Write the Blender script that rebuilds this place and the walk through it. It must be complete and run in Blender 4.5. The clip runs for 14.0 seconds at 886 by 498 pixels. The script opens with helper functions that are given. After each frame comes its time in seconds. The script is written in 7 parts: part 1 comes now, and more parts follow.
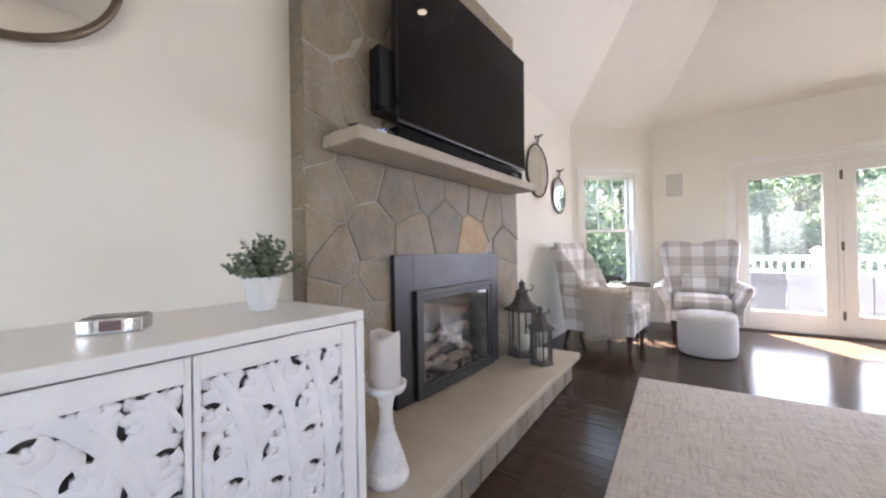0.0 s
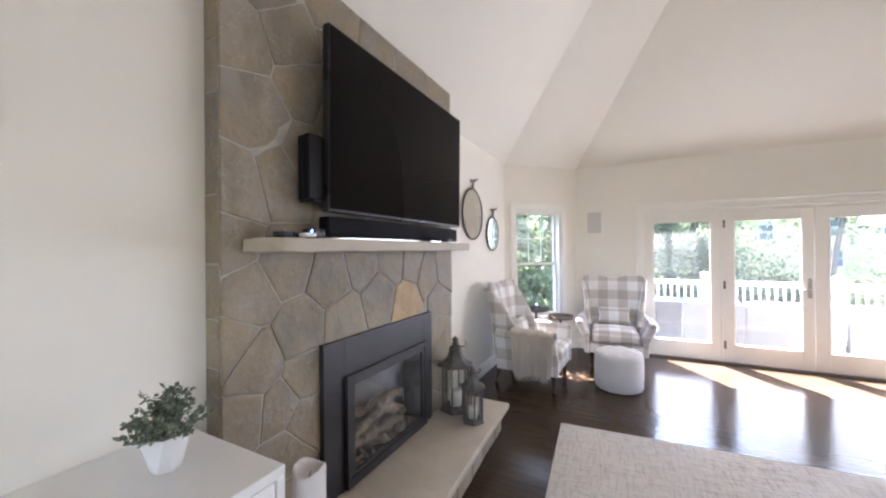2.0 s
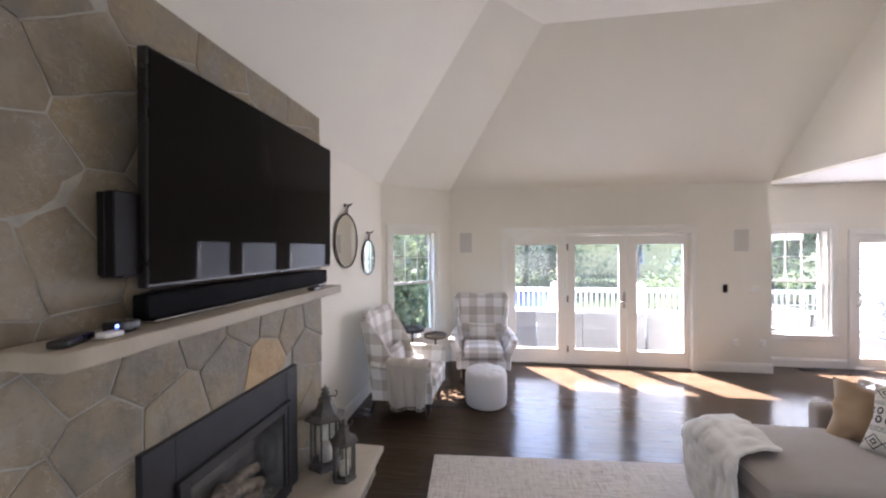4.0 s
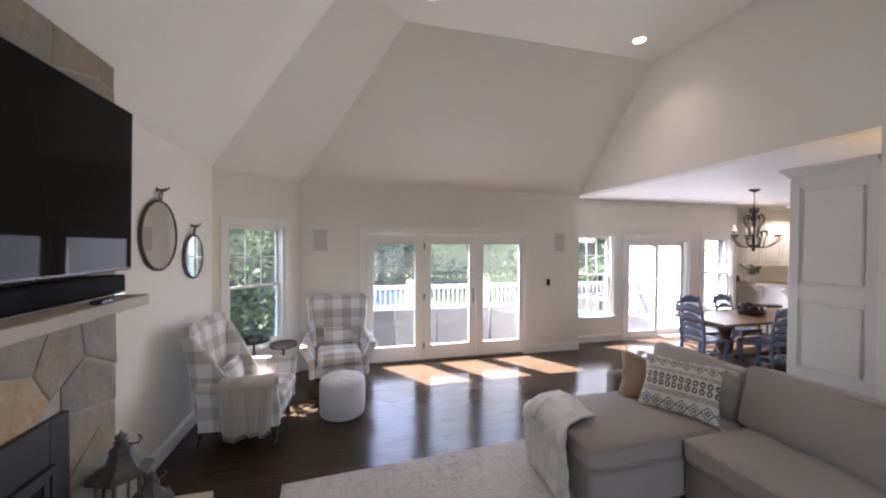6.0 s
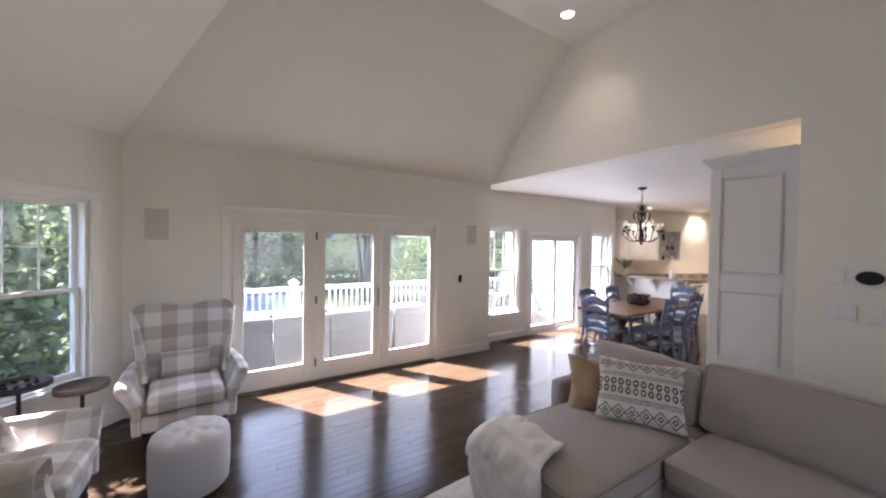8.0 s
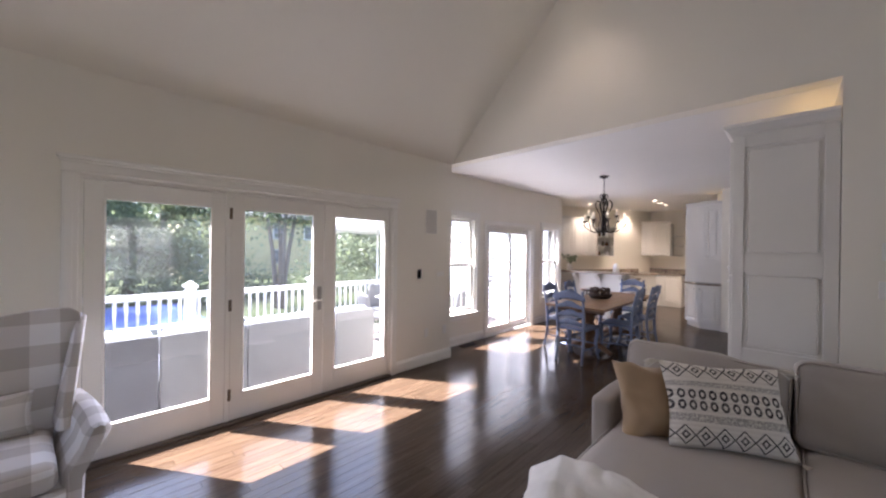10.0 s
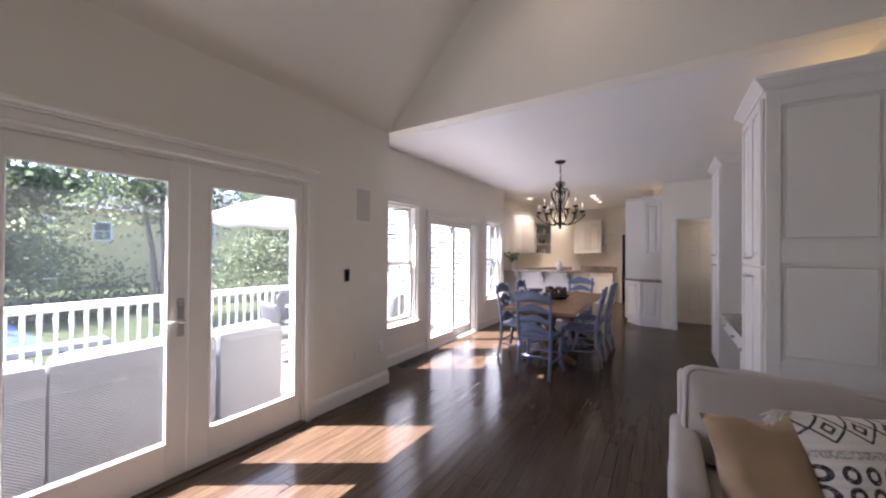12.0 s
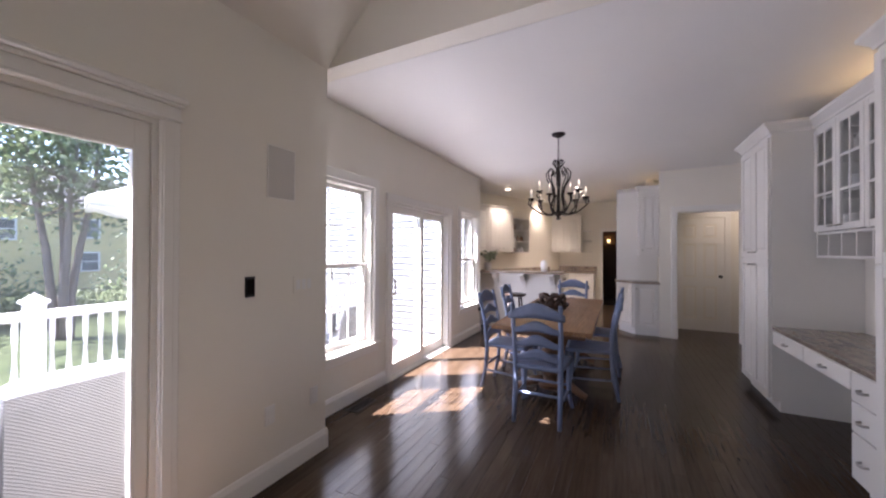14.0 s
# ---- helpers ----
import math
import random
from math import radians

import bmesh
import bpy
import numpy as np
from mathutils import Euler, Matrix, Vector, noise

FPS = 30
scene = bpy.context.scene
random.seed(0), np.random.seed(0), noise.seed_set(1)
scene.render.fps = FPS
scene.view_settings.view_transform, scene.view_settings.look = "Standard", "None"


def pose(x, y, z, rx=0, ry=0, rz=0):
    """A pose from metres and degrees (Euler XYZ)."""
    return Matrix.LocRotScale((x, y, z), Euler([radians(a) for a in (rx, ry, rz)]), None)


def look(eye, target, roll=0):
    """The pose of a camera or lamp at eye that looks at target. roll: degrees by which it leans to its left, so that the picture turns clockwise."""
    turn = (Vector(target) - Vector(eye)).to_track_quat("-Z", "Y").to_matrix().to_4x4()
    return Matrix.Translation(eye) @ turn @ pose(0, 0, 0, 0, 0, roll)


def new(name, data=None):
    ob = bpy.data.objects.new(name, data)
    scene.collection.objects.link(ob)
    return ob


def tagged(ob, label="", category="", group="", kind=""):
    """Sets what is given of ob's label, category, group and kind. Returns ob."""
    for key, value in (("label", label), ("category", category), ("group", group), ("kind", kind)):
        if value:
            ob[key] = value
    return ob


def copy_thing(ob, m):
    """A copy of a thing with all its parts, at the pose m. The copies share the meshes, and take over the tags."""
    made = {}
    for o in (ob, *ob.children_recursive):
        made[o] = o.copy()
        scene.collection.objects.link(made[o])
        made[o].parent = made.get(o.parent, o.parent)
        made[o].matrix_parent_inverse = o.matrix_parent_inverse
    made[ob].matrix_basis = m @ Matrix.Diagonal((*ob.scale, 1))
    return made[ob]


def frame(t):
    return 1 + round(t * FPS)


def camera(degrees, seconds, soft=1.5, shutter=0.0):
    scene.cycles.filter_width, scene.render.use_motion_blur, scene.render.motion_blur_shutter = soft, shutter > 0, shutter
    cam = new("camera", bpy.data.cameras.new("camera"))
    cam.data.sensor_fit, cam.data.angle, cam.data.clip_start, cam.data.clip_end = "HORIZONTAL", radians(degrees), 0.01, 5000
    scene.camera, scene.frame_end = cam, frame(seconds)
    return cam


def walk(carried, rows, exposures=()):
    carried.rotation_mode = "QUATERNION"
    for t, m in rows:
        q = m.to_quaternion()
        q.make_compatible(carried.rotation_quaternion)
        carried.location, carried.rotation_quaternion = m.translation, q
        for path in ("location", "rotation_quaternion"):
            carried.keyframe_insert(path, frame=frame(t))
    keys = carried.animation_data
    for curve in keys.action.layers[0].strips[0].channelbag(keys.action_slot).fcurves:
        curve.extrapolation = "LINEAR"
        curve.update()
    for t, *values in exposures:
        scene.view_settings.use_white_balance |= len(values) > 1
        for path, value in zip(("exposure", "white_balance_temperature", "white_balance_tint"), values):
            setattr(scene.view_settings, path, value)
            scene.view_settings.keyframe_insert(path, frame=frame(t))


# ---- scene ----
cam = camera(102.1, 14.0, soft=2.2)
PATH = [
    (0, (0.721, 0.871, 1.051), (-0.489, 2.464, 1.067), -1.1),
    (0.5, (0.733, 0.863, 1.177), (-0.447, 2.478, 1.197), -1.0),
    (1, (0.742, 0.856, 1.305), (-0.388, 2.506, 1.32), -0.8),
    (1.5, (0.747, 0.876, 1.421), (-0.289, 2.586, 1.43), -0.6),
    (2, (0.752, 0.888, 1.519), (-0.17, 2.663, 1.525), -0.5),
    (4.5, (0.765, 1.014, 1.885), (0.676, 3.012, 1.865), -0.3),
    (5, (0.755, 1.025, 1.884), (0.876, 3.021, 1.864), -0.1),
    (5.5, (0.723, 1.076, 1.879), (1.032, 3.05, 1.855), 0.1),
    (6, (0.717, 1.169, 1.874), (1.218, 3.103, 1.844), 0.4),
    (6.5, (0.744, 1.37, 1.848), (1.425, 3.253, 1.812), 0.5),
    (7, (0.738, 1.605, 1.836), (1.563, 3.426, 1.801), 0.6),
    (7.5, (0.738, 1.852, 1.79), (1.699, 3.606, 1.762), 0.8),
    (8, (0.76, 2.136, 1.758), (1.844, 3.816, 1.729), 0.9),
    (10.5, (1.039, 3.509, 1.51), (2.548, 4.821, 1.519), 0.5),
    (11, (1.23, 3.745, 1.496), (2.811, 4.97, 1.51), 0.3),
    (11.5, (1.419, 3.963, 1.478), (3.063, 5.102, 1.491), 0.4),
    (12, (1.634, 4.152, 1.446), (3.333, 5.208, 1.461), 0.4),
    (12.5, (1.886, 4.335, 1.428), (3.621, 5.329, 1.44), 0.5),
    (13, (2.13, 4.509, 1.41), (3.892, 5.456, 1.422), 0.4),
    (13.5, (2.405, 4.678, 1.415), (4.193, 5.574, 1.428), 0.4),
    (14, (2.697, 4.833, 1.419), (4.492, 5.714, 1.435), 0.2),
]
walk(cam, [(t, look(eye, target, roll)) for t, eye, target, roll in PATH],
     exposures=[(0, 4.90, 6010, 21), (2, 4.90, 5900, 21), (4.5, 4.25, 5970, 23), (8, 3.90, 5990, 23), (11, 3.62, 6000, 26), (14, 3.56, 6000, 27)])

# ---- daylight ----
SUN = Vector((0.70, -1.08, -1.87)).normalized()
world = bpy.data.worlds.new("sky")
scene.world = world
world.use_nodes = True
wn = world.node_tree.nodes
sky = wn.new("ShaderNodeTexSky")
sky.sky_type, sky.sun_disc = "NISHITA", False
sky.sun_elevation, sky.sun_rotation = math.asin(-SUN.z), math.atan2(-SUN.x, -SUN.y)
wn["Background"].inputs["Strength"].default_value = 0.15
world.node_tree.links.new(sky.outputs[0], wn["Background"].inputs["Color"])
sun = new("sun", bpy.data.lights.new("sun", "SUN"))
sun.data.energy, sun.data.angle, sun.data.color = 5.0, radians(0.5), (1.0, 0.95, 0.86)
sun.matrix_world = look((-4, 12, 14), Vector((-4, 12, 14)) + SUN)


def window_lamp(name, m, w, h, power, color=(0.90, 0.935, 1.0)):
    """The sky's light in an opening: an area lamp that shines along local -z."""
    lt = new(name, bpy.data.lights.new(name, "AREA"))
    lt.data.shape, lt.data.size, lt.data.size_y, lt.data.energy = "RECTANGLE", w, h, power
    lt.data.color = color
    lt.matrix_basis = m


for px in (1.388, 2.291, 3.186):
    window_lamp("sky_light_door_pane", pose(px, 6.735, 1.06, -90), 0.64, 1.6, 0.88)
window_lamp("sky_light_window", pose(5.27, 7.085, 1.28, -90), 0.7, 1.45, 0.9)
window_lamp("sky_light_slider", pose(6.75, 7.085, 1.0, -90), 1.35, 1.7, 1.5)
window_lamp("sky_light_window_far", pose(8.31, 7.085, 1.28, -90), 0.65, 1.4, 1.3)
# Added lamp in the unseen south wall; it lights the room from behind.
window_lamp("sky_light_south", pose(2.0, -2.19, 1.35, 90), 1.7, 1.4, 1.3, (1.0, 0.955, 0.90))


# ---- materials ----
def rgba(c):
    return (c[0], c[1], c[2], 1.0)


class Nodes:
    """Short hands for one node tree."""

    def __init__(self, name):
        self.m = bpy.data.materials.new(name)
        self.m.use_nodes = True
        self.t = self.m.node_tree
        self.bsdf = self.t.nodes["Principled BSDF"]
        self.co = self.t.nodes.new("ShaderNodeTexCoord")

    def n(self, kind, **inputs):
        node = self.t.nodes.new("ShaderNode" + kind)
        for k, v in inputs.items():
            self.put(node.inputs[k.replace("_", " ")], v)
        return node

    def put(self, socket, v):
        if isinstance(v, bpy.types.NodeSocket):
            self.t.links.new(v, socket)
        else:
            socket.default_value = v

    def math(self, op, a, b=0.0, c=None):
        node = self.t.nodes.new("ShaderNodeMath")
        node.operation = op
        self.put(node.inputs[0], a)
        self.put(node.inputs[1], b)
        if c is not None:
            self.put(node.inputs[2], c)
        return node.outputs[0]

    def mix(self, f, a, b):
        node = self.t.nodes.new("ShaderNodeMix")
        node.data_type = "RGBA"
        self.put(node.inputs[0], f)
        self.put(node.inputs[6], a if isinstance(a, bpy.types.NodeSocket) else rgba(a))
        self.put(node.inputs[7], b if isinstance(b, bpy.types.NodeSocket) else rgba(b))
        return node.outputs[2]

    def noise(self, scale, detail=3.0, stretch=None, vec=None, rough=0.55):
        v = vec or self.co.outputs["Object"]
        if stretch:
            v = self.n("Mapping", Vector=v, Scale=stretch).outputs[0]
        return self.n("TexNoise", Vector=v, Scale=scale, Detail=detail, Roughness=rough).outputs["Fac"]

    def ramp(self, f, a, b, lo=0.0, hi=1.0):
        node = self.n("MapRange", Value=f)
        for k, v in (("From Min", a), ("From Max", b), ("To Min", lo), ("To Max", hi)):
            node.inputs[k].default_value = v
        return node.outputs[0]

    def bump(self, height, strength=0.2, dist=0.002):
        node = self.n("Bump", Height=height, Strength=strength, Distance=dist)
        self.put(self.bsdf.inputs["Normal"], node.outputs[0])

    def done(self, color, rough=0.5, metal=0.0, spec=0.5):
        self.put(self.bsdf.inputs["Base Color"], color if isinstance(color, bpy.types.NodeSocket) else rgba(color))
        self.put(self.bsdf.inputs["Roughness"], rough)
        self.bsdf.inputs["Metallic"].default_value = metal
        self.bsdf.inputs["Specular IOR Level"].default_value = spec
        return self.m


def plain(name, col, rough=0.5, metal=0.0, var=0.06, scale=3.0, bump=0.08, fine=150.0, dist=0.001, spec=0.5):
    k = Nodes(name)
    a = k.noise(scale, 4)
    f = k.noise(fine, 2)
    c = k.mix(k.ramp(a, 0.3, 0.7), [x * (1 - var) for x in col], [min(1, x * (1 + var)) for x in col])
    k.bump(f, bump, dist)
    r = k.ramp(k.noise(scale * 2.3, 3), 0.3, 0.7, max(0.02, rough - 0.06), min(1, rough + 0.06))
    return k.done(c, r, metal, spec)


WALL = plain("wall_paint", (0.81, 0.772, 0.685), 0.75, var=0.012, scale=1.2, bump=0.06, fine=260)
CEIL = plain("ceiling_paint", (0.81, 0.772, 0.685), 0.8, var=0.012, scale=1.2, bump=0.05, fine=200)
TRIM = plain("white_trim_paint", (0.82, 0.80, 0.745), 0.38, var=0.015, scale=2, bump=0.03, fine=120)
CABINET = plain("cabinet_paint", (0.73, 0.71, 0.665), 0.38, var=0.02, scale=2.5, bump=0.04, fine=90)
WHITE = plain("white_lacquer", (0.84, 0.83, 0.81), 0.35, var=0.02, scale=3, bump=0.03)
PLASTIC_W = plain("white_plastic", (0.80, 0.79, 0.76), 0.4, var=0.01)
GREY_GRILLE = plain("speaker_grille", (0.60, 0.575, 0.53), 0.7, var=0.02, bump=0.3, fine=900)
BLACK = plain("black_metal", (0.020, 0.019, 0.019), 0.45, var=0.25, scale=9, bump=0.1)
IRON = plain("wrought_iron", (0.028, 0.022, 0.020), 0.5, 0.6, var=0.3, scale=20, bump=0.3, fine=120)
NICKEL = plain("brushed_nickel", (0.45, 0.43, 0.40), 0.32, 1.0, var=0.06)
CHROME = plain("chrome", (0.6, 0.6, 0.6), 0.15, 1.0, var=0.04)
BRASS = plain("aged_bronze_frame", (0.17, 0.135, 0.095), 0.4, 0.8, var=0.2, scale=14)
PLASTIC_B = plain("black_plastic", (0.012, 0.012, 0.013), 0.3, var=0.15)
LEG_DARK = plain("dark_turned_wood", (0.030, 0.018, 0.013), 0.32, var=0.3, scale=12)


def screen_mat():
    k = Nodes("screen_glass")
    k.bump(k.noise(3, 1), 0.01, 0.001)
    return k.done(k.mix(k.noise(2), (0.007, 0.0058, 0.0056), (0.008, 0.0066, 0.0064)), 0.03, 0, 0.07)


def wood(name, dark, light, rough=0.35, stretch=(1, 14, 14), scale=4.0, var=0.25, spec=0.5):
    k = Nodes(name)
    s = k.n("ObjectInfo").outputs["Random"]
    i = k.n("NewGeometry").outputs["Random Per Island"]
    s = k.math("FRACT", k.math("ADD", s, i))
    off = k.n("CombineXYZ", X=k.math("MULTIPLY", s, 37.0), Y=k.math("MULTIPLY", s, 5.0), Z=k.math("MULTIPLY", s, 3.0))
    v = k.t.nodes.new("ShaderNodeVectorMath")
    v.operation = "ADD"
    k.put(v.inputs[0], k.co.outputs["Object"])
    k.put(v.inputs[1], off.outputs[0])
    g = k.noise(scale, 6, stretch, v.outputs[0])
    w = k.noise(scale * 5, 4, stretch, v.outputs[0])
    c = k.mix(k.ramp(g, 0.25, 0.75), dark, light)
    c = k.mix(k.math("MULTIPLY", k.ramp(w, 0.5, 0.75), 0.5), c, dark)
    shade = k.ramp(k.math("FRACT", s), 0, 1, 1 - var, 1 + var)
    h = k.n("HueSaturation", Color=c, Value=shade)
    k.bump(w, 0.12 if rough > 0.3 else 0.010, 0.0006)
    return k.done(h.outputs[0], k.ramp(k.noise(2.2, 4), 0.3, 0.7, rough - 0.03, rough + 0.05), 0, spec)


FLOOR = wood("dark_oak_floor", (0.034, 0.0185, 0.0118), (0.068, 0.0490, 0.0305), 0.17, (1, 16, 16), 3.0, 0.16, 0.20)
TABLE_WOOD = wood("oiled_pine_tabletop", (0.17, 0.085, 0.035), (0.36, 0.20, 0.095), 0.35, (1, 12, 12), 4, 0.15)
PEDESTAL = wood("brown_pedestal_wood", (0.09, 0.045, 0.022), (0.20, 0.105, 0.055), 0.45, (8, 8, 1), 5, 0.1)
DRIFT = wood("dark_driftwood", (0.035, 0.02, 0.013), (0.12, 0.07, 0.045), 0.6, (4, 4, 4), 6, 0.2)
BLUE = plain("blue_grey_chair_paint", (0.155, 0.195, 0.30), 0.42, var=0.12, scale=9, bump=0.12, fine=60)


def fabric(name, col, var=0.08, weave=900.0, bump=0.35, rough=0.9, sheen=0.25, wrinkle=0.0):
    k = Nodes(name)
    a = k.noise(2.5, 5)
    w = k.noise(weave, 1)
    c = k.mix(k.ramp(a, 0.3, 0.7), [x * (1 - var) for x in col], [x * (1 + var) for x in col])
    c = k.mix(k.math("MULTIPLY", w, 0.35), c, [x * 0.72 for x in col])
    h = k.math("ADD", w, k.math("MULTIPLY", k.noise(14, 4), wrinkle))
    k.bump(h, bump, 0.0015)
    k.bsdf.inputs["Sheen Weight"].default_value = sheen
    return k.done(c, rough, 0, 0.2)


SOFA = fabric("grey_beige_sofa_twill", (0.395, 0.358, 0.325), 0.06, 700, 0.45, wrinkle=5.0)
TAN = fabric("tan_pillow_linen", (0.36, 0.25, 0.15), 0.08, 500, 0.4, wrinkle=3.0)
OTTOMAN = fabric("white_ottoman_linen", (0.70, 0.68, 0.67), 0.03, 700, 0.3, wrinkle=1.0)
KNIT = fabric("beige_knit_throw", (0.50, 0.44, 0.37), 0.12, 240, 0.8)
FUR = fabric("ivory_faux_fur", (0.72, 0.70, 0.66), 0.16, 120, 1.0)
FRINGE = fabric("ivory_fringe", (0.70, 0.66, 0.60), 0.1, 400, 0.5)


def plaid_mat():
    """A buffalo check of 13 cm, laid on each face along its own two axes."""
    k = Nodes("buffalo_check")
    p = k.n("SeparateXYZ", Vector=k.co.outputs["Object"]).outputs
    q = k.n("SeparateXYZ", Vector=k.co.outputs["Normal"]).outputs
    side = k.math("GREATER_THAN", k.math("ABSOLUTE", q[0]), 0.68)
    flat = k.math("GREATER_THAN", k.math("ABSOLUTE", q[2]), 0.68)

    def sel(f, a, b):
        return k.math("ADD", k.math("MULTIPLY", a, k.math("SUBTRACT", 1.0, f)), k.math("MULTIPLY", b, f))

    def stripe(v):
        return k.math("GREATER_THAN", k.math("FRACT", k.math("ADD", k.math("MULTIPLY", v, 1 / 0.25), 10.27)), 0.5)

    s = k.math("ADD", stripe(sel(side, p[0], p[1])), stripe(sel(flat, p[2], p[1])))
    c = k.mix(k.math("GREATER_THAN", s, 0.5), (0.82, 0.80, 0.78), (0.60, 0.56, 0.52))
    c = k.mix(k.math("GREATER_THAN", s, 1.5), c, (0.43, 0.39, 0.345))
    w = k.noise(800, 1)
    c = k.mix(k.math("MULTIPLY", w, 0.2), c, (0.46, 0.43, 0.40))
    k.bump(k.math("ADD", w, k.math("MULTIPLY", k.noise(11, 3), 2.0)), 0.3, 0.0015)
    k.bsdf.inputs["Sheen Weight"].default_value = 0.2
    return k.done(c, 0.9, 0, 0.2)


PLAID = plaid_mat()


def rug_mat():
    k = Nodes("woven_cream_rug")
    a = k.noise(7, 7, (1, 9, 1), rough=0.7)
    b = k.noise(7, 7, (9, 1, 1), rough=0.7)
    d = k.noise(1.1, 5)
    f = k.math("MULTIPLY", k.math("ADD", k.ramp(a, 0.46, 0.66, 0, 0.8), k.ramp(b, 0.48, 0.68, 0, 0.8)), k.ramp(d, 0.3, 0.7, 0.35, 1.0))
    c = k.mix(f, (0.68, 0.64, 0.585), (0.33, 0.29, 0.25))
    c = k.mix(k.math("MULTIPLY", k.noise(420, 1), 0.35), c, (0.36, 0.32, 0.28))
    k.bump(k.math("ADD", k.noise(300, 2), a), 0.6, 0.003)
    return k.done(c, 0.95, 0, 0.1)


RUG = rug_mat()


def stone_mat(name, cols, rough=0.6, relief=0.4):
    k = Nodes(name)
    s = k.n("ObjectInfo").outputs["Random"]
    ramp = k.n("ValToRGB", Fac=s)
    el = ramp.color_ramp.elements
    for i, c in enumerate(cols):
        e = el[i] if i < 2 else el.new(1.0)
        e.position, e.color = i / (len(cols) - 1), rgba(c)
    v = k.n("VectorMath", )
    v.operation = "ADD"
    k.put(v.inputs[0], k.co.outputs["Object"])
    k.put(v.inputs[1], k.n("CombineXYZ", X=k.math("MULTIPLY", s, 37.0), Y=k.math("MULTIPLY", s, 11.0)).outputs[0])
    a, b = k.noise(5, 6, vec=v.outputs[0]), k.noise(38, 5, vec=v.outputs[0])
    c = k.mix(k.math("MULTIPLY", k.ramp(a, 0.42, 0.60), 0.85), ramp.outputs[0], (0.30, 0.235, 0.145) if name != "ochre_fieldstone" else (0.40, 0.27, 0.13))
    c = k.mix(k.math("MULTIPLY", k.ramp(b, 0.50, 0.72), 0.35), c, (0.14, 0.12, 0.09))
    c = k.mix(k.math("MULTIPLY", k.ramp(k.noise(2.1, 4, vec=v.outputs[0]), 0.5, 0.7), 0.4), c, (0.34, 0.31, 0.27))
    if cols[0][0] < 0.4:
        # rusty stains and thin pale veins
        c = k.mix(k.math("MULTIPLY", k.ramp(k.noise(3.3, 5, (1, 1.6, 0.8), v.outputs[0]), 0.52, 0.66), 0.55), c, (0.155, 0.125, 0.085))
        vein = k.ramp(k.math("ABSOLUTE", k.math("SUBTRACT", k.noise(2.6, 7, vec=v.outputs[0], rough=0.65), 0.5)), 0.0, 0.006, 1.0, 0.0)
        c = k.mix(k.math("MULTIPLY", vein, 0.45), c, (0.46, 0.43, 0.37))
    k.bump(k.math("ADD", k.math("MULTIPLY", a, 5.0), b), relief, 0.008)
    return k.done(c, rough)


STONE = stone_mat("fieldstone", [(0.26, 0.235, 0.195), (0.29, 0.245, 0.18), (0.20, 0.185, 0.16), (0.31, 0.265, 0.20), (0.20, 0.172, 0.132), (0.29, 0.255, 0.205)])
OCHRE = stone_mat("ochre_fieldstone", [(0.50, 0.36, 0.20), (0.48, 0.34, 0.19)])
MORTAR = plain("grey_mortar", (0.40, 0.375, 0.33), 0.9, var=0.15, scale=14, bump=0.5, fine=60, dist=0.004)
HEARTH = stone_mat("limestone_slab", [(0.47, 0.415, 0.335), (0.48, 0.42, 0.34)], 0.6, 0.15)
for e in HEARTH.node_tree.nodes:
    if e.type == "MIX" and e.inputs[7].default_value[0] < 0.32:
        e.inputs[7].default_value = (0.43, 0.375, 0.295, 1)


def granite_mat():
    k = Nodes("brown_granite")
    a, b = k.noise(5, 8, (1, 3, 1)), k.noise(70, 4)
    c = k.mix(k.ramp(a, 0.35, 0.65), (0.33, 0.27, 0.21), (0.13, 0.10, 0.08))
    c = k.mix(k.math("MULTIPLY", k.ramp(b, 0.5, 0.65), 0.6), c, (0.46, 0.40, 0.33))
    return k.done(c, 0.18)


GRANITE = granite_mat()


def glass_mat(name, tint=(1, 1, 1), gloss=0.5, film=0.0):
    k = Nodes(name)
    tr = k.n("BsdfTransparent", Color=rgba(tint))
    gl = k.n("BsdfGlossy", Roughness=0.02)
    lw = k.n("LayerWeight", Blend=0.5)
    edge = k.math("POWER", lw.outputs["Facing"], 4.0)
    mx = k.n("MixShader", Fac=k.math("MULTIPLY", k.math("ADD", k.math("MULTIPLY", edge, 0.5), 0.035), gloss))
    k.t.links.new(tr.outputs[0], mx.inputs[1])
    k.t.links.new(gl.outputs[0], mx.inputs[2])
    out = mx
    if film:
        # a thin film that scatters a little daylight: haze put into the glass
        veil = k.n("BsdfTranslucent", Color=(0.9, 0.9, 0.92, 1))
        out = k.n("MixShader", Fac=k.ramp(k.noise(1.7, 4), 0.3, 0.7, film * 0.6, film * 1.4))
        k.t.links.new(mx.outputs[0], out.inputs[1])
        k.t.links.new(veil.outputs[0], out.inputs[2])
    k.t.links.new(out.outputs[0], k.t.nodes["Material Output"].inputs["Surface"])
    return k.m


GLASS = glass_mat("window_glass", (0.74, 0.76, 0.755), 1.0, 0.005)
CLEAR = glass_mat("clear_glass", (0.95, 0.96, 0.96), 1.0)


def mirror_mat():
    k = Nodes("mirror_silver")
    return k.done((0.86, 0.86, 0.85), 0.01, 1.0)


MIRROR = mirror_mat()


def glow(name, col, power):
    k = Nodes(name)
    k.bsdf.inputs["Emission Color"].default_value = rgba(col)
    k.bsdf.inputs["Emission Strength"].default_value = power
    return k.done(col, 0.5)


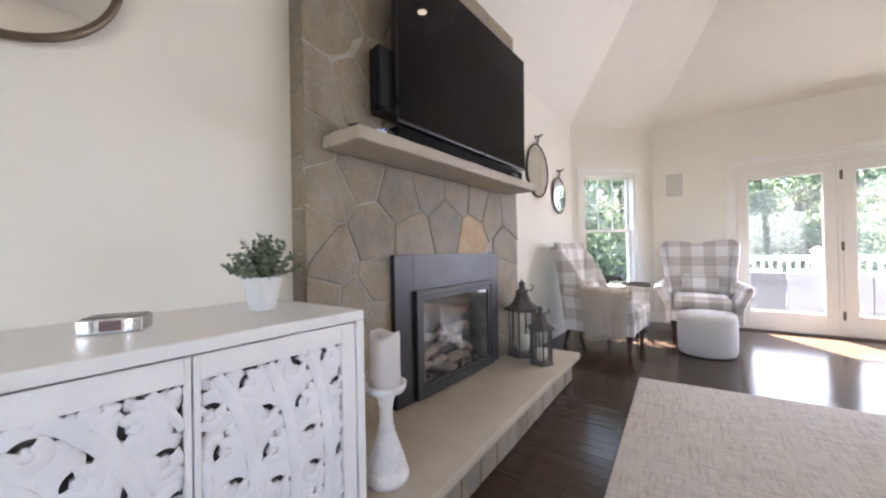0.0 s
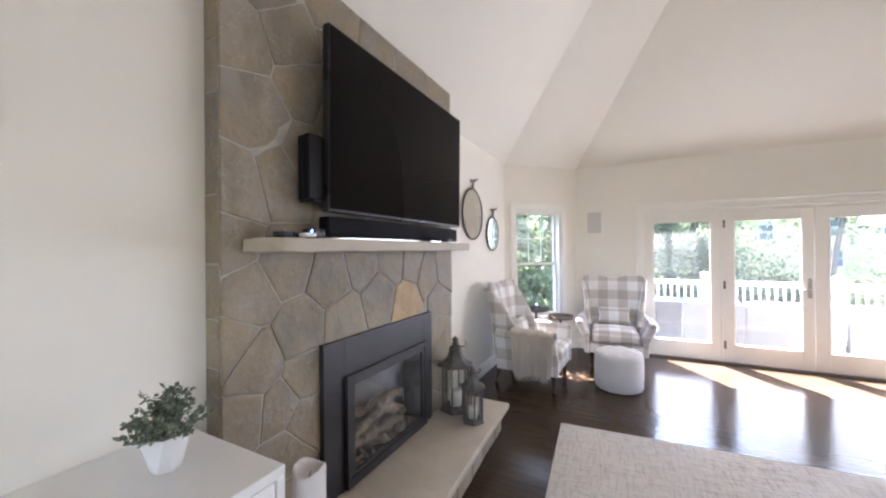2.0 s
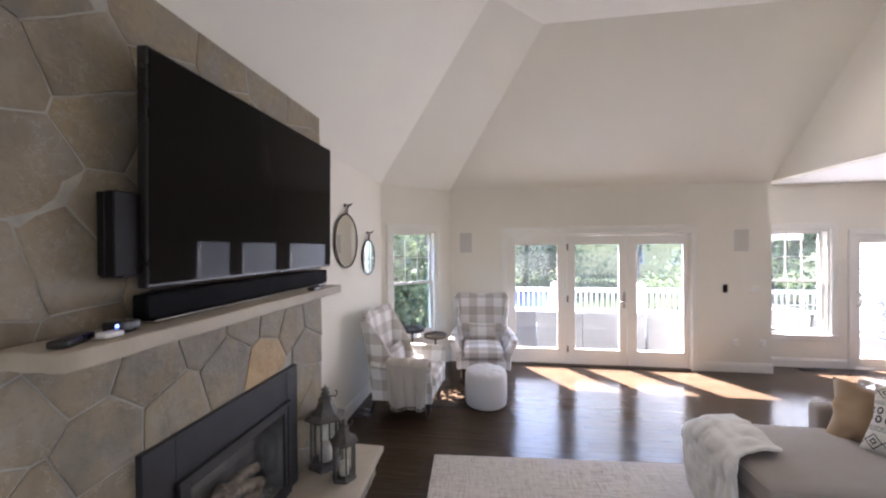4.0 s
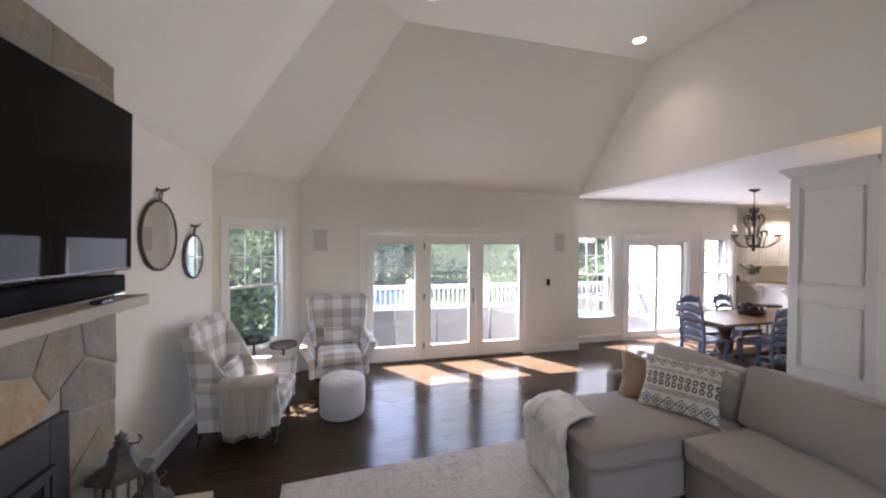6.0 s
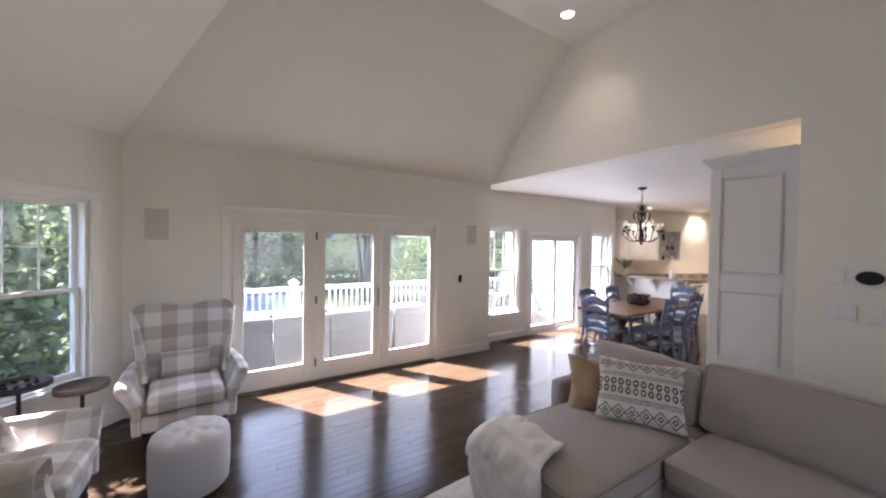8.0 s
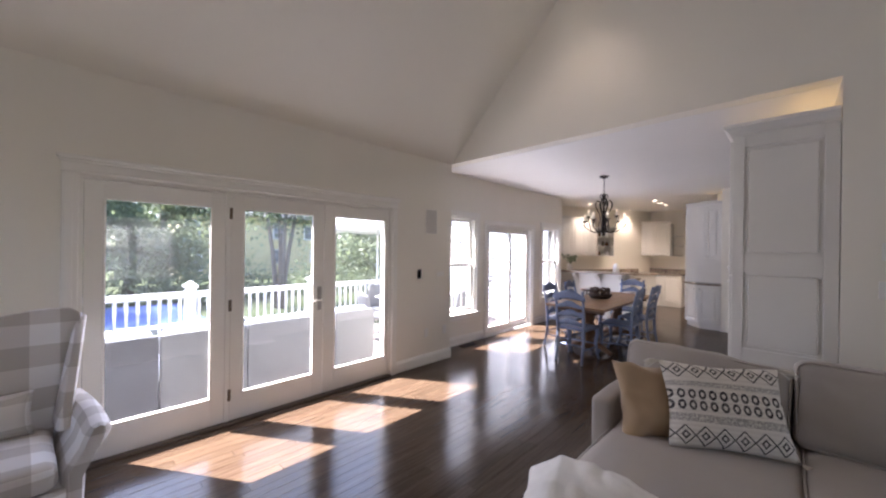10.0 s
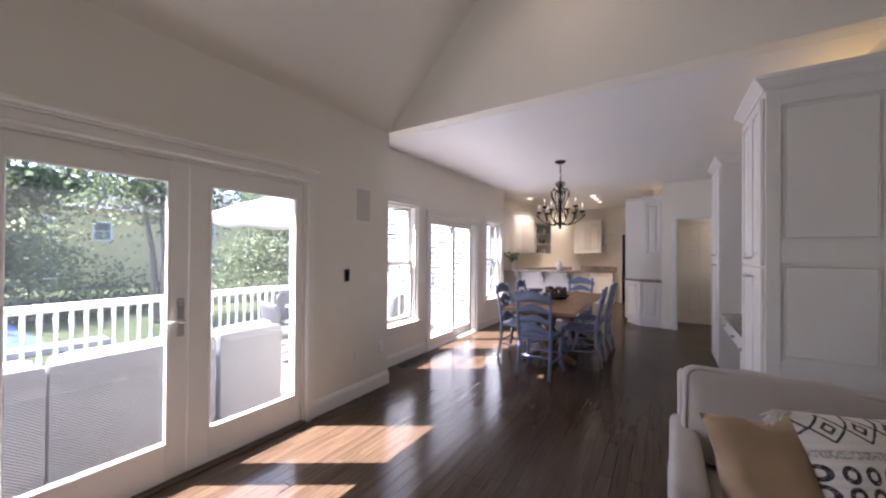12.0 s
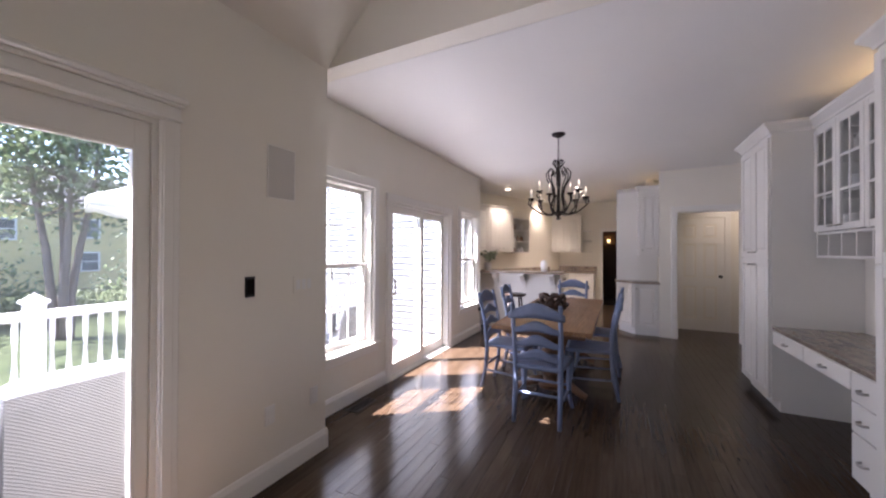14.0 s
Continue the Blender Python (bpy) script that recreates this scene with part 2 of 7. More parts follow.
LAMP_GLOW = glow("lamp_lens", (1.0, 0.84, 0.58), 1.3)
BULB_GLOW = glow("bulb_flame", (1.0, 0.86, 0.66), 0.16)
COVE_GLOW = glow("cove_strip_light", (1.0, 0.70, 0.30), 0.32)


# ---- mesh helpers ----
def B():
    return bmesh.new()


def box(bm, x0, x1, y0, y1, z0, z1, bevel=0.0, seg=1, m=None):
    v = [bm.verts.new((x, y, z)) for x in (x0, x1) for y in (y0, y1) for z in (z0, z1)]
    fs = [bm.faces.new([v[i] for i in q]) for q in ((0, 1, 3, 2), (4, 6, 7, 5), (0, 4, 5, 1), (2, 3, 7, 6), (0, 2, 6, 4), (1, 5, 7, 3))]
    if bevel:
        es = list({e for f in fs for e in f.edges})
        r = bmesh.ops.bevel(bm, geom=es, offset=bevel, segments=seg, profile=0.5, affect="EDGES")
        v = list({q for f in r["faces"] for q in f.verts} | {q for q in v if q.is_valid})
    if m:
        bmesh.ops.transform(bm, matrix=m, verts=v)
    return v


def prism(bm, pts, z0, z1, m=None, bevel=0.0, seg=1):
    """A closed outline in x, y drawn up from z0 to z1."""
    lo = [bm.verts.new((x, y, z0)) for x, y in pts]
    hi = [bm.verts.new((x, y, z1)) for x, y in pts]
    n = len(pts)
    fs = [bm.faces.new(lo[::-1]), bm.faces.new(hi)]
    fs += [bm.faces.new((lo[i], lo[(i + 1) % n], hi[(i + 1) % n], hi[i])) for i in range(n)]
    bmesh.ops.recalc_face_normals(bm, faces=fs)
    v = lo + hi
    if bevel:
        es = list({e for f in fs[:2] for e in f.edges})
        r = bmesh.ops.bevel(bm, geom=es, offset=bevel, segments=seg, profile=0.5, affect="EDGES")
        v = list({q for f in r["faces"] for q in f.verts} | {q for q in v if q.is_valid})
    if m:
        bmesh.ops.transform(bm, matrix=m, verts=v)
    return v


def lathe(bm, prof, n=20, m=None, phase=0.0):
    """Turn a profile of (radius, z) round the z axis."""
    rings, made = [], []
    for r, z in prof:
        ring = [bm.verts.new((r * math.cos(phase + 2 * math.pi * i / n), r * math.sin(phase + 2 * math.pi * i / n), z)) for i in range(n)]
        rings.append(ring)
        made += ring
    for a, b in zip(rings, rings[1:]):
        for i in range(n):
            bm.faces.new((a[i], a[(i + 1) % n], b[(i + 1) % n], b[i]))
    bm.faces.new(rings[0][::-1])
    bm.faces.new(rings[-1])
    if m:
        bmesh.ops.transform(bm, matrix=m, verts=made)
    return made


def tube(bm, pts, r, n=8, closed=False):
    """A round bar along points; r may be one radius or a list."""
    pts = [Vector(p) for p in pts]
    k = len(pts)
    rs = r if isinstance(r, (list, tuple)) else [r] * k
    rings, up = [], None
    for i, p in enumerate(pts):
        a = pts[(i - 1) % k] if closed or i else p
        b = pts[(i + 1) % k] if closed or i < k - 1 else p
        d = (b - a).normalized()
        if up is None:
            up = d.orthogonal().normalized()
        up = (up - d * up.dot(d)).normalized()
        w = d.cross(up)
        rings.append([bm.verts.new(p + (up * math.cos(2 * math.pi * j / n) + w * math.sin(2 * math.pi * j / n)) * rs[i]) for j in range(n)])
    pairs = list(zip(rings, rings[1:])) + ([(rings[-1], rings[0])] if closed else [])
    for a, b in pairs:
        for j in range(n):
            bm.faces.new((a[j], a[(j + 1) % n], b[(j + 1) % n], b[j]))
    if not closed:
        bm.faces.new(rings[0][::-1])
        bm.faces.new(rings[-1])


def smooth(bm, angle=40):
    for f in bm.faces:
        f.smooth = True
    for e in bm.edges:
        if len(e.link_faces) == 2 and e.calc_face_angle(0) > radians(angle):
            e.smooth = False


def part(name, bm, material, parent=None, label="", soft=True):
    """Link a bmesh as one mesh object, under a thing or a part."""
    if soft:
        smooth(bm)
    me = bpy.data.meshes.new(name)
    bm.to_mesh(me)
    bm.free()
    me.materials.append(material)
    ob = new(name, me)
    ob.parent = parent
    if label:
        ob["label"] = label
    return ob


def thing(name, m, label, category, group=""):
    """An empty at the base of a thing, to hold its parts."""
    ob = new(name)
    ob.empty_display_size = 0.05
    ob.matrix_basis = m
    return tagged(ob, label, category, group)


def structure(ob, label="", category=""):
    return tagged(ob, label, category, kind="structure")


def slab(name, material, boxes, bevel=0.0, label="", category="wall"):
    bm = B()
    for b in boxes:
        box(bm, *b, bevel=bevel)
    return structure(part(name, bm, material, soft=False), label, category)


# ---- the large structure ----
EAVE, TOP, DCEIL, FALL = 2.75, 4.348, 2.748, 0.0125
C1, C2 = (-0.84, 5.88), (0.03, 6.747)


def wall(name, m, length, height, thick, holes=(), material=WALL, label="smooth cream painted wall", z0=-0.1):
    """A wall along local x, thick towards local +y, with holes (s0, s1, z0, z1)."""
    bm = B()
    at = 0.0
    for s0, s1, a, b in sorted(holes):
        if s0 > at:
            box(bm, at, s0, 0, thick, z0, height)
        if a > 0:
            box(bm, s0, s1, 0, thick, z0, a)
        box(bm, s0, s1, 0, thick, b, height)
        at = s1
    box(bm, at, length, 0, thick, z0, height)
    ob = part(name, bm, material, soft=False)
    ob.matrix_basis = m
    return structure(ob, label, "wall")


BAY = pose(C1[0], C1[1], 0, 0, 0, 45)
DOORW = pose(0, 6.747, 0)
DINW = pose(0, 7.095, 0)
wall("wall_west", pose(-0.84, -2.2, 0, 0, 0, 90), 8.25, EAVE + 0.03, 0.2)
slab("wall_west_south", WALL, [(-0.90, -0.75, -2.2, 1.72, -0.1, 2.845)], label="smooth cream painted wall behind the sideboard")
wall("wall_bay", BAY, 1.228, EAVE + 0.03, 0.2, [(0.17, 0.95, 0.50, 2.10)])
wall("wall_north", pose(-0.20, 6.747, 0), 4.65, EAVE + 0.03, 0.2, [(1.13, 3.80, 0.0, 2.03)])
slab("wall_pier", WALL, [(4.45, 4.665, 6.747, 7.295, -0.1, 2.9)], label="cream painted wall pier beside the dining area")
wall("wall_dining_north", pose(4.665, 7.095, 0), 4.175, 2.9, 0.2, [(0.205, 1.005, 0.50, 2.07), (1.315, 2.855, 0.0, 1.98), (3.265, 4.035, 0.53, 2.05)])
east_header = slab("wall_east", WALL, [(4.665, 4.82, -2.3, 3.0, -0.1, TOP + 0.1), (4.665, 4.82, 3.0, 6.95, DCEIL + 0.002, TOP + 0.1)], label="tall cream wall with a wide opening to the dining area")
wall("wall_south", pose(4.82, -2.2, 0, 0, 0, 180), 5.82, TOP + 0.1, 0.2, [(1.97, 2.80, 0.62, 2.10), (2.84, 3.67, 0.62, 2.10)])
slab("wall_dining_south", WALL, [(4.82, 9.70, 2.88, 3.0, -0.1, 2.9)], label="cream painted wall behind the built-in cabinets")
wall("wall_hall_doorway", pose(9.82, 2.88, 0, 0, 0, 90), 1.34, 2.9, 0.12, [(0.24, 1.09, 0.0, 2.09)])
slab("wall_hall", WALL, [(10.66, 10.78, 1.0, 4.25, -0.1, 2.9), (9.82, 10.66, 1.0, 1.12, -0.1, 2.9), (9.70, 9.82, 1.0, 2.88, -0.1, 2.9), (10.38, 13.2, 4.25, 4.37, -0.1, 2.9)], label="plain cream hall walls")
slab("wall_kitchen_east", WALL, [(13.2, 13.32, 4.37, 4.88, -0.1, 2.9), (13.2, 13.32, 5.22, 8.4, -0.1, 2.9), (13.2, 13.32, 4.88, 5.22, 1.98, 2.9)], label="cream kitchen wall with a dark doorway")
# The darkness of the far hall is put into its wall colour.
slab("wall_far_hall", plain("hall_dimness_colour", (0.16, 0.12, 0.09), 0.8), [(15.2, 15.3, 4.2, 6.0, -0.1, 2.9), (13.32, 15.2, 4.2, 4.3, -0.1, 2.9), (13.32, 15.2, 5.9, 6.0, -0.1, 2.9)], label="far hall walls with dimness put into their brown colour")
slab("wall_kitchen_return", WALL, [(8.64, 8.84, 7.295, 8.4, -0.1, 2.9)], label="cream wall return at the kitchen")
wall("wall_kitchen_north", pose(8.74, 8.17, 0, 0, 0, -22.4), 4.95, 2.9, 0.15)


def sheet(name, quad, up, label):
    """A ceiling plane, thick upwards."""
    bm = B()
    lo = [bm.verts.new(p) for p in quad]
    hi = [bm.verts.new(Vector(p) + Vector(up)) for p in quad]
    n = len(quad)
    fs = [bm.faces.new(lo), bm.faces.new(hi[::-1])] + [bm.faces.new((lo[i], hi[i], hi[(i + 1) % n], lo[(i + 1) % n])) for i in range(n)]
    bmesh.ops.recalc_face_normals(bm, faces=fs)
    return structure(part(name, bm, CEIL, soft=False), label, "ceiling")


def fall(ob):
    """The dining ceiling settles slightly towards the windows."""
    for v in ob.data.vertices:
        if 2.70 < v.co.z < 2.92:
            v.co.z += FALL * (7.1 - v.co.y)
    return ob


fall(east_header)
sheet("ceiling_slope_north", [(C2[0], C2[1], EAVE), (4.70, 6.747, EAVE), (4.70, 5.17, TOP), (1.31, 5.17, TOP)], (0, 0.12, 0.12), "sloped cream vaulted ceiling over the french doors")
sheet("ceiling_slope_bay", [(C1[0], C1[1], EAVE), (C2[0], C2[1], EAVE), (1.31, 5.17, TOP), (0.737, 4.60, TOP)], (-0.08, 0.08, 0.12), "sloped cream vaulted ceiling over the corner window")
sheet("ceiling_slope_west", [(-0.84, -2.2, EAVE), (-0.84, 5.88, EAVE), (0.737, 4.60, TOP), (0.737, -2.2, TOP)], (-0.12, 0, 0.12), "sloped cream vaulted ceiling over the fireplace")
sheet("ceiling_flat", [(0.737, -2.2, TOP), (0.737, 4.60, TOP), (1.31, 5.17, TOP), (4.70, 5.17, TOP), (4.70, -2.2, TOP)], (0, 0, 0.15), "flat cream top of the vaulted ceiling")
fall(slab("ceiling_dining", plain("dining_ceiling_paint", (0.80, 0.785, 0.76), 0.6, var=0.012, scale=1.2, bump=0.05, fine=200), [(4.82, 8.70, 1.0, 7.29, DCEIL, DCEIL + 0.12), (8.70, 15.3, 1.0, 8.5, DCEIL, DCEIL + 0.12)], label="smooth white flat ceiling over dining area and kitchen", category="ceiling"))
slab("floor", plain("subfloor_dark", (0.02, 0.012, 0.008), 0.8), [(-1.0, 4.5, -2.4, 6.93, -0.1, -0.012), (4.5, 8.70, -2.4, 7.28, -0.1, -0.012), (8.70, 15.3, -2.4, 8.5, -0.1, -0.012)], label="dark brown oak plank floor", category="floor")

# baseboards
def baseboard(m, s0, s1, h=0.14):
    bm = B()
    v = [(0, 0), (-0.016, 0), (-0.016, h - 0.035), (-0.011, h - 0.022), (-0.006, h - 0.006), (0, h)]
    a = [bm.verts.new((s0, y, z)) for y, z in v]
    b = [bm.verts.new((s1, y, z)) for y, z in v]
    n = len(v)
    fs = [bm.faces.new(a), bm.faces.new(b[::-1])] + [bm.faces.new((a[i], a[(i + 1) % n], b[(i + 1) % n], b[i])) for i in range(n)]
    bmesh.ops.recalc_face_normals(bm, faces=fs)
    ob = part("baseboard", bm, TRIM, soft=False)
    ob.matrix_basis = m
    return structure(ob, "white painted moulded baseboard", "baseboard")


baseboard(pose(-0.84, 0, 0, 0, 0, 90), 3.80, 5.87)
baseboard(BAY, 0.008, 1.22)
baseboard(DOORW, 0.04, 0.845)
baseboard(DOORW, 3.665, 4.679)
baseboard(pose(4.665, 0, 0, 0, 0, 90), 6.733, 7.095)
baseboard(DINW, 4.716, 5.92)
baseboard(DINW, 7.59, 8.84)
baseboard(pose(4.665, 0, 0, 0, 0, -90), -2.96, 2.2)
baseboard(pose(-0.75, 0, 0, 0, 0, 90), -2.2, 1.60)


# ---- windows and doors ----
def pane(parent, x0, x1, y, z0, z1, material=GLASS):
    bm = B()
    box(bm, x0, x1, y - 0.003, y + 0.003, z0, z1)
    ob = part("pane", bm, material, parent, soft=False)
    ob.visible_shadow = False
    return ob


def frame_bars(bm, x0, x1, z0, z1, y0, y1, l, r, b, t, bev=0.004):
    """Four bars round a rectangle, butted end to end."""
    box(bm, x0, x0 + l, y0, y1, z0, z1, bev)
    box(bm, x1 - r, x1, y0, y1, z0, z1, bev)
    box(bm, x0 + l, x1 - r, y0 + 0.001, y1 - 0.001, z0, z0 + b, 0)
    box(bm, x0 + l, x1 - r, y0 + 0.001, y1 - 0.001, z1 - t, z1, 0)


def casing(parent, x0, x1, z0, z1, w=0.085, head=0.10, crown=True, foot=True):
    bm = B()
    for a, b in ((x0 - w, x0), (x1, x1 + w)):
        box(bm, a, b, -0.022, 0.0, z0, z1, 0.005)
        box(bm, a + 0.012, b - 0.03, -0.028, -0.022, z0, z1, 0.002)
    box(bm, x0 - w, x1 + w, -0.024, 0.0, z1, z1 + head, 0.004)
    if crown:
        box(bm, x0 - w - 0.012, x1 + w + 0.012, -0.038, 0.0, z1 + head, z1 + head + 0.018, 0.005)
        box(bm, x0 - w - 0.025, x1 + w + 0.025, -0.052, 0.0, z1 + head + 0.018, z1 + head + 0.045, 0.008)
        box(bm, x0 - w - 0.006, x1 + w + 0.006, -0.032, 0.0, z1 + 0.004, z1 + 0.020, 0.004)
    return part("casing", bm, TRIM, parent, soft=False)


def sash_window(name, m, x0, x1, z0, z1, grille=None, label=""):
    """A double-hung window in a wall hole; local x along the wall, -y into the room."""
    w = structure(thing(name, m, label or "white double-hung sash window with clear panes", "window"))
    casing(w, x0, x1, z0, z1, 0.09, 0.09, crown=False)
    bm = B()
    box(bm, x0 - 0.10, x1 + 0.10, -0.045, 0.06, z0 - 0.028, z0, 0.006)
    box(bm, x0 - 0.085, x1 + 0.085, -0.02, 0.0, z0 - 0.10, z0 - 0.028, 0.004)
    part("sill", bm, TRIM, w, soft=False)
    bm = B()
    frame_bars(bm, x0, x1, z0, z1, 0.0, 0.18, 0.028, 0.028, 0.02, 0.03)
    part("frame", bm, TRIM, w, soft=False)
    mid = (z0 + z1) / 2
    for a, b, y in ((z0 + 0.02, mid + 0.02, 0.055), (mid - 0.02, z1 - 0.03, 0.095)):
        bm = B()
        frame_bars(bm, x0 + 0.028, x1 - 0.028, a, b, y, y + 0.035, 0.04, 0.04, 0.055 if y < 0.08 else 0.035, 0.035)
        s = part("sash", bm, TRIM, w, soft=False)
        pane(s, x0 + 0.068, x1 - 0.068, y + 0.018, a + 0.035, b - 0.035)
        if grille and not (y < 0.08 and name == "window_1"):
            nx, nz = grille
            bm = B()
            gx0, gx1, gz0, gz1 = x0 + 0.068, x1 - 0.068, a + 0.05, b - 0.035
            for i in range(1, nx):
                x = gx0 + (gx1 - gx0) * i / nx
                box(bm, x - 0.006, x + 0.006, y + 0.006, y + 0.013, gz0, gz1)
            for i in range(1, nz):
                z = gz0 + (gz1 - gz0) * i / nz
                box(bm, gx0, gx1, y + 0.0065, y + 0.0125, z - 0.006, z + 0.006)
            part("grille", bm, TRIM, s, soft=False)
    bm = B()
    box(bm, (x0 + x1) / 2 - 0.03, (x0 + x1) / 2 + 0.03, 0.035, 0.055, mid + 0.012, mid + 0.03, 0.004)
    part("sash_lock", bm, NICKEL, w, soft=False)
    return w


sash_window("window_1", BAY, 0.17, 0.95, 0.50, 2.10, (3, 2), "white double-hung corner window with muntin grilles")
sash_window("window_2", DINW, 4.87, 5.67, 0.50, 2.07, (3, 2), "white double-hung dining window with muntin grilles")
# Two unseen windows, added as openings for the south lamp.
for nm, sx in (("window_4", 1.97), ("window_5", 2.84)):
    sash_window(nm, pose(4.82, -2.2, 0, 0, 0, 180), sx, sx + 0.83, 0.62, 2.10, None, "unseen double-hung window added in the south wall")
sash_window("window_3", DINW, 7.93, 8.70, 0.53, 2.05, None, "white double-hung dining window with plain panes")


def french_door():
    d = structure(thing("door_1", DOORW, "white three-panel french patio door with full-height glass", "door"))
    casing(d, 0.93, 3.60, 0.0, 2.03, 0.085, 0.075)
    bm = B()
    box(bm, 0.93, 0.952, 0.0, 0.18, 0, 2.03)
    box(bm, 3.578, 3.60, 0.0, 0.18, 0, 2.03)
    box(bm, 0.952, 3.578, 0.0, 0.18, 2.005, 2.03)
    box(bm, 1.822, 1.858, 0.004, 0.16, 0.02, 2.005)
    part("frame", bm, TRIM, d, soft=False)
    bm = B()
    box(bm, 0.93, 3.60, -0.03, 0.20, -0.01, 0.018, 0.006)
    part("threshold", bm, plain("bronze_threshold", (0.10, 0.075, 0.055), 0.4, 0.4), d, "dark metal threshold", soft=False)
    for x0, x1, g0, g1 in ((0.954, 1.820, 1.061, 1.715), (1.862, 2.727, 1.966, 2.616), (2.733, 3.576, 2.859, 3.513)):
        bm = B()
        frame_bars(bm, x0, x1, 0.022, 2.002, 0.012, 0.057, g0 - x0, x1 - g1, 0.228, 0.13, 0.003)
        for a, b, c, e in ((g0 - 0.012, g0 + 0.006, 0.238, 1.884), (g1 - 0.006, g1 + 0.012, 0.238, 1.884), (g0 + 0.006, g1 - 0.006, 0.238, 0.256), (g0 + 0.006, g1 - 0.006, 1.866, 1.884)):
            box(bm, a, b, 0.004, 0.03, c, e, 0.004)
        leaf = part("door_leaf", bm, TRIM, d, soft=False)
        pane(leaf, g0 + 0.004, g1 - 0.004, 0.036, 0.252, 1.872)
    for z in (0.25, 1.03, 1.83):
        bm = B()
        lathe(bm, [(0.008, 0), (0.008, 0.10)], 10, pose(1.858, -0.002, z - 0.05))
        box(bm, 1.846, 1.87, 0.0, 0.011, z - 0.048, z + 0.048)
        part("hinge", bm, BRASS, d, "dark bronze hinge")
    bm = B()
    box(bm, 2.662, 2.702, -0.004, 0.012, 0.90, 1.14, 0.004)
    part("handle_plate", bm, NICKEL, d, "brushed nickel handle plate")
    bm = B()
    tube(bm, [(2.682, 0.0, 1.0), (2.682, -0.05, 1.0), (2.67, -0.058, 1.0), (2.575, -0.058, 1.003)], [0.011, 0.010, 0.010, 0.008])
    part("handle", bm, NICKEL, d, "brushed nickel lever handle")
    bm = B()
    lathe(bm, [(0.017, 0), (0.017, 0.012), (0.008, 0.014), (0.008, 0.03)], 12, pose(2.682, -0.004, 1.10, 90))
    part("thumb_turn", bm, NICKEL, d)


french_door()


def slider():
    d = structure(thing("door_2", DINW, "white sliding patio door with two glass panels", "door"))
    casing(d, 5.98, 7.52, 0.0, 1.98, 0.08, 0.08, crown=False)
    bm = B()
    frame_bars(bm, 5.982, 7.518, 0.012, 1.978, 0.0, 0.18, 0.03, 0.03, 0.02, 0.03)
    part("frame", bm, TRIM, d, soft=False)
    for x0, x1, y in ((6.012, 6.79, 0.03), (6.72, 7.488, 0.085)):
        bm = B()
        frame_bars(bm, x0, x1, 0.034, 1.946, y, y + 0.045, 0.075, 0.075, 0.12, 0.085)
        leaf = part("door_leaf", bm, TRIM, d, soft=False)
        pane(leaf, x0 + 0.07, x1 - 0.07, y + 0.022, 0.15, 1.865)
    bm = B()
    tube(bm, [(6.05, 0.03, 0.93), (6.05, -0.02, 0.945), (6.05, -0.03, 1.03), (6.05, -0.02, 1.115), (6.05, 0.03, 1.13)], 0.01)
    part("handle", bm, NICKEL, d, "brushed nickel pull handle")
    bm = B()
    box(bm, 5.98, 7.52, -0.02, 0.2, -0.01, 0.012, 0.004)
    part("threshold", bm, TRIM, d, soft=False)


slider()


def panel_door(name, m, w, h, label, thick=0.04):
    """A six-panel door; local x along it, -y its shown face."""
    d = structure(thing(name, m, label, "door"))
    bm = B()
    box(bm, 0, w, 0.022, thick, 0, h)
    st, mid = 0.105, 0.05
    rows = [(0.0, 0.20), (0.80, 0.95), (1.58, 1.68), (h - 0.11, h)]
    cols = ((0, st), (w / 2 - mid, w / 2 + mid), (w - st, w))
    for a, b in cols:
        box(bm, a, b, 0.0, 0.022, 0, h)
    for c, e in rows:
        box(bm, st, w / 2 - mid, 0.0, 0.022, c, e)
        box(bm, w / 2 + mid, w - st, 0.0, 0.022, c, e)
    part("slab", bm, TRIM, d, soft=False)
    for a, b in ((st, w / 2 - mid), (w / 2 + mid, w - st)):
        for c, e in ((0.20, 0.80), (0.95, 1.58), (1.68, h - 0.11)):
            bm = B()
            box(bm, a + 0.034, b - 0.034, 0.004, 0.0225, c + 0.034, e - 0.034, 0.012)
            part("panel", bm, TRIM, d, soft=False)
    return d


hd = panel_door("door_3", pose(10.65, 3.86, 0.01, 0, 0, -90), 0.72, 2.04, "closed white six-panel hall door with a black knob")
bm = B()
lathe(bm, [(0.028, 0), (0.028, 0.006), (0.011, 0.010), (0.011, 0.035), (0.024, 0.045), (0.027, 0.058), (0.018, 0.068)], 16, pose(0.66, -0.001, 0.98, 90))
part("door_knob", bm, BLACK, hd, "black round knob")
bm = B()
for a, b in ((-0.085, 0.0), (0.725, 0.81)):
    box(bm, a, b, -0.012, 0.012, 0, 2.05, 0.003)
box(bm, -0.085, 0.81, -0.014, 0.012, 2.05, 2.14, 0.003)
part("casing", bm, TRIM, hd, soft=False)
# cased opening to the hall
oc = structure(thing("door_4", pose(9.70, 3.97, 0, 0, 0, -90), "white cased doorway opening to the hall", "doorway"))
bm = B()
for a, b in ((-0.085, 0.0), (0.85, 0.935)):
    box(bm, a, b, -0.022, 0.0, 0, 2.09, 0.004)
box(bm, -0.085, 0.935, -0.024, 0.0, 2.09, 2.18, 0.004)
part("casing", bm, TRIM, oc, soft=False)
bm = B()
box(bm, 0.0, 0.012, 0.0, 0.12, 0, 2.09)
box(bm, 0.838, 0.85, 0.0, 0.12, 0, 2.09)
box(bm, 0.012, 0.838, 0.0, 0.12, 2.078, 2.09)
part("jamb", bm, TRIM, oc, soft=False)
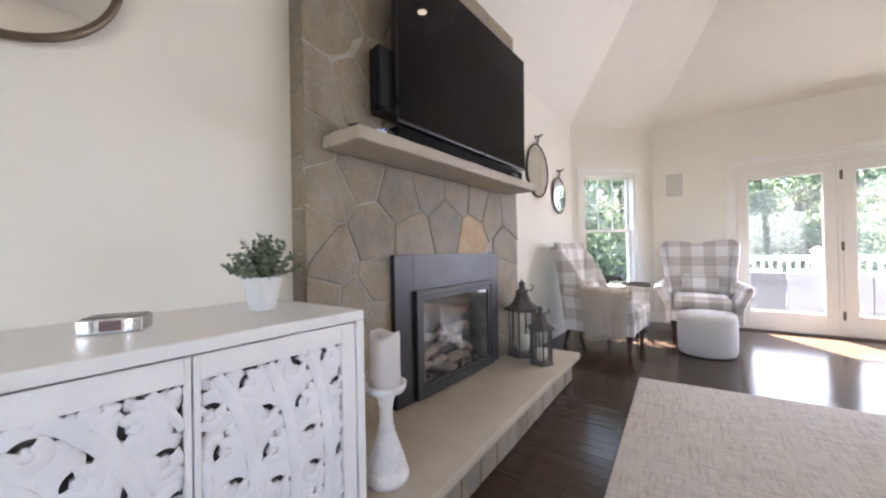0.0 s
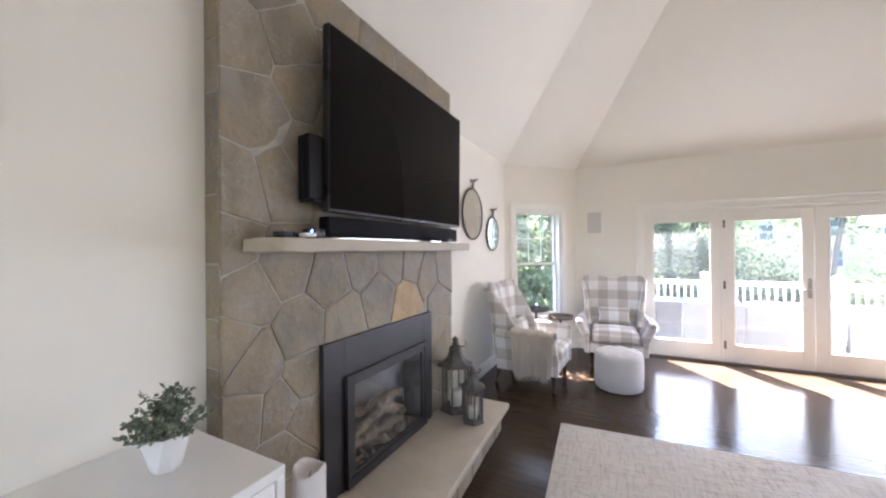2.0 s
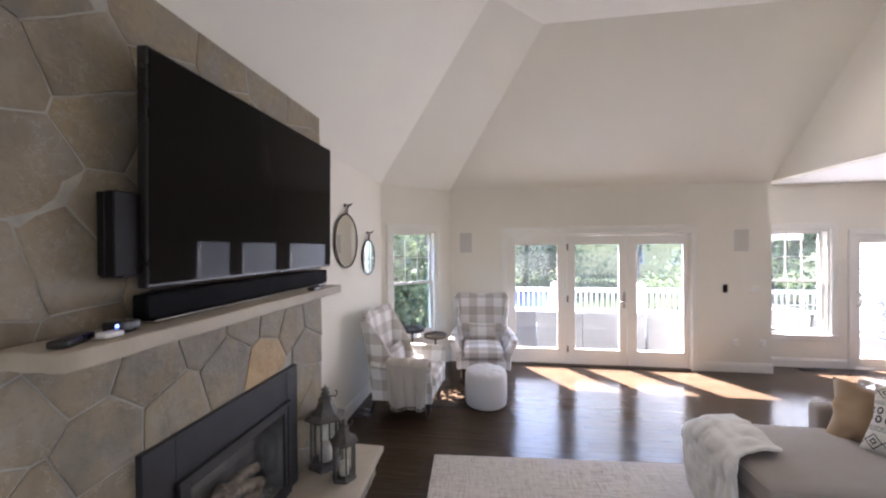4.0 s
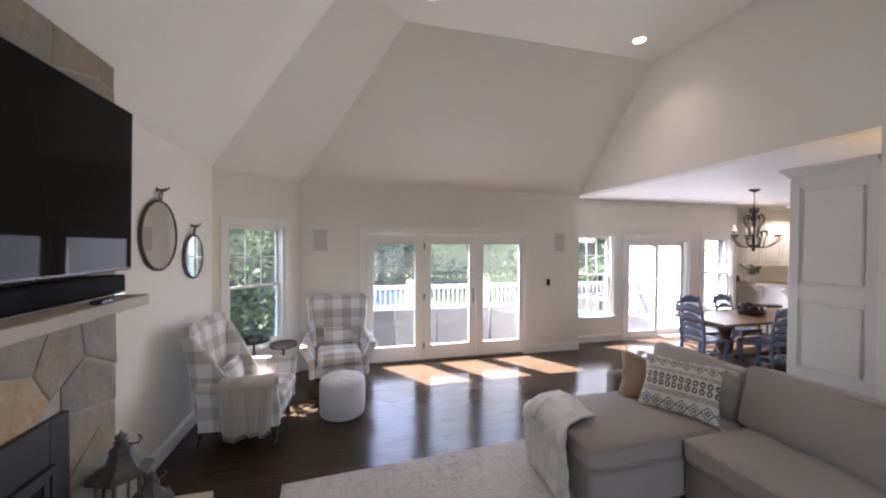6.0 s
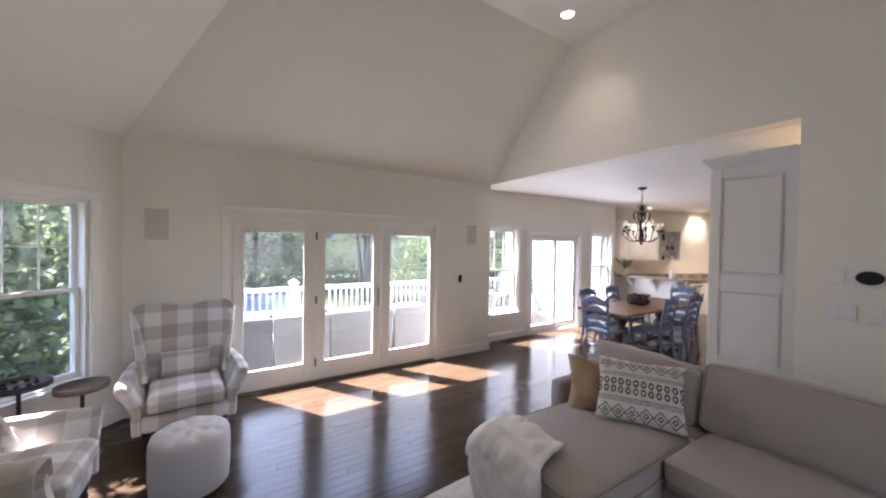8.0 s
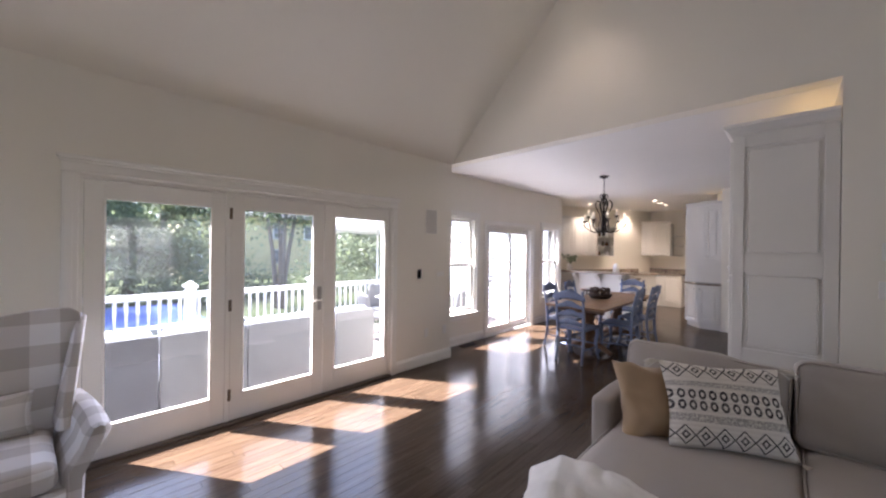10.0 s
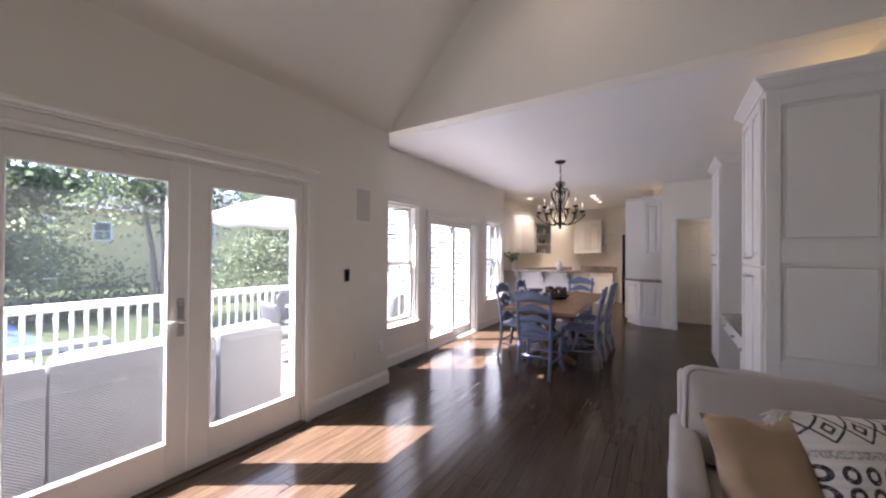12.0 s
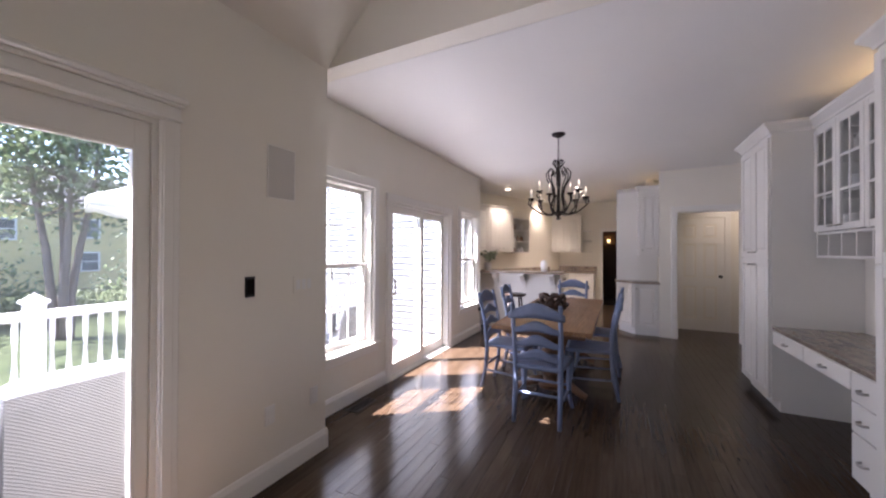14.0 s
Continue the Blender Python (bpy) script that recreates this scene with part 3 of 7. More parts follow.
# cased dark doorway at the kitchen's end
oc = structure(thing("door_5", pose(13.2, 5.22, 0, 0, 0, -90), "white cased doorway to a dark far hall", "doorway"))
bm = B()
for a, b in ((-0.07, 0.0), (0.34, 0.41)):
    box(bm, a, b, -0.02, 0.0, 0, 1.98, 0.004)
box(bm, -0.07, 0.41, -0.022, 0.0, 1.98, 2.06, 0.004)
part("casing", bm, TRIM, oc, soft=False)


# ---- soft shapes ----
def superbox(bm, sx, sy, sz, r, n=8, amp=0.0, freq=6.0, seed=0.0, m=None, crown=0.0):
    """A box centred on the origin with round edges, uneven by amp, its top raised by crown."""
    made, seen = [], {}
    hx, hy, hz = sx / 2, sy / 2, sz / 2
    r = min(r, hx, hy, hz)

    def vert(p):
        key = (round(p[0], 4), round(p[1], 4), round(p[2], 4))
        if key not in seen:
            q = Vector((p[0] * hx, p[1] * hy, p[2] * hz))
            c = Vector((max(-hx + r, min(hx - r, q.x)), max(-hy + r, min(hy - r, q.y)), max(-hz + r, min(hz - r, q.z))))
            d = q - c
            if d.length > 1e-6:
                q = c + d.normalized() * r
            if crown and p[2] > -0.2:
                q.z += crown * (1 - p[0] ** 2) * (1 - p[1] ** 2)
            if amp:
                q += noise.noise_vector(q * freq + Vector((seed, seed * 1.7, 0))) * amp
            seen[key] = bm.verts.new(q)
            made.append(seen[key])
        return seen[key]

    g = [-1 + 2 * i / n for i in range(n + 1)]
    g = [math.copysign(abs(v) ** 0.75, v) for v in g]
    for ax in range(3):
        for s in (-1, 1):
            for i in range(n):
                for j in range(n):
                    quad = []
                    for a, b in ((g[i], g[j]), (g[i + 1], g[j]), (g[i + 1], g[j + 1]), (g[i], g[j + 1])):
                        p = [0, 0, 0]
                        p[ax], p[(ax + 1) % 3], p[(ax + 2) % 3] = s, a, b
                        quad.append(vert(p))
                    bm.faces.new(quad if s > 0 else quad[::-1])
    if m:
        bmesh.ops.transform(bm, matrix=m, verts=made)
    return made


def pillow_mesh(bm, w, h, t, n=18, seed=0.0, amp=0.008, m=None, pinch=0.07):
    """A stuffed square in x, z; thick along y; corners drawn out a little."""
    made, grids = [], []
    for s in (-1, 1):
        grid = []
        for i in range(n + 1):
            row = []
            for j in range(n + 1):
                u, v = -1 + 2 * i / n, -1 + 2 * j / n
                edge = (1 - abs(u) ** 3.5) * (1 - abs(v) ** 3.5)
                k = 1 - pinch * (1 - (abs(u) * abs(v)) ** 1.5) * max(abs(u), abs(v)) ** 3
                p = Vector((u * w / 2 * k, s * t / 2 * max(0, edge) ** 0.55, v * h / 2 * k))
                if edge > 0.02:
                    p += noise.noise_vector(p * 9 + Vector((seed, 0, s))) * amp
                if s > 0 and (i in (0, n) or j in (0, n)):
                    row.append(grids[0][i][j])
                else:
                    q = bm.verts.new(p)
                    row.append(q)
                    made.append(q)
            grid.append(row)
        grids.append(grid)
    for s, grid in enumerate(grids):
        for i in range(n):
            for j in range(n):
                f = (grid[i][j], grid[i + 1][j], grid[i + 1][j + 1], grid[i][j + 1])
                bm.faces.new(f if s == 0 else f[::-1])
    if m:
        bmesh.ops.transform(bm, matrix=m, verts=made)


def cloth(bm, fn, nu, nv):
    """A sheet from fn(u, v) with u, v from 0 to 1."""
    g = [[bm.verts.new(fn(i / nu, j / nv)) for j in range(nv + 1)] for i in range(nu + 1)]
    for i in range(nu):
        for j in range(nv):
            bm.faces.new((g[i][j], g[i + 1][j], g[i + 1][j + 1], g[i][j + 1]))


def thick(ob, t):
    s = ob.modifiers.new("thickness", "SOLIDIFY")
    s.thickness, s.offset = t, 0
    return ob


# ---- fireplace wall ----
def clip(poly, a, b, c):
    """The part of a polygon where a*x + b*y <= c."""
    out = []
    for i, p in enumerate(poly):
        q = poly[(i + 1) % len(poly)]
        dp, dq = a * p[0] + b * p[1] - c, a * q[0] + b * q[1] - c
        if dp <= 0:
            out.append(p)
        if dp * dq < 0:
            k = dp / (dp - dq)
            out.append((p[0] + (q[0] - p[0]) * k, p[1] + (q[1] - p[1]) * k))
    return out


def cells(sites, rect):
    x0, x1, y0, y1 = rect
    for i, s in enumerate(sites):
        poly = [(x0, y0), (x1, y0), (x1, y1), (x0, y1)]
        for j, o in enumerate(sites):
            if i != j and poly:
                poly = clip(poly, o[0] - s[0], o[1] - s[1], (o[0] ** 2 + o[1] ** 2 - s[0] ** 2 - s[1] ** 2) / 2)
        if len(poly) > 2:
            yield s, poly


def shrink(poly, d):
    """Move every side of a convex polygon inwards by d."""
    out = poly
    n = len(poly)
    for i in range(n):
        p, q = poly[i], poly[(i + 1) % n]
        e = Vector((q[0] - p[0], q[1] - p[1]))
        if e.length < 1e-5:
            continue
        nx, ny = e.y / e.length, -e.x / e.length
        out = clip(out, nx, ny, nx * p[0] + ny * p[1] - d)
        if len(out) < 3:
            return []
    return out


def stone(name, poly, to3, joint, deep, rnd, material, parent):
    """One flat-faced stone with a chipped edge; to3 maps (a, b, out) to the world."""
    base, top = shrink(poly, joint), shrink(poly, joint + 0.010)
    if len(base) < 3 or len(top) < 3:
        return
    # more points on the outline, so that the edge can wander
    def dense(pl, step=0.06):
        out = []
        for i, p in enumerate(pl):
            q = pl[(i + 1) % len(pl)]
            k = max(1, int(math.hypot(q[0] - p[0], q[1] - p[1]) / step))
            out += [(p[0] + (q[0] - p[0]) * j / k, p[1] + (q[1] - p[1]) * j / k) for j in range(k)]
        return out
    base = dense(base)
    cx, cy = sum(p[0] for p in base) / len(base), sum(p[1] for p in base) / len(base)
    bm = B()
    h = deep * rnd.uniform(0.75, 1.25)
    tx, ty = rnd.uniform(-0.02, 0.02), rnd.uniform(-0.02, 0.02)
    rings = []
    for f, o in ((1.0, -0.02), (1.0, h * 0.55), (0.982, h * 0.94), (0.85, h), (0.4, h * 1.03)):
        ring = []
        for x, y in base:
            w = noise.noise_vector(Vector((x * 16, y * 16, 3.1))) * 0.005 if o > 0 else Vector()
            px, py = cx + (x - cx) * f + w.x, cy + (y - cy) * f + w.y
            ring.append(bm.verts.new(to3(px, py, o + (0 if o < 0 else tx * (px - cx) + ty * (py - cy) + w.z * 0.4))))
        rings.append(ring)
    n = len(base)
    for a, b in zip(rings, rings[1:]):
        for i in range(n):
            bm.faces.new((a[i], a[(i + 1) % n], b[(i + 1) % n], b[i]))
    bm.faces.new(rings[-1])
    bmesh.ops.recalc_face_normals(bm, faces=bm.faces)
    return part(name, bm, material, parent)


FX, FY0, FY1 = -0.660, 1.728, 3.756
chimney = thing("fireplace", pose(0, 0, 0), "grey-brown fieldstone chimney breast with mortar joints", "fireplace")
bm = B()
for y0, y1, z0, z1 in ((FY0, 2.362, 0.0, 2.745), (3.223, FY1, 0.0, 2.745), (2.362, 3.223, 0.0, 0.21), (2.362, 3.223, 0.84, 2.745)):
    box(bm, -0.838, FX, y0, y1, z0, z1)
v = [bm.verts.new(p) for p in ((-0.838, FY0, 2.745), (-0.838, FY1, 2.745), (FX, FY1, 2.745), (FX, FY0, 2.745), (FX, FY1, 2.915), (FX, FY0, 2.915))]
for q in ((0, 1, 4, 5), (0, 5, 3), (1, 2, 4), (2, 3, 5, 4)):
    bm.faces.new([v[i] for i in q])
part("mortar", bm, MORTAR, chimney, "grey mortar bed", soft=False)
rnd = random.Random(11)
OCHRE_AT = (3.04, 1.14)
sites = [OCHRE_AT, (1.83, 1.34), (2.03, 1.46), (2.30, 1.37), (2.56, 1.45), (2.11, 1.14), (2.40, 1.13), (2.72, 1.23), (2.86, 1.46),
         (3.12, 1.43), (3.33, 1.33), (3.49, 1.08), (3.63, 1.38), (1.86, 1.03), (1.74, 1.14), (1.80, 0.82), (2.13, 0.90), (1.99, 0.80),
         (2.11, 0.70), (2.01, 0.60), (1.79, 0.52), (1.80, 2.42), (2.05, 2.52), (1.87, 2.12), (2.15, 2.32), (1.80, 1.78), (2.00, 1.84),
         (2.17, 1.98), (1.75, 1.55), (1.90, 2.72), (3.60, 0.67), (3.45, 0.88), (3.53, 0.45), (3.64, 1.66)]
for zr in (1.72, 2.02, 2.32, 2.60, 2.84):
    for yc in (2.42, 2.74, 3.06, 3.40, 3.68):
        sites.append((yc + rnd.uniform(-0.10, 0.10), zr + rnd.uniform(-0.09, 0.09)))
sites += [(1.78, 0.28), (2.06, 0.33), (3.44, 0.26), (3.66, 0.25)]
for s, poly in cells(sites, (FY0 - 0.004, FY1 + 0.004, 0.19, 2.915)):
    if s[1] > 1.06 and 2.10 < s[0] < 3.45:
        poly = clip(poly, 0, -1, -1.0)
    elif s[1] < 1.2 and s[0] < 2.6:
        poly = clip(poly, 1, 0, 2.235)
    elif s[1] < 1.2 and s[0] > 2.9:
        poly = clip(poly, -1, 0, -3.325)
    ochre = s is OCHRE_AT
    stone("stone", poly, lambda a, b, o: (FX + o, a, b), 0.0035, 0.0045, rnd, OCHRE if ochre else STONE, chimney)
for side, y, sg in (("l", FY0, -1), ("r", FY1, 1)):
    z = 0.2
    while z < 2.7:
        h = rnd.uniform(0.16, 0.42)
        top = min(2.75, z + h)
        stone("side_stone", [(-0.836, z), (FX - 0.004, z), (FX - 0.004, top), (-0.836, top)],
              lambda a, b, o: (a, y + sg * o, b), 0.004, 0.007, rnd, STONE, chimney)
        z = top

# hearth
hearth = thing("hearth", pose(0, 0, 0), "raised hearth with a buff limestone slab on stones", "hearth")
bm = B()
prism(bm, [(-0.664, 1.66), (-0.055, 1.66), (-0.105, 2.4), (-0.14, 3.1), (-0.165, 3.845), (-0.66, 3.845)], 0.165, 0.215, None, 0.008, 2)
part("slab", bm, HEARTH, hearth, "buff limestone slab")
bm = B()
prism(bm, [(-0.664, 1.70), (-0.115, 1.70), (-0.165, 2.4), (-0.20, 3.1), (-0.225, 3.80), (-0.664, 3.80)], 0.0, 0.165)
part("mortar", bm, MORTAR, hearth, soft=False)
y = 1.72
while y < 3.78:
    w = min(rnd.uniform(0.14, 0.30), 3.79 - y)
    xa = -0.115 - (y - 1.7) * 0.0524
    xb = -0.115 - (y + w - 1.7) * 0.0524
    stone("riser_stone", [(y, 0.004), (y + w, 0.004), (y + w, 0.162), (y, 0.162)], lambda a, b, o: (xa + (xb - xa) * (a - y) / w + o, a, b), 0.007, 0.012, rnd, STONE, hearth)
    y += w
for xa in (-0.65, -0.44):
    stone("riser_stone", [(xa, 0.004), (xa + 0.2, 0.004), (xa + 0.2, 0.162), (xa, 0.162)], lambda a, b, o: (a, 3.80 + o, b), 0.007, 0.012, rnd, STONE, hearth)

# mantel
bm = B()
superbox(bm, 0.250, 1.775, 0.06, 0.007, 18, 0.004, 22, 3)
mantel = part("mantel_shelf", bm, HEARTH)
mantel.matrix_basis = pose(-0.528, 2.70, 1.545)
tagged(mantel, "rough-edged buff limestone mantel shelf on the stone", "mantel")

# fire insert
ins = thing("fire_insert", pose(FX, 0, 0), "black steel gas fireplace insert with a glass front", "fireplace insert")
ZB = 0.217

def yz_bars(bm, y0, y1, z0, z1, x0, x1, l, r, b, t, bev=0.002):
    box(bm, x0, x1, y0, y0 + l, z0, z1, bev)
    box(bm, x0, x1, y1 - r, y1, z0, z1, bev)
    box(bm, x0 + 0.0005, x1 - 0.0005, y0 + l, y1 - r, z0, z0 + b)
    box(bm, x0 + 0.0005, x1 - 0.0005, y0 + l, y1 - r, z1 - t, z1)


BLACK_SATIN = plain("satin_black_steel", (0.030, 0.030, 0.034), 0.38, 0.3, var=0.12, scale=5)
bm = B()
yz_bars(bm, 2.218, 3.335, ZB, 1.038, 0.0, 0.034, 0.152, 0.12, 0.03, 0.208)
part("surround", bm, BLACK_SATIN, ins, "satin black steel surround", soft=False)
bm = B()
yz_bars(bm, 2.365, 3.22, ZB + 0.005, 0.835, 0.034, 0.058, 0.03, 0.03, 0.05, 0.03)
yz_bars(bm, 2.398, 3.187, ZB + 0.058, 0.802, 0.036, 0.052, 0.032, 0.032, 0.02, 0.028)
part("door_frame", bm, BLACK, ins, soft=False)
bm = B()
box(bm, 0.040, 0.044, 2.43, 3.155, ZB + 0.078, 0.774)
part("glass", bm, CLEAR, ins, "clear glass front", soft=False).visible_shadow = False
bm = B()
box(bm, -0.155, -0.15, 2.37, 3.215, ZB, 0.83)
box(bm, -0.15, 0.0, 2.365, 2.37, ZB, 0.83)
box(bm, -0.15, 0.0, 3.215, 3.22, ZB, 0.83)
box(bm, -0.15, 0.033, 2.37, 3.215, 0.80, 0.81)
box(bm, -0.15, 0.033, 2.37, 3.215, ZB + 0.001, ZB + 0.03)
part("firebox", bm, plain("sooty_steel", (0.14, 0.13, 0.12), 0.7, var=0.3, scale=8), ins, soft=False)
LOG = wood("ceramic_log", (0.12, 0.085, 0.06), (0.38, 0.31, 0.235), 0.85, (1, 5, 5), 9, 0.2)
for y, z, ln, ry, rz in ((2.75, 0.34, 0.62, 6, 92), (2.62, 0.42, 0.40, -24, 78), (2.93, 0.43, 0.42, 26, 104), (2.78, 0.52, 0.36, -10, 70), (2.66, 0.33, 0.3, 12, 60)):
    bm = B()
    pts = [(ln * (i / 7 - 0.5), 0.012 * math.sin(i * 1.7), 0.014 * math.cos(i * 2.1)) for i in range(8)]
    tube(bm, pts, [0.03 + 0.012 * math.sin(i * 2.7 + y * 9) for i in range(8)], 9)
    bmesh.ops.transform(bm, matrix=pose(-0.07, y, z, 0, ry, rz), verts=bm.verts)
    part("log", bm, LOG, ins, "brown ceramic log")
bm = B()
for i in range(70):
    superbox(bm, 0.03, 0.03, 0.022, 0.01, 2, 0, 0, 0, pose(rnd.uniform(-0.14, 0.02), rnd.uniform(2.42, 3.17), ZB + 0.036, rnd.uniform(0, 90), rnd.uniform(0, 90), 0))
part("embers", bm, plain("grey_ember_rock", (0.34, 0.31, 0.28), 0.9, var=0.4, scale=30), ins, "grey ember rocks")["kind"] = "stuff"

# television
tv = thing("television", pose(-0.52, 2.895, 2.17, 0, 0.8, 0), "large black flat-screen television mounted above the mantel", "television")
bm = B()
box(bm, -0.045, 0.0, -0.735, 0.765, -0.46, 0.45, 0.006, 2)
part("body", bm, PLASTIC_B, tv, soft=False)
bm = B()
box(bm, 0.0005, 0.002, -0.727, 0.757, -0.445, 0.442)
part("screen", bm, screen_mat(), tv, "dark glossy screen", soft=False)
bm = B()
box(bm, -0.10, -0.045, -0.35, 0.35, -0.25, 0.2, 0.01)
box(bm, -0.135, -0.10, -0.12, 0.12, -0.15, 0.15, 0.004)
part("wall_bracket", bm, BLACK, tv, soft=False)
sb = thing("soundbar", pose(-0.560, 2.88, 1.5785), "long black fabric soundbar resting on the stone mantel", "soundbar")
bm = B()
superbox(bm, 0.080, 1.44, 0.105, 0.016, 10, m=pose(0, 0, 0.060))
part("body", bm, plain("black_speaker_cloth", (0.004, 0.004, 0.006), 0.7, var=0.1, bump=0.3, fine=700, spec=0.12), sb)
bm = B()
box(bm, -0.036, 0.0445, -0.70, 0.70, 0.0, 0.009, 0.002)
part("base_strip", bm, CHROME, sb, "thin silver base strip", soft=False)
sbx = thing("streaming_box", pose(-0.50, 2.045, 1.5785), "small black streaming box with a blue light", "electronics")
bm = B()
superbox(bm, 0.07, 0.075, 0.04, 0.008, 6, m=pose(0, 0, 0.0205))
part("body", bm, PLASTIC_B, sbx)
bm = B()
lathe(bm, [(0.006, 0), (0.006, 0.003), (0.002, 0.004)], 10, pose(0.03, -0.038, 0.028, 90))
part("indicator_light", bm, glow("blue_indicator", (0.12, 0.2, 1.0), 0.5), sbx, "glowing blue indicator light")
MATTE_B = plain("matte_black_plastic", (0.006, 0.006, 0.007), 0.5, var=0.15, spec=0.2)
con = thing("game_console", pose(-0.646, 2.07, 0), "slim black game console fixed upright on the stone", "game console")
bm = B()
box(bm, 0.016, 0.050, 0.0, 0.17, 1.765, 2.065, 0.004)
part("body", bm, MATTE_B, con, soft=False)
bm = B()
box(bm, 0.056, 0.095, -0.004, 0.166, 1.763, 2.067, 0.004)
part("side_shell", bm, MATTE_B, con, soft=False)
bm = B()
box(bm, -0.012, 0.09, 0.03, 0.14, 1.755, 1.7645, 0.002)
box(bm, -0.012, 0.016, 0.03, 0.14, 1.7645, 1.95, 0.002)
box(bm, 0.049, 0.057, 0.01, 0.16, 1.78, 2.05)
part("wall_bracket", bm, BLACK, con, soft=False)
for y, w, lab, mat in ((3.22, 0.10, "black streaming box with a pale stripe on the mantel", PLASTIC_B), (1.90, 0.13, "black remote control lying on the mantel", PLASTIC_B)):
    bm = B()
    superbox(bm, 0.05, w, 0.022, 0.006, 6)
    ob = tagged(part("media_box" if y > 3 else "remote_control", bm, mat), lab, "electronics")
    ob.matrix_basis = pose(-0.425 if y > 3 else -0.50, y, 1.5885, 0, 0, 0 if y > 3 else 25)
bm = B()
superbox(bm, 0.045, 0.06, 0.02, 0.008, 6)
ob = tagged(part("game_controller", bm, PLASTIC_W), "small white gadget lying on the mantel", "electronics")
ob.matrix_basis = pose(-0.46, 1.975, 1.5875)


# lanterns on the hearth
LANTERN = plain("weathered_grey_metal", (0.105, 0.098, 0.092), 0.55, 0.4, var=0.3, scale=18, bump=0.3)


def lantern(m, r, h, label):
    t = thing("lantern", m, label, "lantern", "lanterns on the hearth")
    hb, ht = h * 0.06, h * 0.60

    def hexa(name, prof, mat=LANTERN, ph=0.5):
        bm = B()
        lathe(bm, prof, 6, None, ph)
        return part(name, bm, mat, t, soft=False)
    hexa("base", [(r * 1.05, 0), (r * 1.05, hb * 0.5), (r * 0.92, hb)])
    hexa("cap", [(r * 0.95, ht - 0.012), (r * 1.22, ht), (r * 1.22, ht + 0.012), (r * 0.84, ht + h * 0.055), (r * 0.56, ht + h * 0.13), (r * 0.44, ht + h * 0.19), (r * 0.42, ht + h * 0.225), (r * 0.46, ht + h * 0.232), (r * 0.34, ht + h * 0.258), (r * 0.16, ht + h * 0.28)])
    bm = B()
    lathe(bm, [(r * 0.16, ht + h * 0.28), (r * 0.30, ht + h * 0.295), (r * 0.14, ht + h * 0.31), (r * 0.24, ht + h * 0.335), (r * 0.20, ht + h * 0.355), (r * 0.05, ht + h * 0.375), (r * 0.02, h)], 12)
    part("finial", bm, LANTERN, t)
    for i in range(6):
        a = 0.5 + i * math.pi / 3
        bm = B()
        superbox(bm, 0.016, 0.012, ht - hb, 0.003, 2, 0, 0, 0, Matrix.Translation((r * 0.88 * math.cos(a), r * 0.88 * math.sin(a), (ht + hb) / 2)) @ pose(0, 0, 0, 0, 0, math.degrees(a)))
        part("post", bm, LANTERN, t)
        a2 = a + math.pi / 6
        bm = B()
        box(bm, -0.0015, 0.0015, -r * 0.39, r * 0.39, hb + 0.005, ht - 0.014, m=Matrix.Translation((r * 0.75 * math.cos(a2), r * 0.75 * math.sin(a2), 0)) @ pose(0, 0, 0, 0, 0, math.degrees(a2)))
        part("pane", bm, CLEAR, t, soft=False).visible_shadow = False
    bm = B()
    lathe(bm, [(r * 0.38, hb + 0.001), (r * 0.38, hb + h * 0.2), (r * 0.30, hb + h * 0.205)], 14)
    part("candle", bm, plain("ivory_wax", (0.66, 0.61, 0.52), 0.5), t, "ivory candle")
    bm = B()
    tube(bm, [(r * 0.3, 0, ht + h * 0.26), (r * 0.62, 0, ht + h * 0.25), (r * 0.75, 0, ht + h * 0.30), (r * 0.62, 0, ht + h * 0.33)], 0.005, 6)
    part("handle", bm, LANTERN, t)
    return t


lantern(pose(-0.52, 3.54, 0.2155, 0, 0, 12), 0.122, 0.605, "tall hexagonal weathered grey metal lantern with glass panes")
lantern(pose(-0.315, 3.41, 0.2155, 0, 0, 35), 0.085, 0.43, "short hexagonal weathered grey metal lantern with glass panes")

# candle pillar
CHALK = plain("chalky_white_paint", (0.74, 0.73, 0.71), 0.8, var=0.1, scale=22, bump=0.7, fine=50, dist=0.004)
ch = thing("candle_holder", pose(-0.265, 1.80, 0.2155) @ Matrix.Diagonal((0.88, 0.88, 0.97, 1)), "tall chalky white turned candle holder on the hearth", "candle holder")
bm = B()
prof = [(0.088, 0), (0.094, 0.02), (0.085, 0.045)]
for i in range(8):
    z, r = 0.05 + i * 0.018, 0.082 - i * 0.0065
    prof += [(r - 0.004, z), (r, z + 0.009)]
prof += [(0.030, 0.21), (0.027, 0.26), (0.034, 0.30), (0.046, 0.325), (0.05, 0.33)]
lathe(bm, prof, 28)
part("stem", bm, CHALK, ch)
bm = B()
lathe(bm, [(0.048, 0.328), (0.078, 0.335), (0.088, 0.352), (0.088, 0.366), (0.078, 0.366), (0.070, 0.352), (0.02, 0.350)], 28)
part("dish", bm, CHALK, ch)
WAX = plain("pale_grey_wax", (0.62, 0.58, 0.56), 0.5, var=0.06, scale=8)
cd = thing("pillar_candle", pose(-0.265, 1.80, 0.5565) @ Matrix.Diagonal((0.95, 0.95, 1, 1)), "thick pale grey pillar candle with a melted hollow top", "candle")
bm = B()
lathe(bm, [(0.058, 0.0), (0.060, 0.01), (0.059, 0.09), (0.060, 0.185), (0.056, 0.197), (0.050, 0.193), (0.043, 0.170), (0.01, 0.160)], 28)
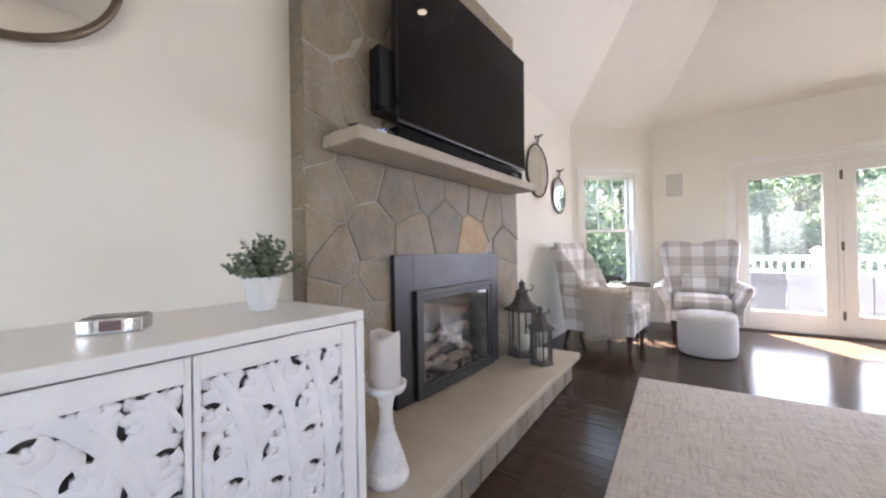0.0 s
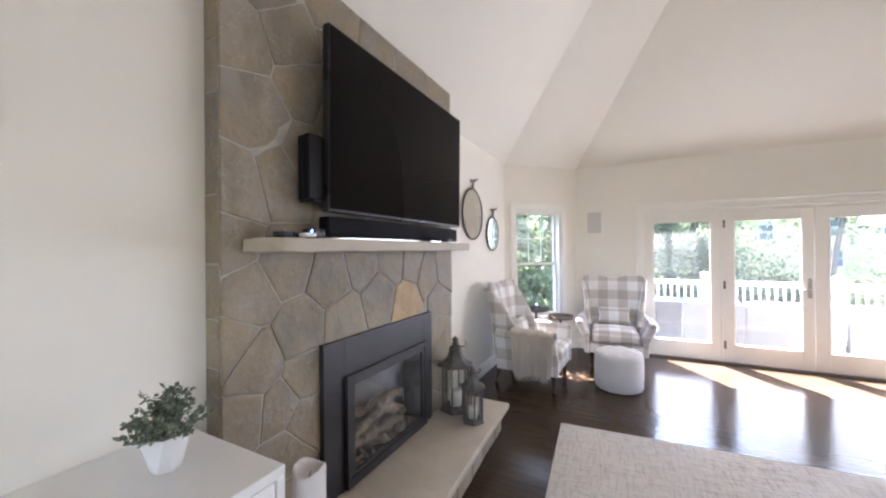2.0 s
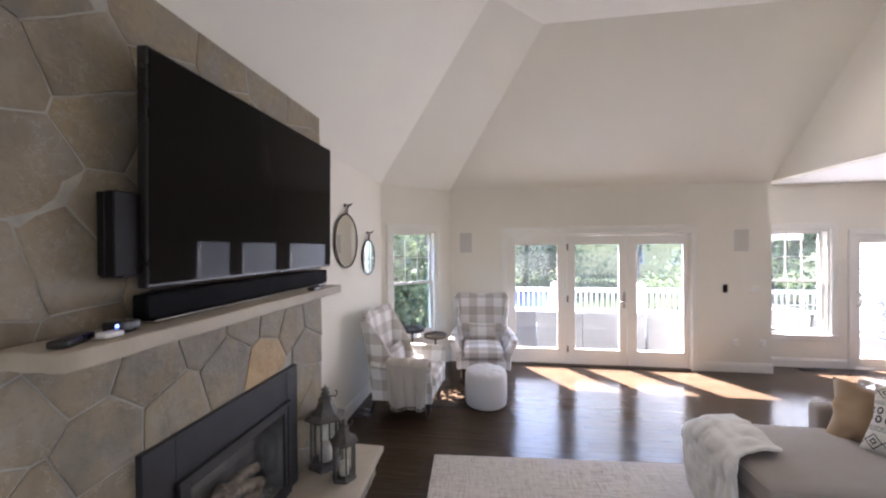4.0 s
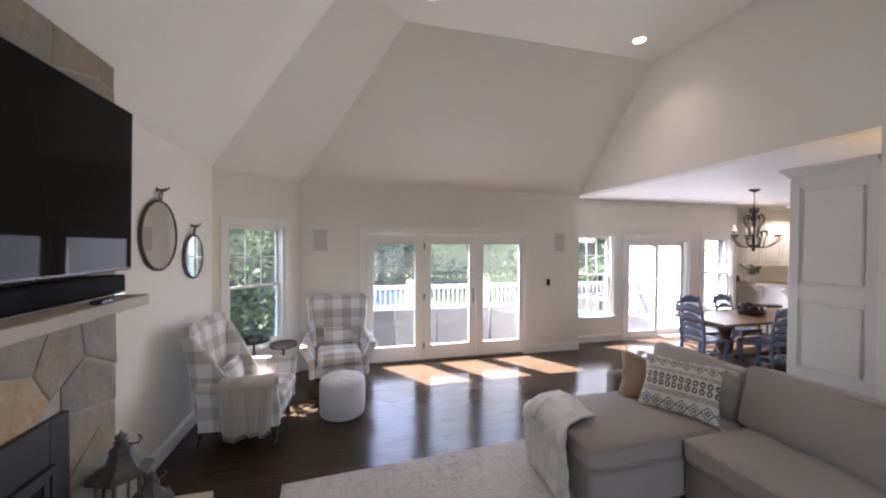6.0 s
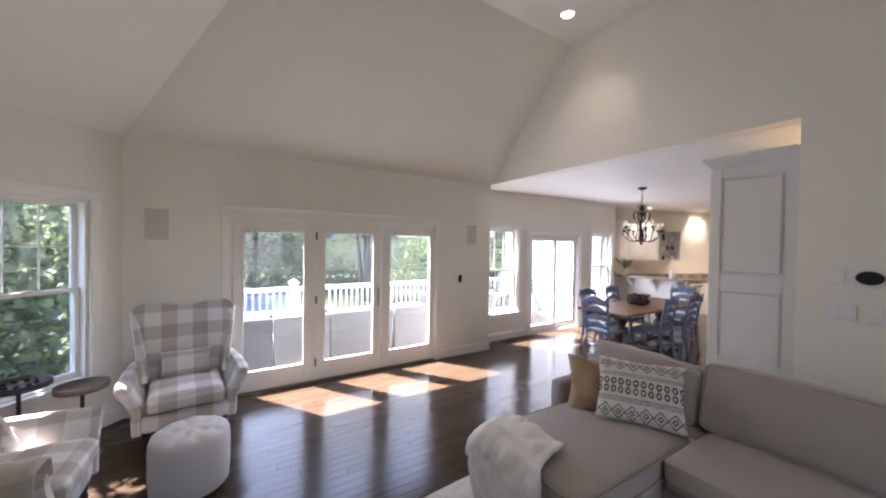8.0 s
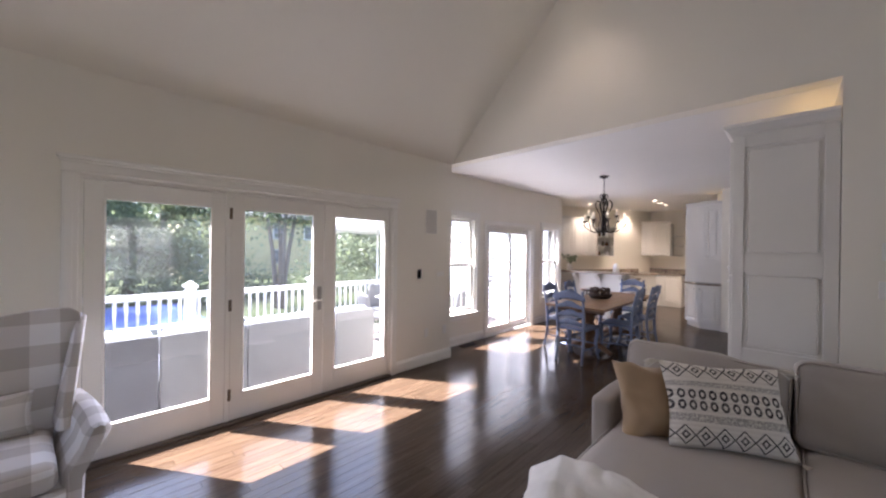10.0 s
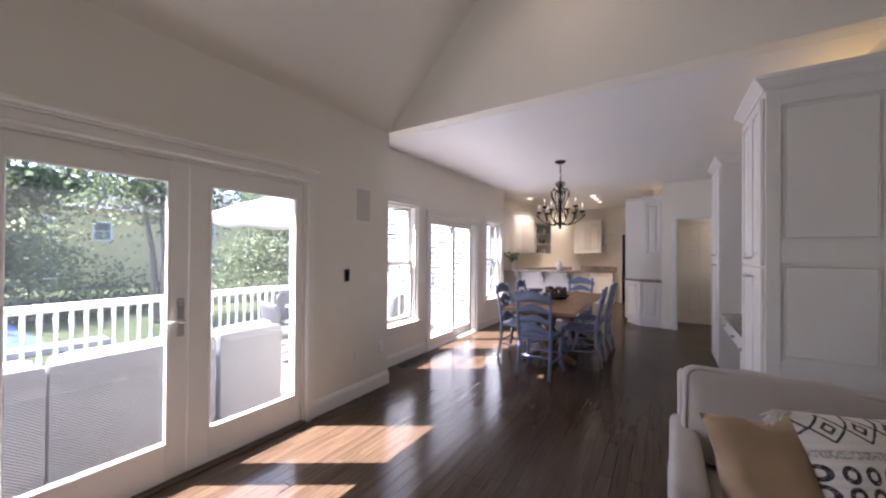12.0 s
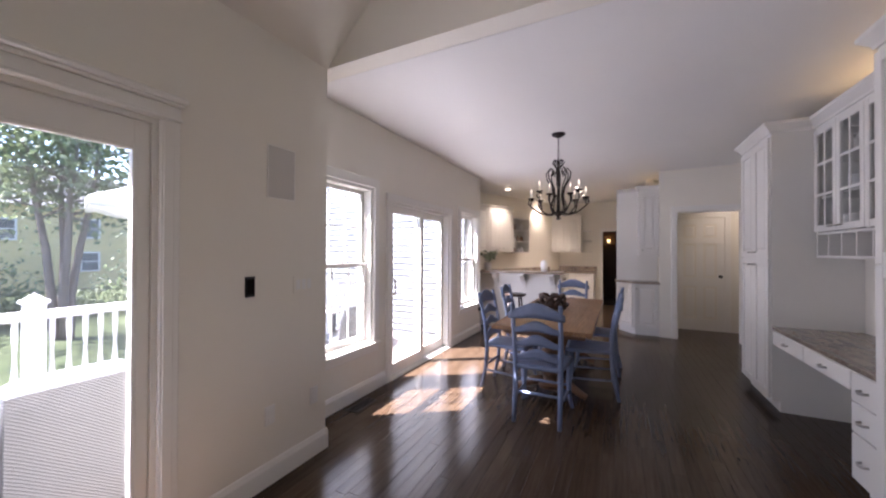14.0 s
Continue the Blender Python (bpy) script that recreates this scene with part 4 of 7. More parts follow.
for q in bm.verts:
    if q.co.z > 0.18:
        q.co.z += 0.010 * math.sin(2.3 * math.atan2(q.co.y, q.co.x) + 1)
part("wax", bm, WAX, cd)
bm = B()
tube(bm, [(0, 0, 0.158), (0.002, 0, 0.172), (0.006, 0, 0.182)], 0.0018, 5)
part("wick", bm, BLACK, cd)

# ---- sideboard with carved doors ----
DX, DY0, DY1, DZ = -0.186, -0.27, 1.636, 0.87
side = thing("sideboard", pose(0, 0, 0), "white lacquered sideboard with carved fretwork doors", "sideboard")
bm = B()
box(bm, -0.748, DX, DY0, DY1, DZ - 0.032, DZ, 0.003, 2)
part("top", bm, WHITE, side, soft=False)
bm = B()
for y0, y1 in ((DY0, DY0 + 0.03), (DY1 - 0.03, DY1)):
    box(bm, -0.748, DX, y0, y1, 0.06, DZ - 0.033, 0.002)
box(bm, -0.748, DX - 0.005, DY0 + 0.03, DY1 - 0.03, 0.06, 0.10)
box(bm, -0.748, -0.733, DY0 + 0.03, DY1 - 0.03, 0.10, DZ - 0.033)
part("body", bm, WHITE, side, soft=False)
for x in (-0.73, DX - 0.05):
    for y in (DY0 + 0.03, DY1 - 0.08):
        bm = B()
        box(bm, x, x + 0.05, y, y + 0.05, 0.0, 0.06, 0.003)
        part("foot", bm, WHITE, side, soft=False)
# Tone of the backing sheets: shade in the fretwork gaps, set as colour.
SHADOW = plain("fretwork_gap_shade", (0.10, 0.095, 0.10), 0.8)
CARVED = plain("carved_white_wood", (0.80, 0.80, 0.81), 0.45, var=0.05, scale=12, bump=0.15, fine=70)
EDGES = [DY0 + 0.033, 0.212, 0.687, 1.160, DY1 - 0.033]
for k in range(4):
    y0, y1 = EDGES[k] + 0.002, EDGES[k + 1] - 0.002
    z0, z1 = 0.104, DZ - 0.036
    door = B()
    yz_bars(door, y0, y1, z0, z1, DX - 0.022, DX - 0.002, 0.05 if k == 0 else 0.014, 0.05 if k == 3 else 0.014, 0.05, 0.055)
    dr = part("door", door, WHITE, side, soft=False)
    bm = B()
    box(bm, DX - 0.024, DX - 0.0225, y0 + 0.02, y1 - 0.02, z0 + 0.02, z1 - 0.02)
    part("backing", bm, SHADOW, dr, "dark sheet giving the fretwork gaps their shade by colour", soft=False)
    a0, a1, b0, b1 = y0 + (0.05 if k == 0 else 0.014), y1 - (0.05 if k == 3 else 0.014), z0 + 0.05, z1 - 0.055
    # rings swing round the middle of the whole front
    cy, cz = EDGES[2], (b0 + b1) / 2
    bm = B()

    def inside(p):
        return a0 - 0.001 <= p[1] <= a1 + 0.001 and b0 - 0.001 <= p[2] <= b1 + 0.001

    def ribbon(pts, w, h):
        """Raised strips along points kept within the panel."""
        run = []
        for p in list(pts) + [None]:
            if p is not None and inside(p):
                run.append(p)
                continue
            if len(run) > 2:
                prev = None
                for i, q in enumerate(run):
                    d = Vector(run[min(i + 1, len(run) - 1)]) - Vector(run[max(i - 1, 0)])
                    nrm = Vector((0, -d.z, d.y)).normalized() * w / 2
                    lo, mid, hi = Vector(q) - nrm, Vector(q), Vector(q) + nrm
                    cur = [bm.verts.new((DX - 0.022, lo.y, lo.z)), bm.verts.new((DX - 0.022 + h * 0.8, lo.y, lo.z)), bm.verts.new((DX - 0.022 + h, mid.y, mid.z)), bm.verts.new((DX - 0.022 + h * 0.8, hi.y, hi.z)), bm.verts.new((DX - 0.022, hi.y, hi.z))]
                    if prev:
                        for j in range(4):
                            bm.faces.new((prev[j], prev[j + 1], cur[j + 1], cur[j]))
                    prev = cur
            run = []

    for r in (0.10, 0.20, 0.30, 0.40, 0.505, 0.605, 0.71, 0.815, 0.92):
        ribbon([(0, cy + r * math.cos(t * 0.01), cz + r * math.sin(t * 0.01)) for t in range(630)], 0.026 if r != 0.505 else 0.018, 0.019)
    for ri, r in enumerate((0.045, 0.15, 0.25, 0.35, 0.452, 0.556, 0.657, 0.762, 0.868)):
        n = max(3, int(2 * math.pi * r / 0.098))
        for i in range(n):
            a = 2 * math.pi * i / n + ri * 0.37
            py, pz = cy + r * math.cos(a), cz + r * math.sin(a)
            ph = 0.6 + 0.9 * math.sin(i * 2.4 + ri * 1.7)
            # a scroll that winds in on itself round an eye-shaped slit
            ribbon([(0, py + 0.044 * (1 - 0.12 * j / 20) * math.cos(a + ph + j * 0.30), pz + 0.044 * (1 - 0.12 * j / 20) * math.sin(a + ph + j * 0.30)) for j in range(21)], 0.028, 0.015)
            ribbon([(0, py + 0.022 * math.cos(a + ph + 1.8 + j * 0.36), pz + 0.022 * math.sin(a + ph + 1.8 + j * 0.36)) for j in range(15)], 0.022, 0.018)
            ribbon([(0, py + 0.006 * math.cos(a + j), pz + 0.006 * math.sin(a + j)) for j in range(8)], 0.018, 0.013)
            am = a + math.pi / n
            for o in (-0.031, 0.031):
                qy, qz = cy + (r + o) * math.cos(am), cz + (r + o) * math.sin(am)
                ribbon([(0, qy + (j - 2) * 0.012 * math.cos(am + 0.8), qz + (j - 2) * 0.012 * math.sin(am + 0.8)) for j in range(5)], 0.016, 0.013)
    bmesh.ops.recalc_face_normals(bm, faces=bm.faces)
    thick(part("fretwork", bm, CARVED, dr, "carved white scroll fretwork"), 0.002)

# things on the sideboard
pot = thing("potted_plant", pose(-0.49, 1.46, DZ + 0.0005) @ Matrix.Diagonal((0.85, 0.85, 0.95, 1)), "small bushy green plant in a faceted white pot", "plant")
bm = B()
n = 6
lo = [bm.verts.new((0.045 * math.cos(i * math.pi / 3), 0.045 * math.sin(i * math.pi / 3), 0)) for i in range(n)]
md = [bm.verts.new((0.083 * math.cos((i + 0.5) * math.pi / 3), 0.083 * math.sin((i + 0.5) * math.pi / 3), 0.115)) for i in range(n)]
inn = [bm.verts.new((0.072 * math.cos((i + 0.5) * math.pi / 3), 0.072 * math.sin((i + 0.5) * math.pi / 3), 0.113)) for i in range(n)]
inb = [bm.verts.new((0.066 * math.cos((i + 0.5) * math.pi / 3), 0.066 * math.sin((i + 0.5) * math.pi / 3), 0.095)) for i in range(n)]
bm.faces.new(lo[::-1])
bm.faces.new(inb)
for i in range(n):
    j = (i + 1) % n
    bm.faces.new((lo[i], lo[j], md[i]))
    bm.faces.new((lo[j], md[j], md[i]))
    bm.faces.new((md[i], md[j], inn[j], inn[i]))
    bm.faces.new((inn[i], inn[j], inb[j], inb[i]))
k = Nodes("two_tone_pot_glaze")
nn = k.n("SeparateXYZ", Vector=k.co.outputs["Normal"]).outputs
facet = k.math("GREATER_THAN", k.math("SINE", k.math("MULTIPLY", k.math("ARCTAN2", nn[1], nn[0]), 6.0)), 0.1)
part("pot", bm, k.done(k.mix(facet, (0.72, 0.72, 0.71), (0.42, 0.42, 0.43)), 0.5), pot, "faceted white and grey pot", soft=False)


def leaf_mat(name, a, b, trans=0.35):
    k = Nodes(name)
    i = k.n("NewGeometry").outputs["Random Per Island"]
    c = k.mix(i, a, b)
    k.bsdf.inputs["Transmission Weight"].default_value = 0.0
    d = k.n("BsdfTranslucent", Color=c)
    mx = k.n("MixShader", Fac=trans)
    k.done(c, 0.55)
    k.t.links.new(k.bsdf.outputs[0], mx.inputs[1])
    k.t.links.new(d.outputs[0], mx.inputs[2])
    k.t.links.new(mx.outputs[0], k.t.nodes["Material Output"].inputs["Surface"])
    return k.m


def leaf_cloud(bm, spots, size, rnd, per=1, flat=0.4):
    """Small pointed leaves at spots."""
    for p in spots:
        for _ in range(per):
            d = Vector((rnd.gauss(0, 1), rnd.gauss(0, 1), rnd.gauss(0.3, 0.8))).normalized()
            w = d.orthogonal().normalized() * size * flat * rnd.uniform(0.7, 1.2)
            w.rotate(Matrix.Rotation(rnd.uniform(0, 6.28), 3, d))
            s = size * rnd.uniform(0.7, 1.3)
            up = d.cross(w) * 0.25
            q = [bm.verts.new(Vector(p) + o) for o in (Vector(), d * s * 0.5 + w + up, d * s, d * s * 0.5 - w + up)]
            bm.faces.new(q)


PLANT = leaf_mat("grey_green_leaf", (0.11, 0.15, 0.095), (0.27, 0.32, 0.23))
bm = B()
rnd = random.Random(5)
tips = []
for i in range(46):
    a, e = rnd.uniform(0, 6.28), rnd.uniform(0.35, 1.5)
    ln = rnd.uniform(0.09, 0.165)
    d = Vector((math.cos(a) * math.cos(e), math.sin(a) * math.cos(e), math.sin(e)))
    o = Vector((d.x * 0.04, d.y * 0.04, 0.10))
    tube(bm, [o, o + d * ln * 0.5 + Vector((0, 0, 0.008)), o + d * ln], 0.0012, 4)
    tips += [o + d * ln * f for f in (0.3, 0.42, 0.55, 0.65, 0.75, 0.84, 0.92, 1.0)]
leaf_cloud(bm, tips, 0.021, rnd, 3, 0.36)
part("foliage", bm, PLANT, pot, "dense grey-green leaves", soft=False)
bx = thing("photo_box", pose(-0.475, 1.09, DZ + 0.0005, 0, 0, 62), "flat mirrored silver box with a dark photo", "box")
bm = B()
box(bm, -0.062, 0.062, -0.042, 0.042, 0.0, 0.036, 0.003)
part("body", bm, plain("crackled_silver", (0.50, 0.48, 0.46), 0.42, 0.8, var=0.35, scale=60, bump=0.5, fine=180), bx, soft=False)
for x in (-0.045, 0.045):
    bm = B()
    superbox(bm, 0.03, 0.004, 0.026, 0.002, 4, m=pose(x, -0.0435, 0.018))
    part("mirror_tile", bm, MIRROR, bx, "bevelled mirror tile")
bm = B()
box(bm, -0.02, 0.022, -0.0445, -0.0415, 0.006, 0.031, 0.001)
part("front_label", bm, plain("brown_label", (0.13, 0.075, 0.07), 0.5), bx, "small brown front label", soft=False)
bm = B()
box(bm, -0.055, 0.055, -0.035, 0.035, 0.0362, 0.0385, 0.001)
part("photo", bm, plain("dark_photo", (0.10, 0.06, 0.055), 0.25, var=0.9, scale=28), bx, "small dark printed photo", soft=False)


# ---- round mirrors ----
def round_mirror(m, r, label, strap=0.0, frame_mat=BRASS, t=0.012):
    """On a wall; local x along it, -y into the room."""
    o = thing("round_mirror", m, label, "mirror", "round wall mirrors")
    bm = B()
    lathe(bm, [(r - 0.003, 0.0), (r - 0.003, 0.012)], 64, pose(0, -0.006, 0, 90))
    part("mirror_glass", bm, MIRROR, o, "clear mirror glass")
    bm = B()
    tube(bm, [(r * math.cos(i * math.pi / 32), -0.016, r * math.sin(i * math.pi / 32)) for i in range(64)], t, 10, True)
    part("frame", bm, frame_mat, o)
    if strap:
        bm = B()
        for s in (-1, 1):
            tube(bm, [(s * 0.018, -0.018, r + 0.005), (s * 0.022, -0.022, r + strap * 0.6), (0.0, -0.04, r + strap)], 0.006, 6)
        part("strap", bm, frame_mat, o)
        bm = B()
        lathe(bm, [(0.02, 0), (0.02, 0.006), (0.008, 0.01), (0.007, 0.05), (0.014, 0.055), (0.014, 0.065)], 12, pose(0, 0.004, r + strap - 0.005, 90))
        tube(bm, [(0.0, -0.05, r + strap), (0.03, -0.06, r + strap + 0.005), (0.055, -0.06, r + strap + 0.022)], [0.007, 0.006, 0.007], 6)
        part("peg", bm, frame_mat, o)
    return o


WALLW = lambda y, z: pose(-0.836, y, z, 0, 0, 90)
MIRROR_IRON = plain("dark_bronze", (0.085, 0.07, 0.058), 0.5, 0.6, var=0.2, scale=20)
round_mirror(pose(-0.746, 0.876, 1.910, 0, 0, 90), 0.279, "round wall mirror with a thin bronze frame")
round_mirror(WALLW(4.655, 1.925), 0.285, "round wall mirror hung by a strap from a peg", 0.10, MIRROR_IRON, 0.011)
round_mirror(WALLW(5.32, 1.727), 0.215, "small round wall mirror hung by a strap from a peg", 0.10, MIRROR_IRON, 0.011)


# ---- rug ----
bm = B()
box(bm, 0.0, 3.0, -4.3, 0.0, 0.0005, 0.012, 0.004)
rug = tagged(part("area_rug", bm, RUG), "large cream and taupe woven area rug on wood", "rug")
rug.matrix_basis = pose(0.214, 4.12, 0, 0, 0, 4.0)


# ---- wingback chairs ----
TURNED = [(0.012, 0.0), (0.020, 0.006), (0.020, 0.02), (0.013, 0.035), (0.024, 0.06), (0.030, 0.085), (0.022, 0.11), (0.028, 0.125), (0.034, 0.16), (0.034, 0.20)]


def sweep_panel(bm, rows):
    """A closed skin through rows of points (each row a loop)."""
    rings = [[bm.verts.new(p) for p in row] for row in rows]
    n = len(rings[0])
    for a, b in zip(rings, rings[1:]):
        for i in range(n):
            bm.faces.new((a[i], a[(i + 1) % n], b[(i + 1) % n], b[i]))
    bm.faces.new(rings[0][::-1])
    bm.faces.new(rings[-1])
    bmesh.ops.recalc_face_normals(bm, faces=bm.faces)


def loop(cx, cy, w, d, z, n=20, p=3.2, bow=0.0):
    """A rounded outline of width w and depth d; bow brings its ends forward."""
    out = []
    for i in range(n):
        a = 2 * math.pi * i / n
        x = math.copysign(abs(math.cos(a)) ** (2 / p), math.cos(a)) * w / 2
        y = math.copysign(abs(math.sin(a)) ** (2 / p), math.sin(a)) * d / 2
        out.append((cx + x, cy + y - bow * (2 * x / w) ** 2, z))
    return out


def wingback(m, label):
    c = thing("wingback_chair", m, label, "armchair", "checked wingback chairs")
    bm = B()
    superbox(bm, 0.62, 0.66, 0.15, 0.03, 8, 0.004, 7, 1, pose(0, -0.02, 0.265))
    part("seat_base", bm, PLAID, c)
    bm = B()
    superbox(bm, 0.54, 0.60, 0.14, 0.05, 10, 0.005, 6, 2, pose(0, -0.09, 0.41), 0.025)
    part("seat_cushion", bm, PLAID, c)
    bm = B()
    rows = []
    for i in range(15):
        f = i / 14
        z = 0.20 + f * 0.91
        w = 0.60 + 0.24 * max(0.0, (f - 0.25) / 0.75) ** 1.3
        y = 0.29 + 0.15 * f
        d = 0.13 - 0.02 * f
        if i == 14:
            w, d = w - 0.04, d - 0.05
        row = loop(0, y, w, d, z, 28, 4.0, 0.10 * max(0, f - 0.25))
        if f > 0.8:
            row = [(x, yy, zz + ((0.05 * (x / 0.42) ** 2 - 0.014 * math.cos(x * 15)) - (0.06 * max(0.0, abs(x) - 0.36) / 0.06)) * (f - 0.8) * 5) for x, yy, zz in row]
        rows.append(row)
    sweep_panel(bm, rows)
    part("backrest", bm, PLAID, c)
    for s in (-1, 1):
        bm = B()
        rows = []
        for i in range(11):
            f = i / 10
            z = 0.50 + f * 0.58
            dep = 0.24 * (1 - f) ** 0.7 + 0.07
            rows.append(loop(s * (0.31 + 0.092 * f ** 1.1), 0.30 + 0.13 * f - dep / 2, 0.075 - 0.02 * f, dep, z, 16, 3.0))
        sweep_panel(bm, rows)
        part("wing", bm, PLAID, c)
        bm = B()
        rows = []
        for i in range(12):
            f = i / 11
            y = 0.30 - 0.66 * f
            out = 0.02 * math.sin(f * math.pi) + 0.03 * f
            zt = 0.64 - 0.035 * f
            pts = []
            for a, b in ((-0.05, 0.20), (-0.055, 0.40), (-0.05, 0.50), (-0.045, zt - 0.05), (-0.03, zt - 0.01), (0.005, zt), (0.045, zt - 0.012), (0.068, zt - 0.05), (0.06, zt - 0.10), (0.04, 0.48), (0.035, 0.36), (0.03, 0.20)):
                pts.append((s * (0.335 + a * (0.55 if f > 0.97 else 1) + out * (b > 0.45) + 0.055 * max(0.0, (b - 0.42) / 0.2) * (0.35 + 0.65 * f)), y, b))
            rows.append(pts)
        sweep_panel(bm, rows)
        part("armrest", bm, PLAID, c)
    for x, y in ((-0.27, -0.30), (0.27, -0.30)):
        bm = B()
        lathe(bm, TURNED, 14, Matrix.Translation((x, y, 0)))
        part("leg", bm, LEG_DARK, c, "dark turned wooden leg")
    for x in (-0.25, 0.25):
        bm = B()
        tube(bm, [(x, 0.36, 0.0), (x, 0.30, 0.20)], [0.016, 0.026], 8)
        part("leg", bm, LEG_DARK, c, "dark turned wooden leg")
    return c


CH_A = pose(0.57, 6.16, 0, 0, 0, 4)
CH_B = pose(-0.25, 5.06, 0, 0, 0, 87)
wingback(CH_A, "grey and cream checked wingback armchair beside the doors")
wingback(CH_B, "grey and cream checked wingback armchair with a throw")
for m, rz in ((CH_A, 0), (CH_B, 0)):
    bm = B()
    pillow_mesh(bm, 0.40, 0.24, 0.12, 14, 4)
    o = tagged(part("lumbar_pillow", bm, PLAID), "small checked lumbar pillow on the armchair seat", "pillow")
    o.matrix_basis = m @ pose(0, 0.14, 0.60, -16)


# knit throw over the near arm of the second chair
def throw_fn(u, v):
    # u runs across the arm from inside to the floor side, v along the arm
    y = 0.10 - 0.44 * v
    w = 0.013 * math.sin(v * 21 + u * 2) + 0.006 * math.sin(v * 47 + 2)
    s = u * 0.80
    if s < 0.10:
        return Vector((0.275 + 0.25 * s, y, 0.53 + s * 1.1))
    if s < 0.28:
        a = (s - 0.10) / 0.18 * math.pi
        return Vector((0.392 - 0.092 * math.cos(a), y, 0.642 + 0.03 * math.sin(a) - v * 0.02 + w * 0.4))
    d = s - 0.28
    flare = 0.022 * d
    return Vector((0.484 - 0.03 * min(1, d * 2.2) + w * min(1, d * 4), y + 0.09 * d * (v - 0.5) + 0.03 * d * math.sin(v * 9), 0.642 - d * (0.86 + 0.05 * math.sin(v * 6 + 1) - 0.14 * (2 * v - 1) ** 6) - v * 0.02))


bm = B()
cloth(bm, lambda u, v: throw_fn(u, v), 44, 60)
th = thing("knit_throw", CH_B @ pose(0, 0, 0), "beige knitted throw with a fringe over the armrest", "throw blanket")
MIRX = Matrix.Diagonal((-1, 1, 1, 1))
bmesh.ops.transform(bm, matrix=MIRX, verts=bm.verts)
bmesh.ops.recalc_face_normals(bm, faces=bm.faces)
thick(part("blanket", bm, KNIT, th), 0.008)
bm = B()
rnd = random.Random(8)
for i in range(60):
    p = MIRX @ throw_fn(1.0, i / 59)
    tube(bm, [p, p + Vector((rnd.uniform(-0.006, 0.006), rnd.uniform(-0.01, 0.01), -0.02)), p + Vector((rnd.uniform(-0.012, 0.012), rnd.uniform(-0.015, 0.015), -0.04))], 0.0019, 4)
part("fringe", bm, KNIT, th, "knotted beige fringe")["kind"] = "stuff"

# ---- ottoman ----
ot = thing("ottoman", pose(0.64, 5.24, 0, 0, 0, 15), "round white upholstered ottoman with a button-tufted top", "ottoman")
bm = B()
prof = [(0.225, 0.012), (0.238, 0.03), (0.245, 0.15), (0.245, 0.30), (0.243, 0.355), (0.232, 0.39), (0.205, 0.408), (0.15, 0.416), (0.09, 0.419), (0.03, 0.42)]
lathe(bm, prof, 48)
bmesh.ops.subdivide_edges(bm, edges=[e for e in bm.edges if all(q.co.z > 0.38 for q in e.verts)], cuts=1, use_grid_fill=True)
TUFT = [(0, 0)] + [(0.10 * math.cos(a), 0.10 * math.sin(a)) for a in (0.3, 1.56, 2.81, 4.07, 5.33)] + [(0.185 * math.cos(a), 0.185 * math.sin(a)) for a in (0, 0.79, 1.57, 2.36, 3.14, 3.93, 4.71, 5.5)]
for q in bm.verts:
    if q.co.z > 0.36:
        for tx, ty in TUFT:
            d = math.hypot(q.co.x - tx, q.co.y - ty)
            q.co.z -= 0.020 * math.exp(-(d / 0.028) ** 2)
part("cushion", bm, OTTOMAN, ot)
for tx, ty in TUFT:
    bm = B()
    lathe(bm, [(0.009, 0), (0.010, 0.003), (0.006, 0.006)], 10, Matrix.Translation((tx, ty, 0.402 if math.hypot(tx, ty) < 0.15 else 0.392)))
    part("button", bm, OTTOMAN, ot)
bm = B()
lathe(bm, [(0.21, 0.0), (0.21, 0.014)], 32)
part("base", bm, BLACK, ot)

# ---- tray tables ----
def tray_table(m, r, h, mat, label):
    t = thing("tray_table", m, label, "side table", "round tray tables by the window")
    bm = B()
    lathe(bm, [(r - 0.01, h - 0.045), (r, h - 0.04), (r, h), (r - 0.012, h), (r - 0.014, h - 0.028), (0.02, h - 0.028)], 32)
    part("tray", bm, mat, t)
    bm = B()
    lathe(bm, [(0.015, 0.02), (0.013, h * 0.3), (0.024, h * 0.34), (0.013, h * 0.38), (0.013, h - 0.10), (0.03, h - 0.05), (0.05, h - 0.0455)], 12)
    part("stem", bm, BLACK, t)
    bm = B()
    lathe(bm, [(r * 0.7, 0.0), (r * 0.7, 0.012), (0.03, 0.022)], 28)
    part("foot", bm, BLACK, t)


tray_table(pose(-0.43, 6.02, 0), 0.175, 0.69, BLACK, "round black metal tray table below the window")
tray_table(pose(-0.10, 6.06, 0), 0.165, 0.60, wood("grey_washed_wood", (0.07, 0.05, 0.038), (0.16, 0.12, 0.09), 0.5), "low round wooden tray table below the window")
bm = B()
rnd = random.Random(3)
for i in range(9):
    a = i * 0.7
    superbox(bm, 0.035, 0.035, 0.03, 0.015, 3, 0.004, 30, i, pose(-0.43 + 0.09 * math.cos(a), 6.02 + 0.09 * math.sin(a), 0.677))
tagged(part("beads", bm, IRON), "small dark beads lying in the tray", "decoration", kind="stuff")


# ---- sectional sofa ----
sofa = thing("sectional_sofa", pose(0, 0, 0), "grey-beige sectional sofa with a long chaise", "sofa")


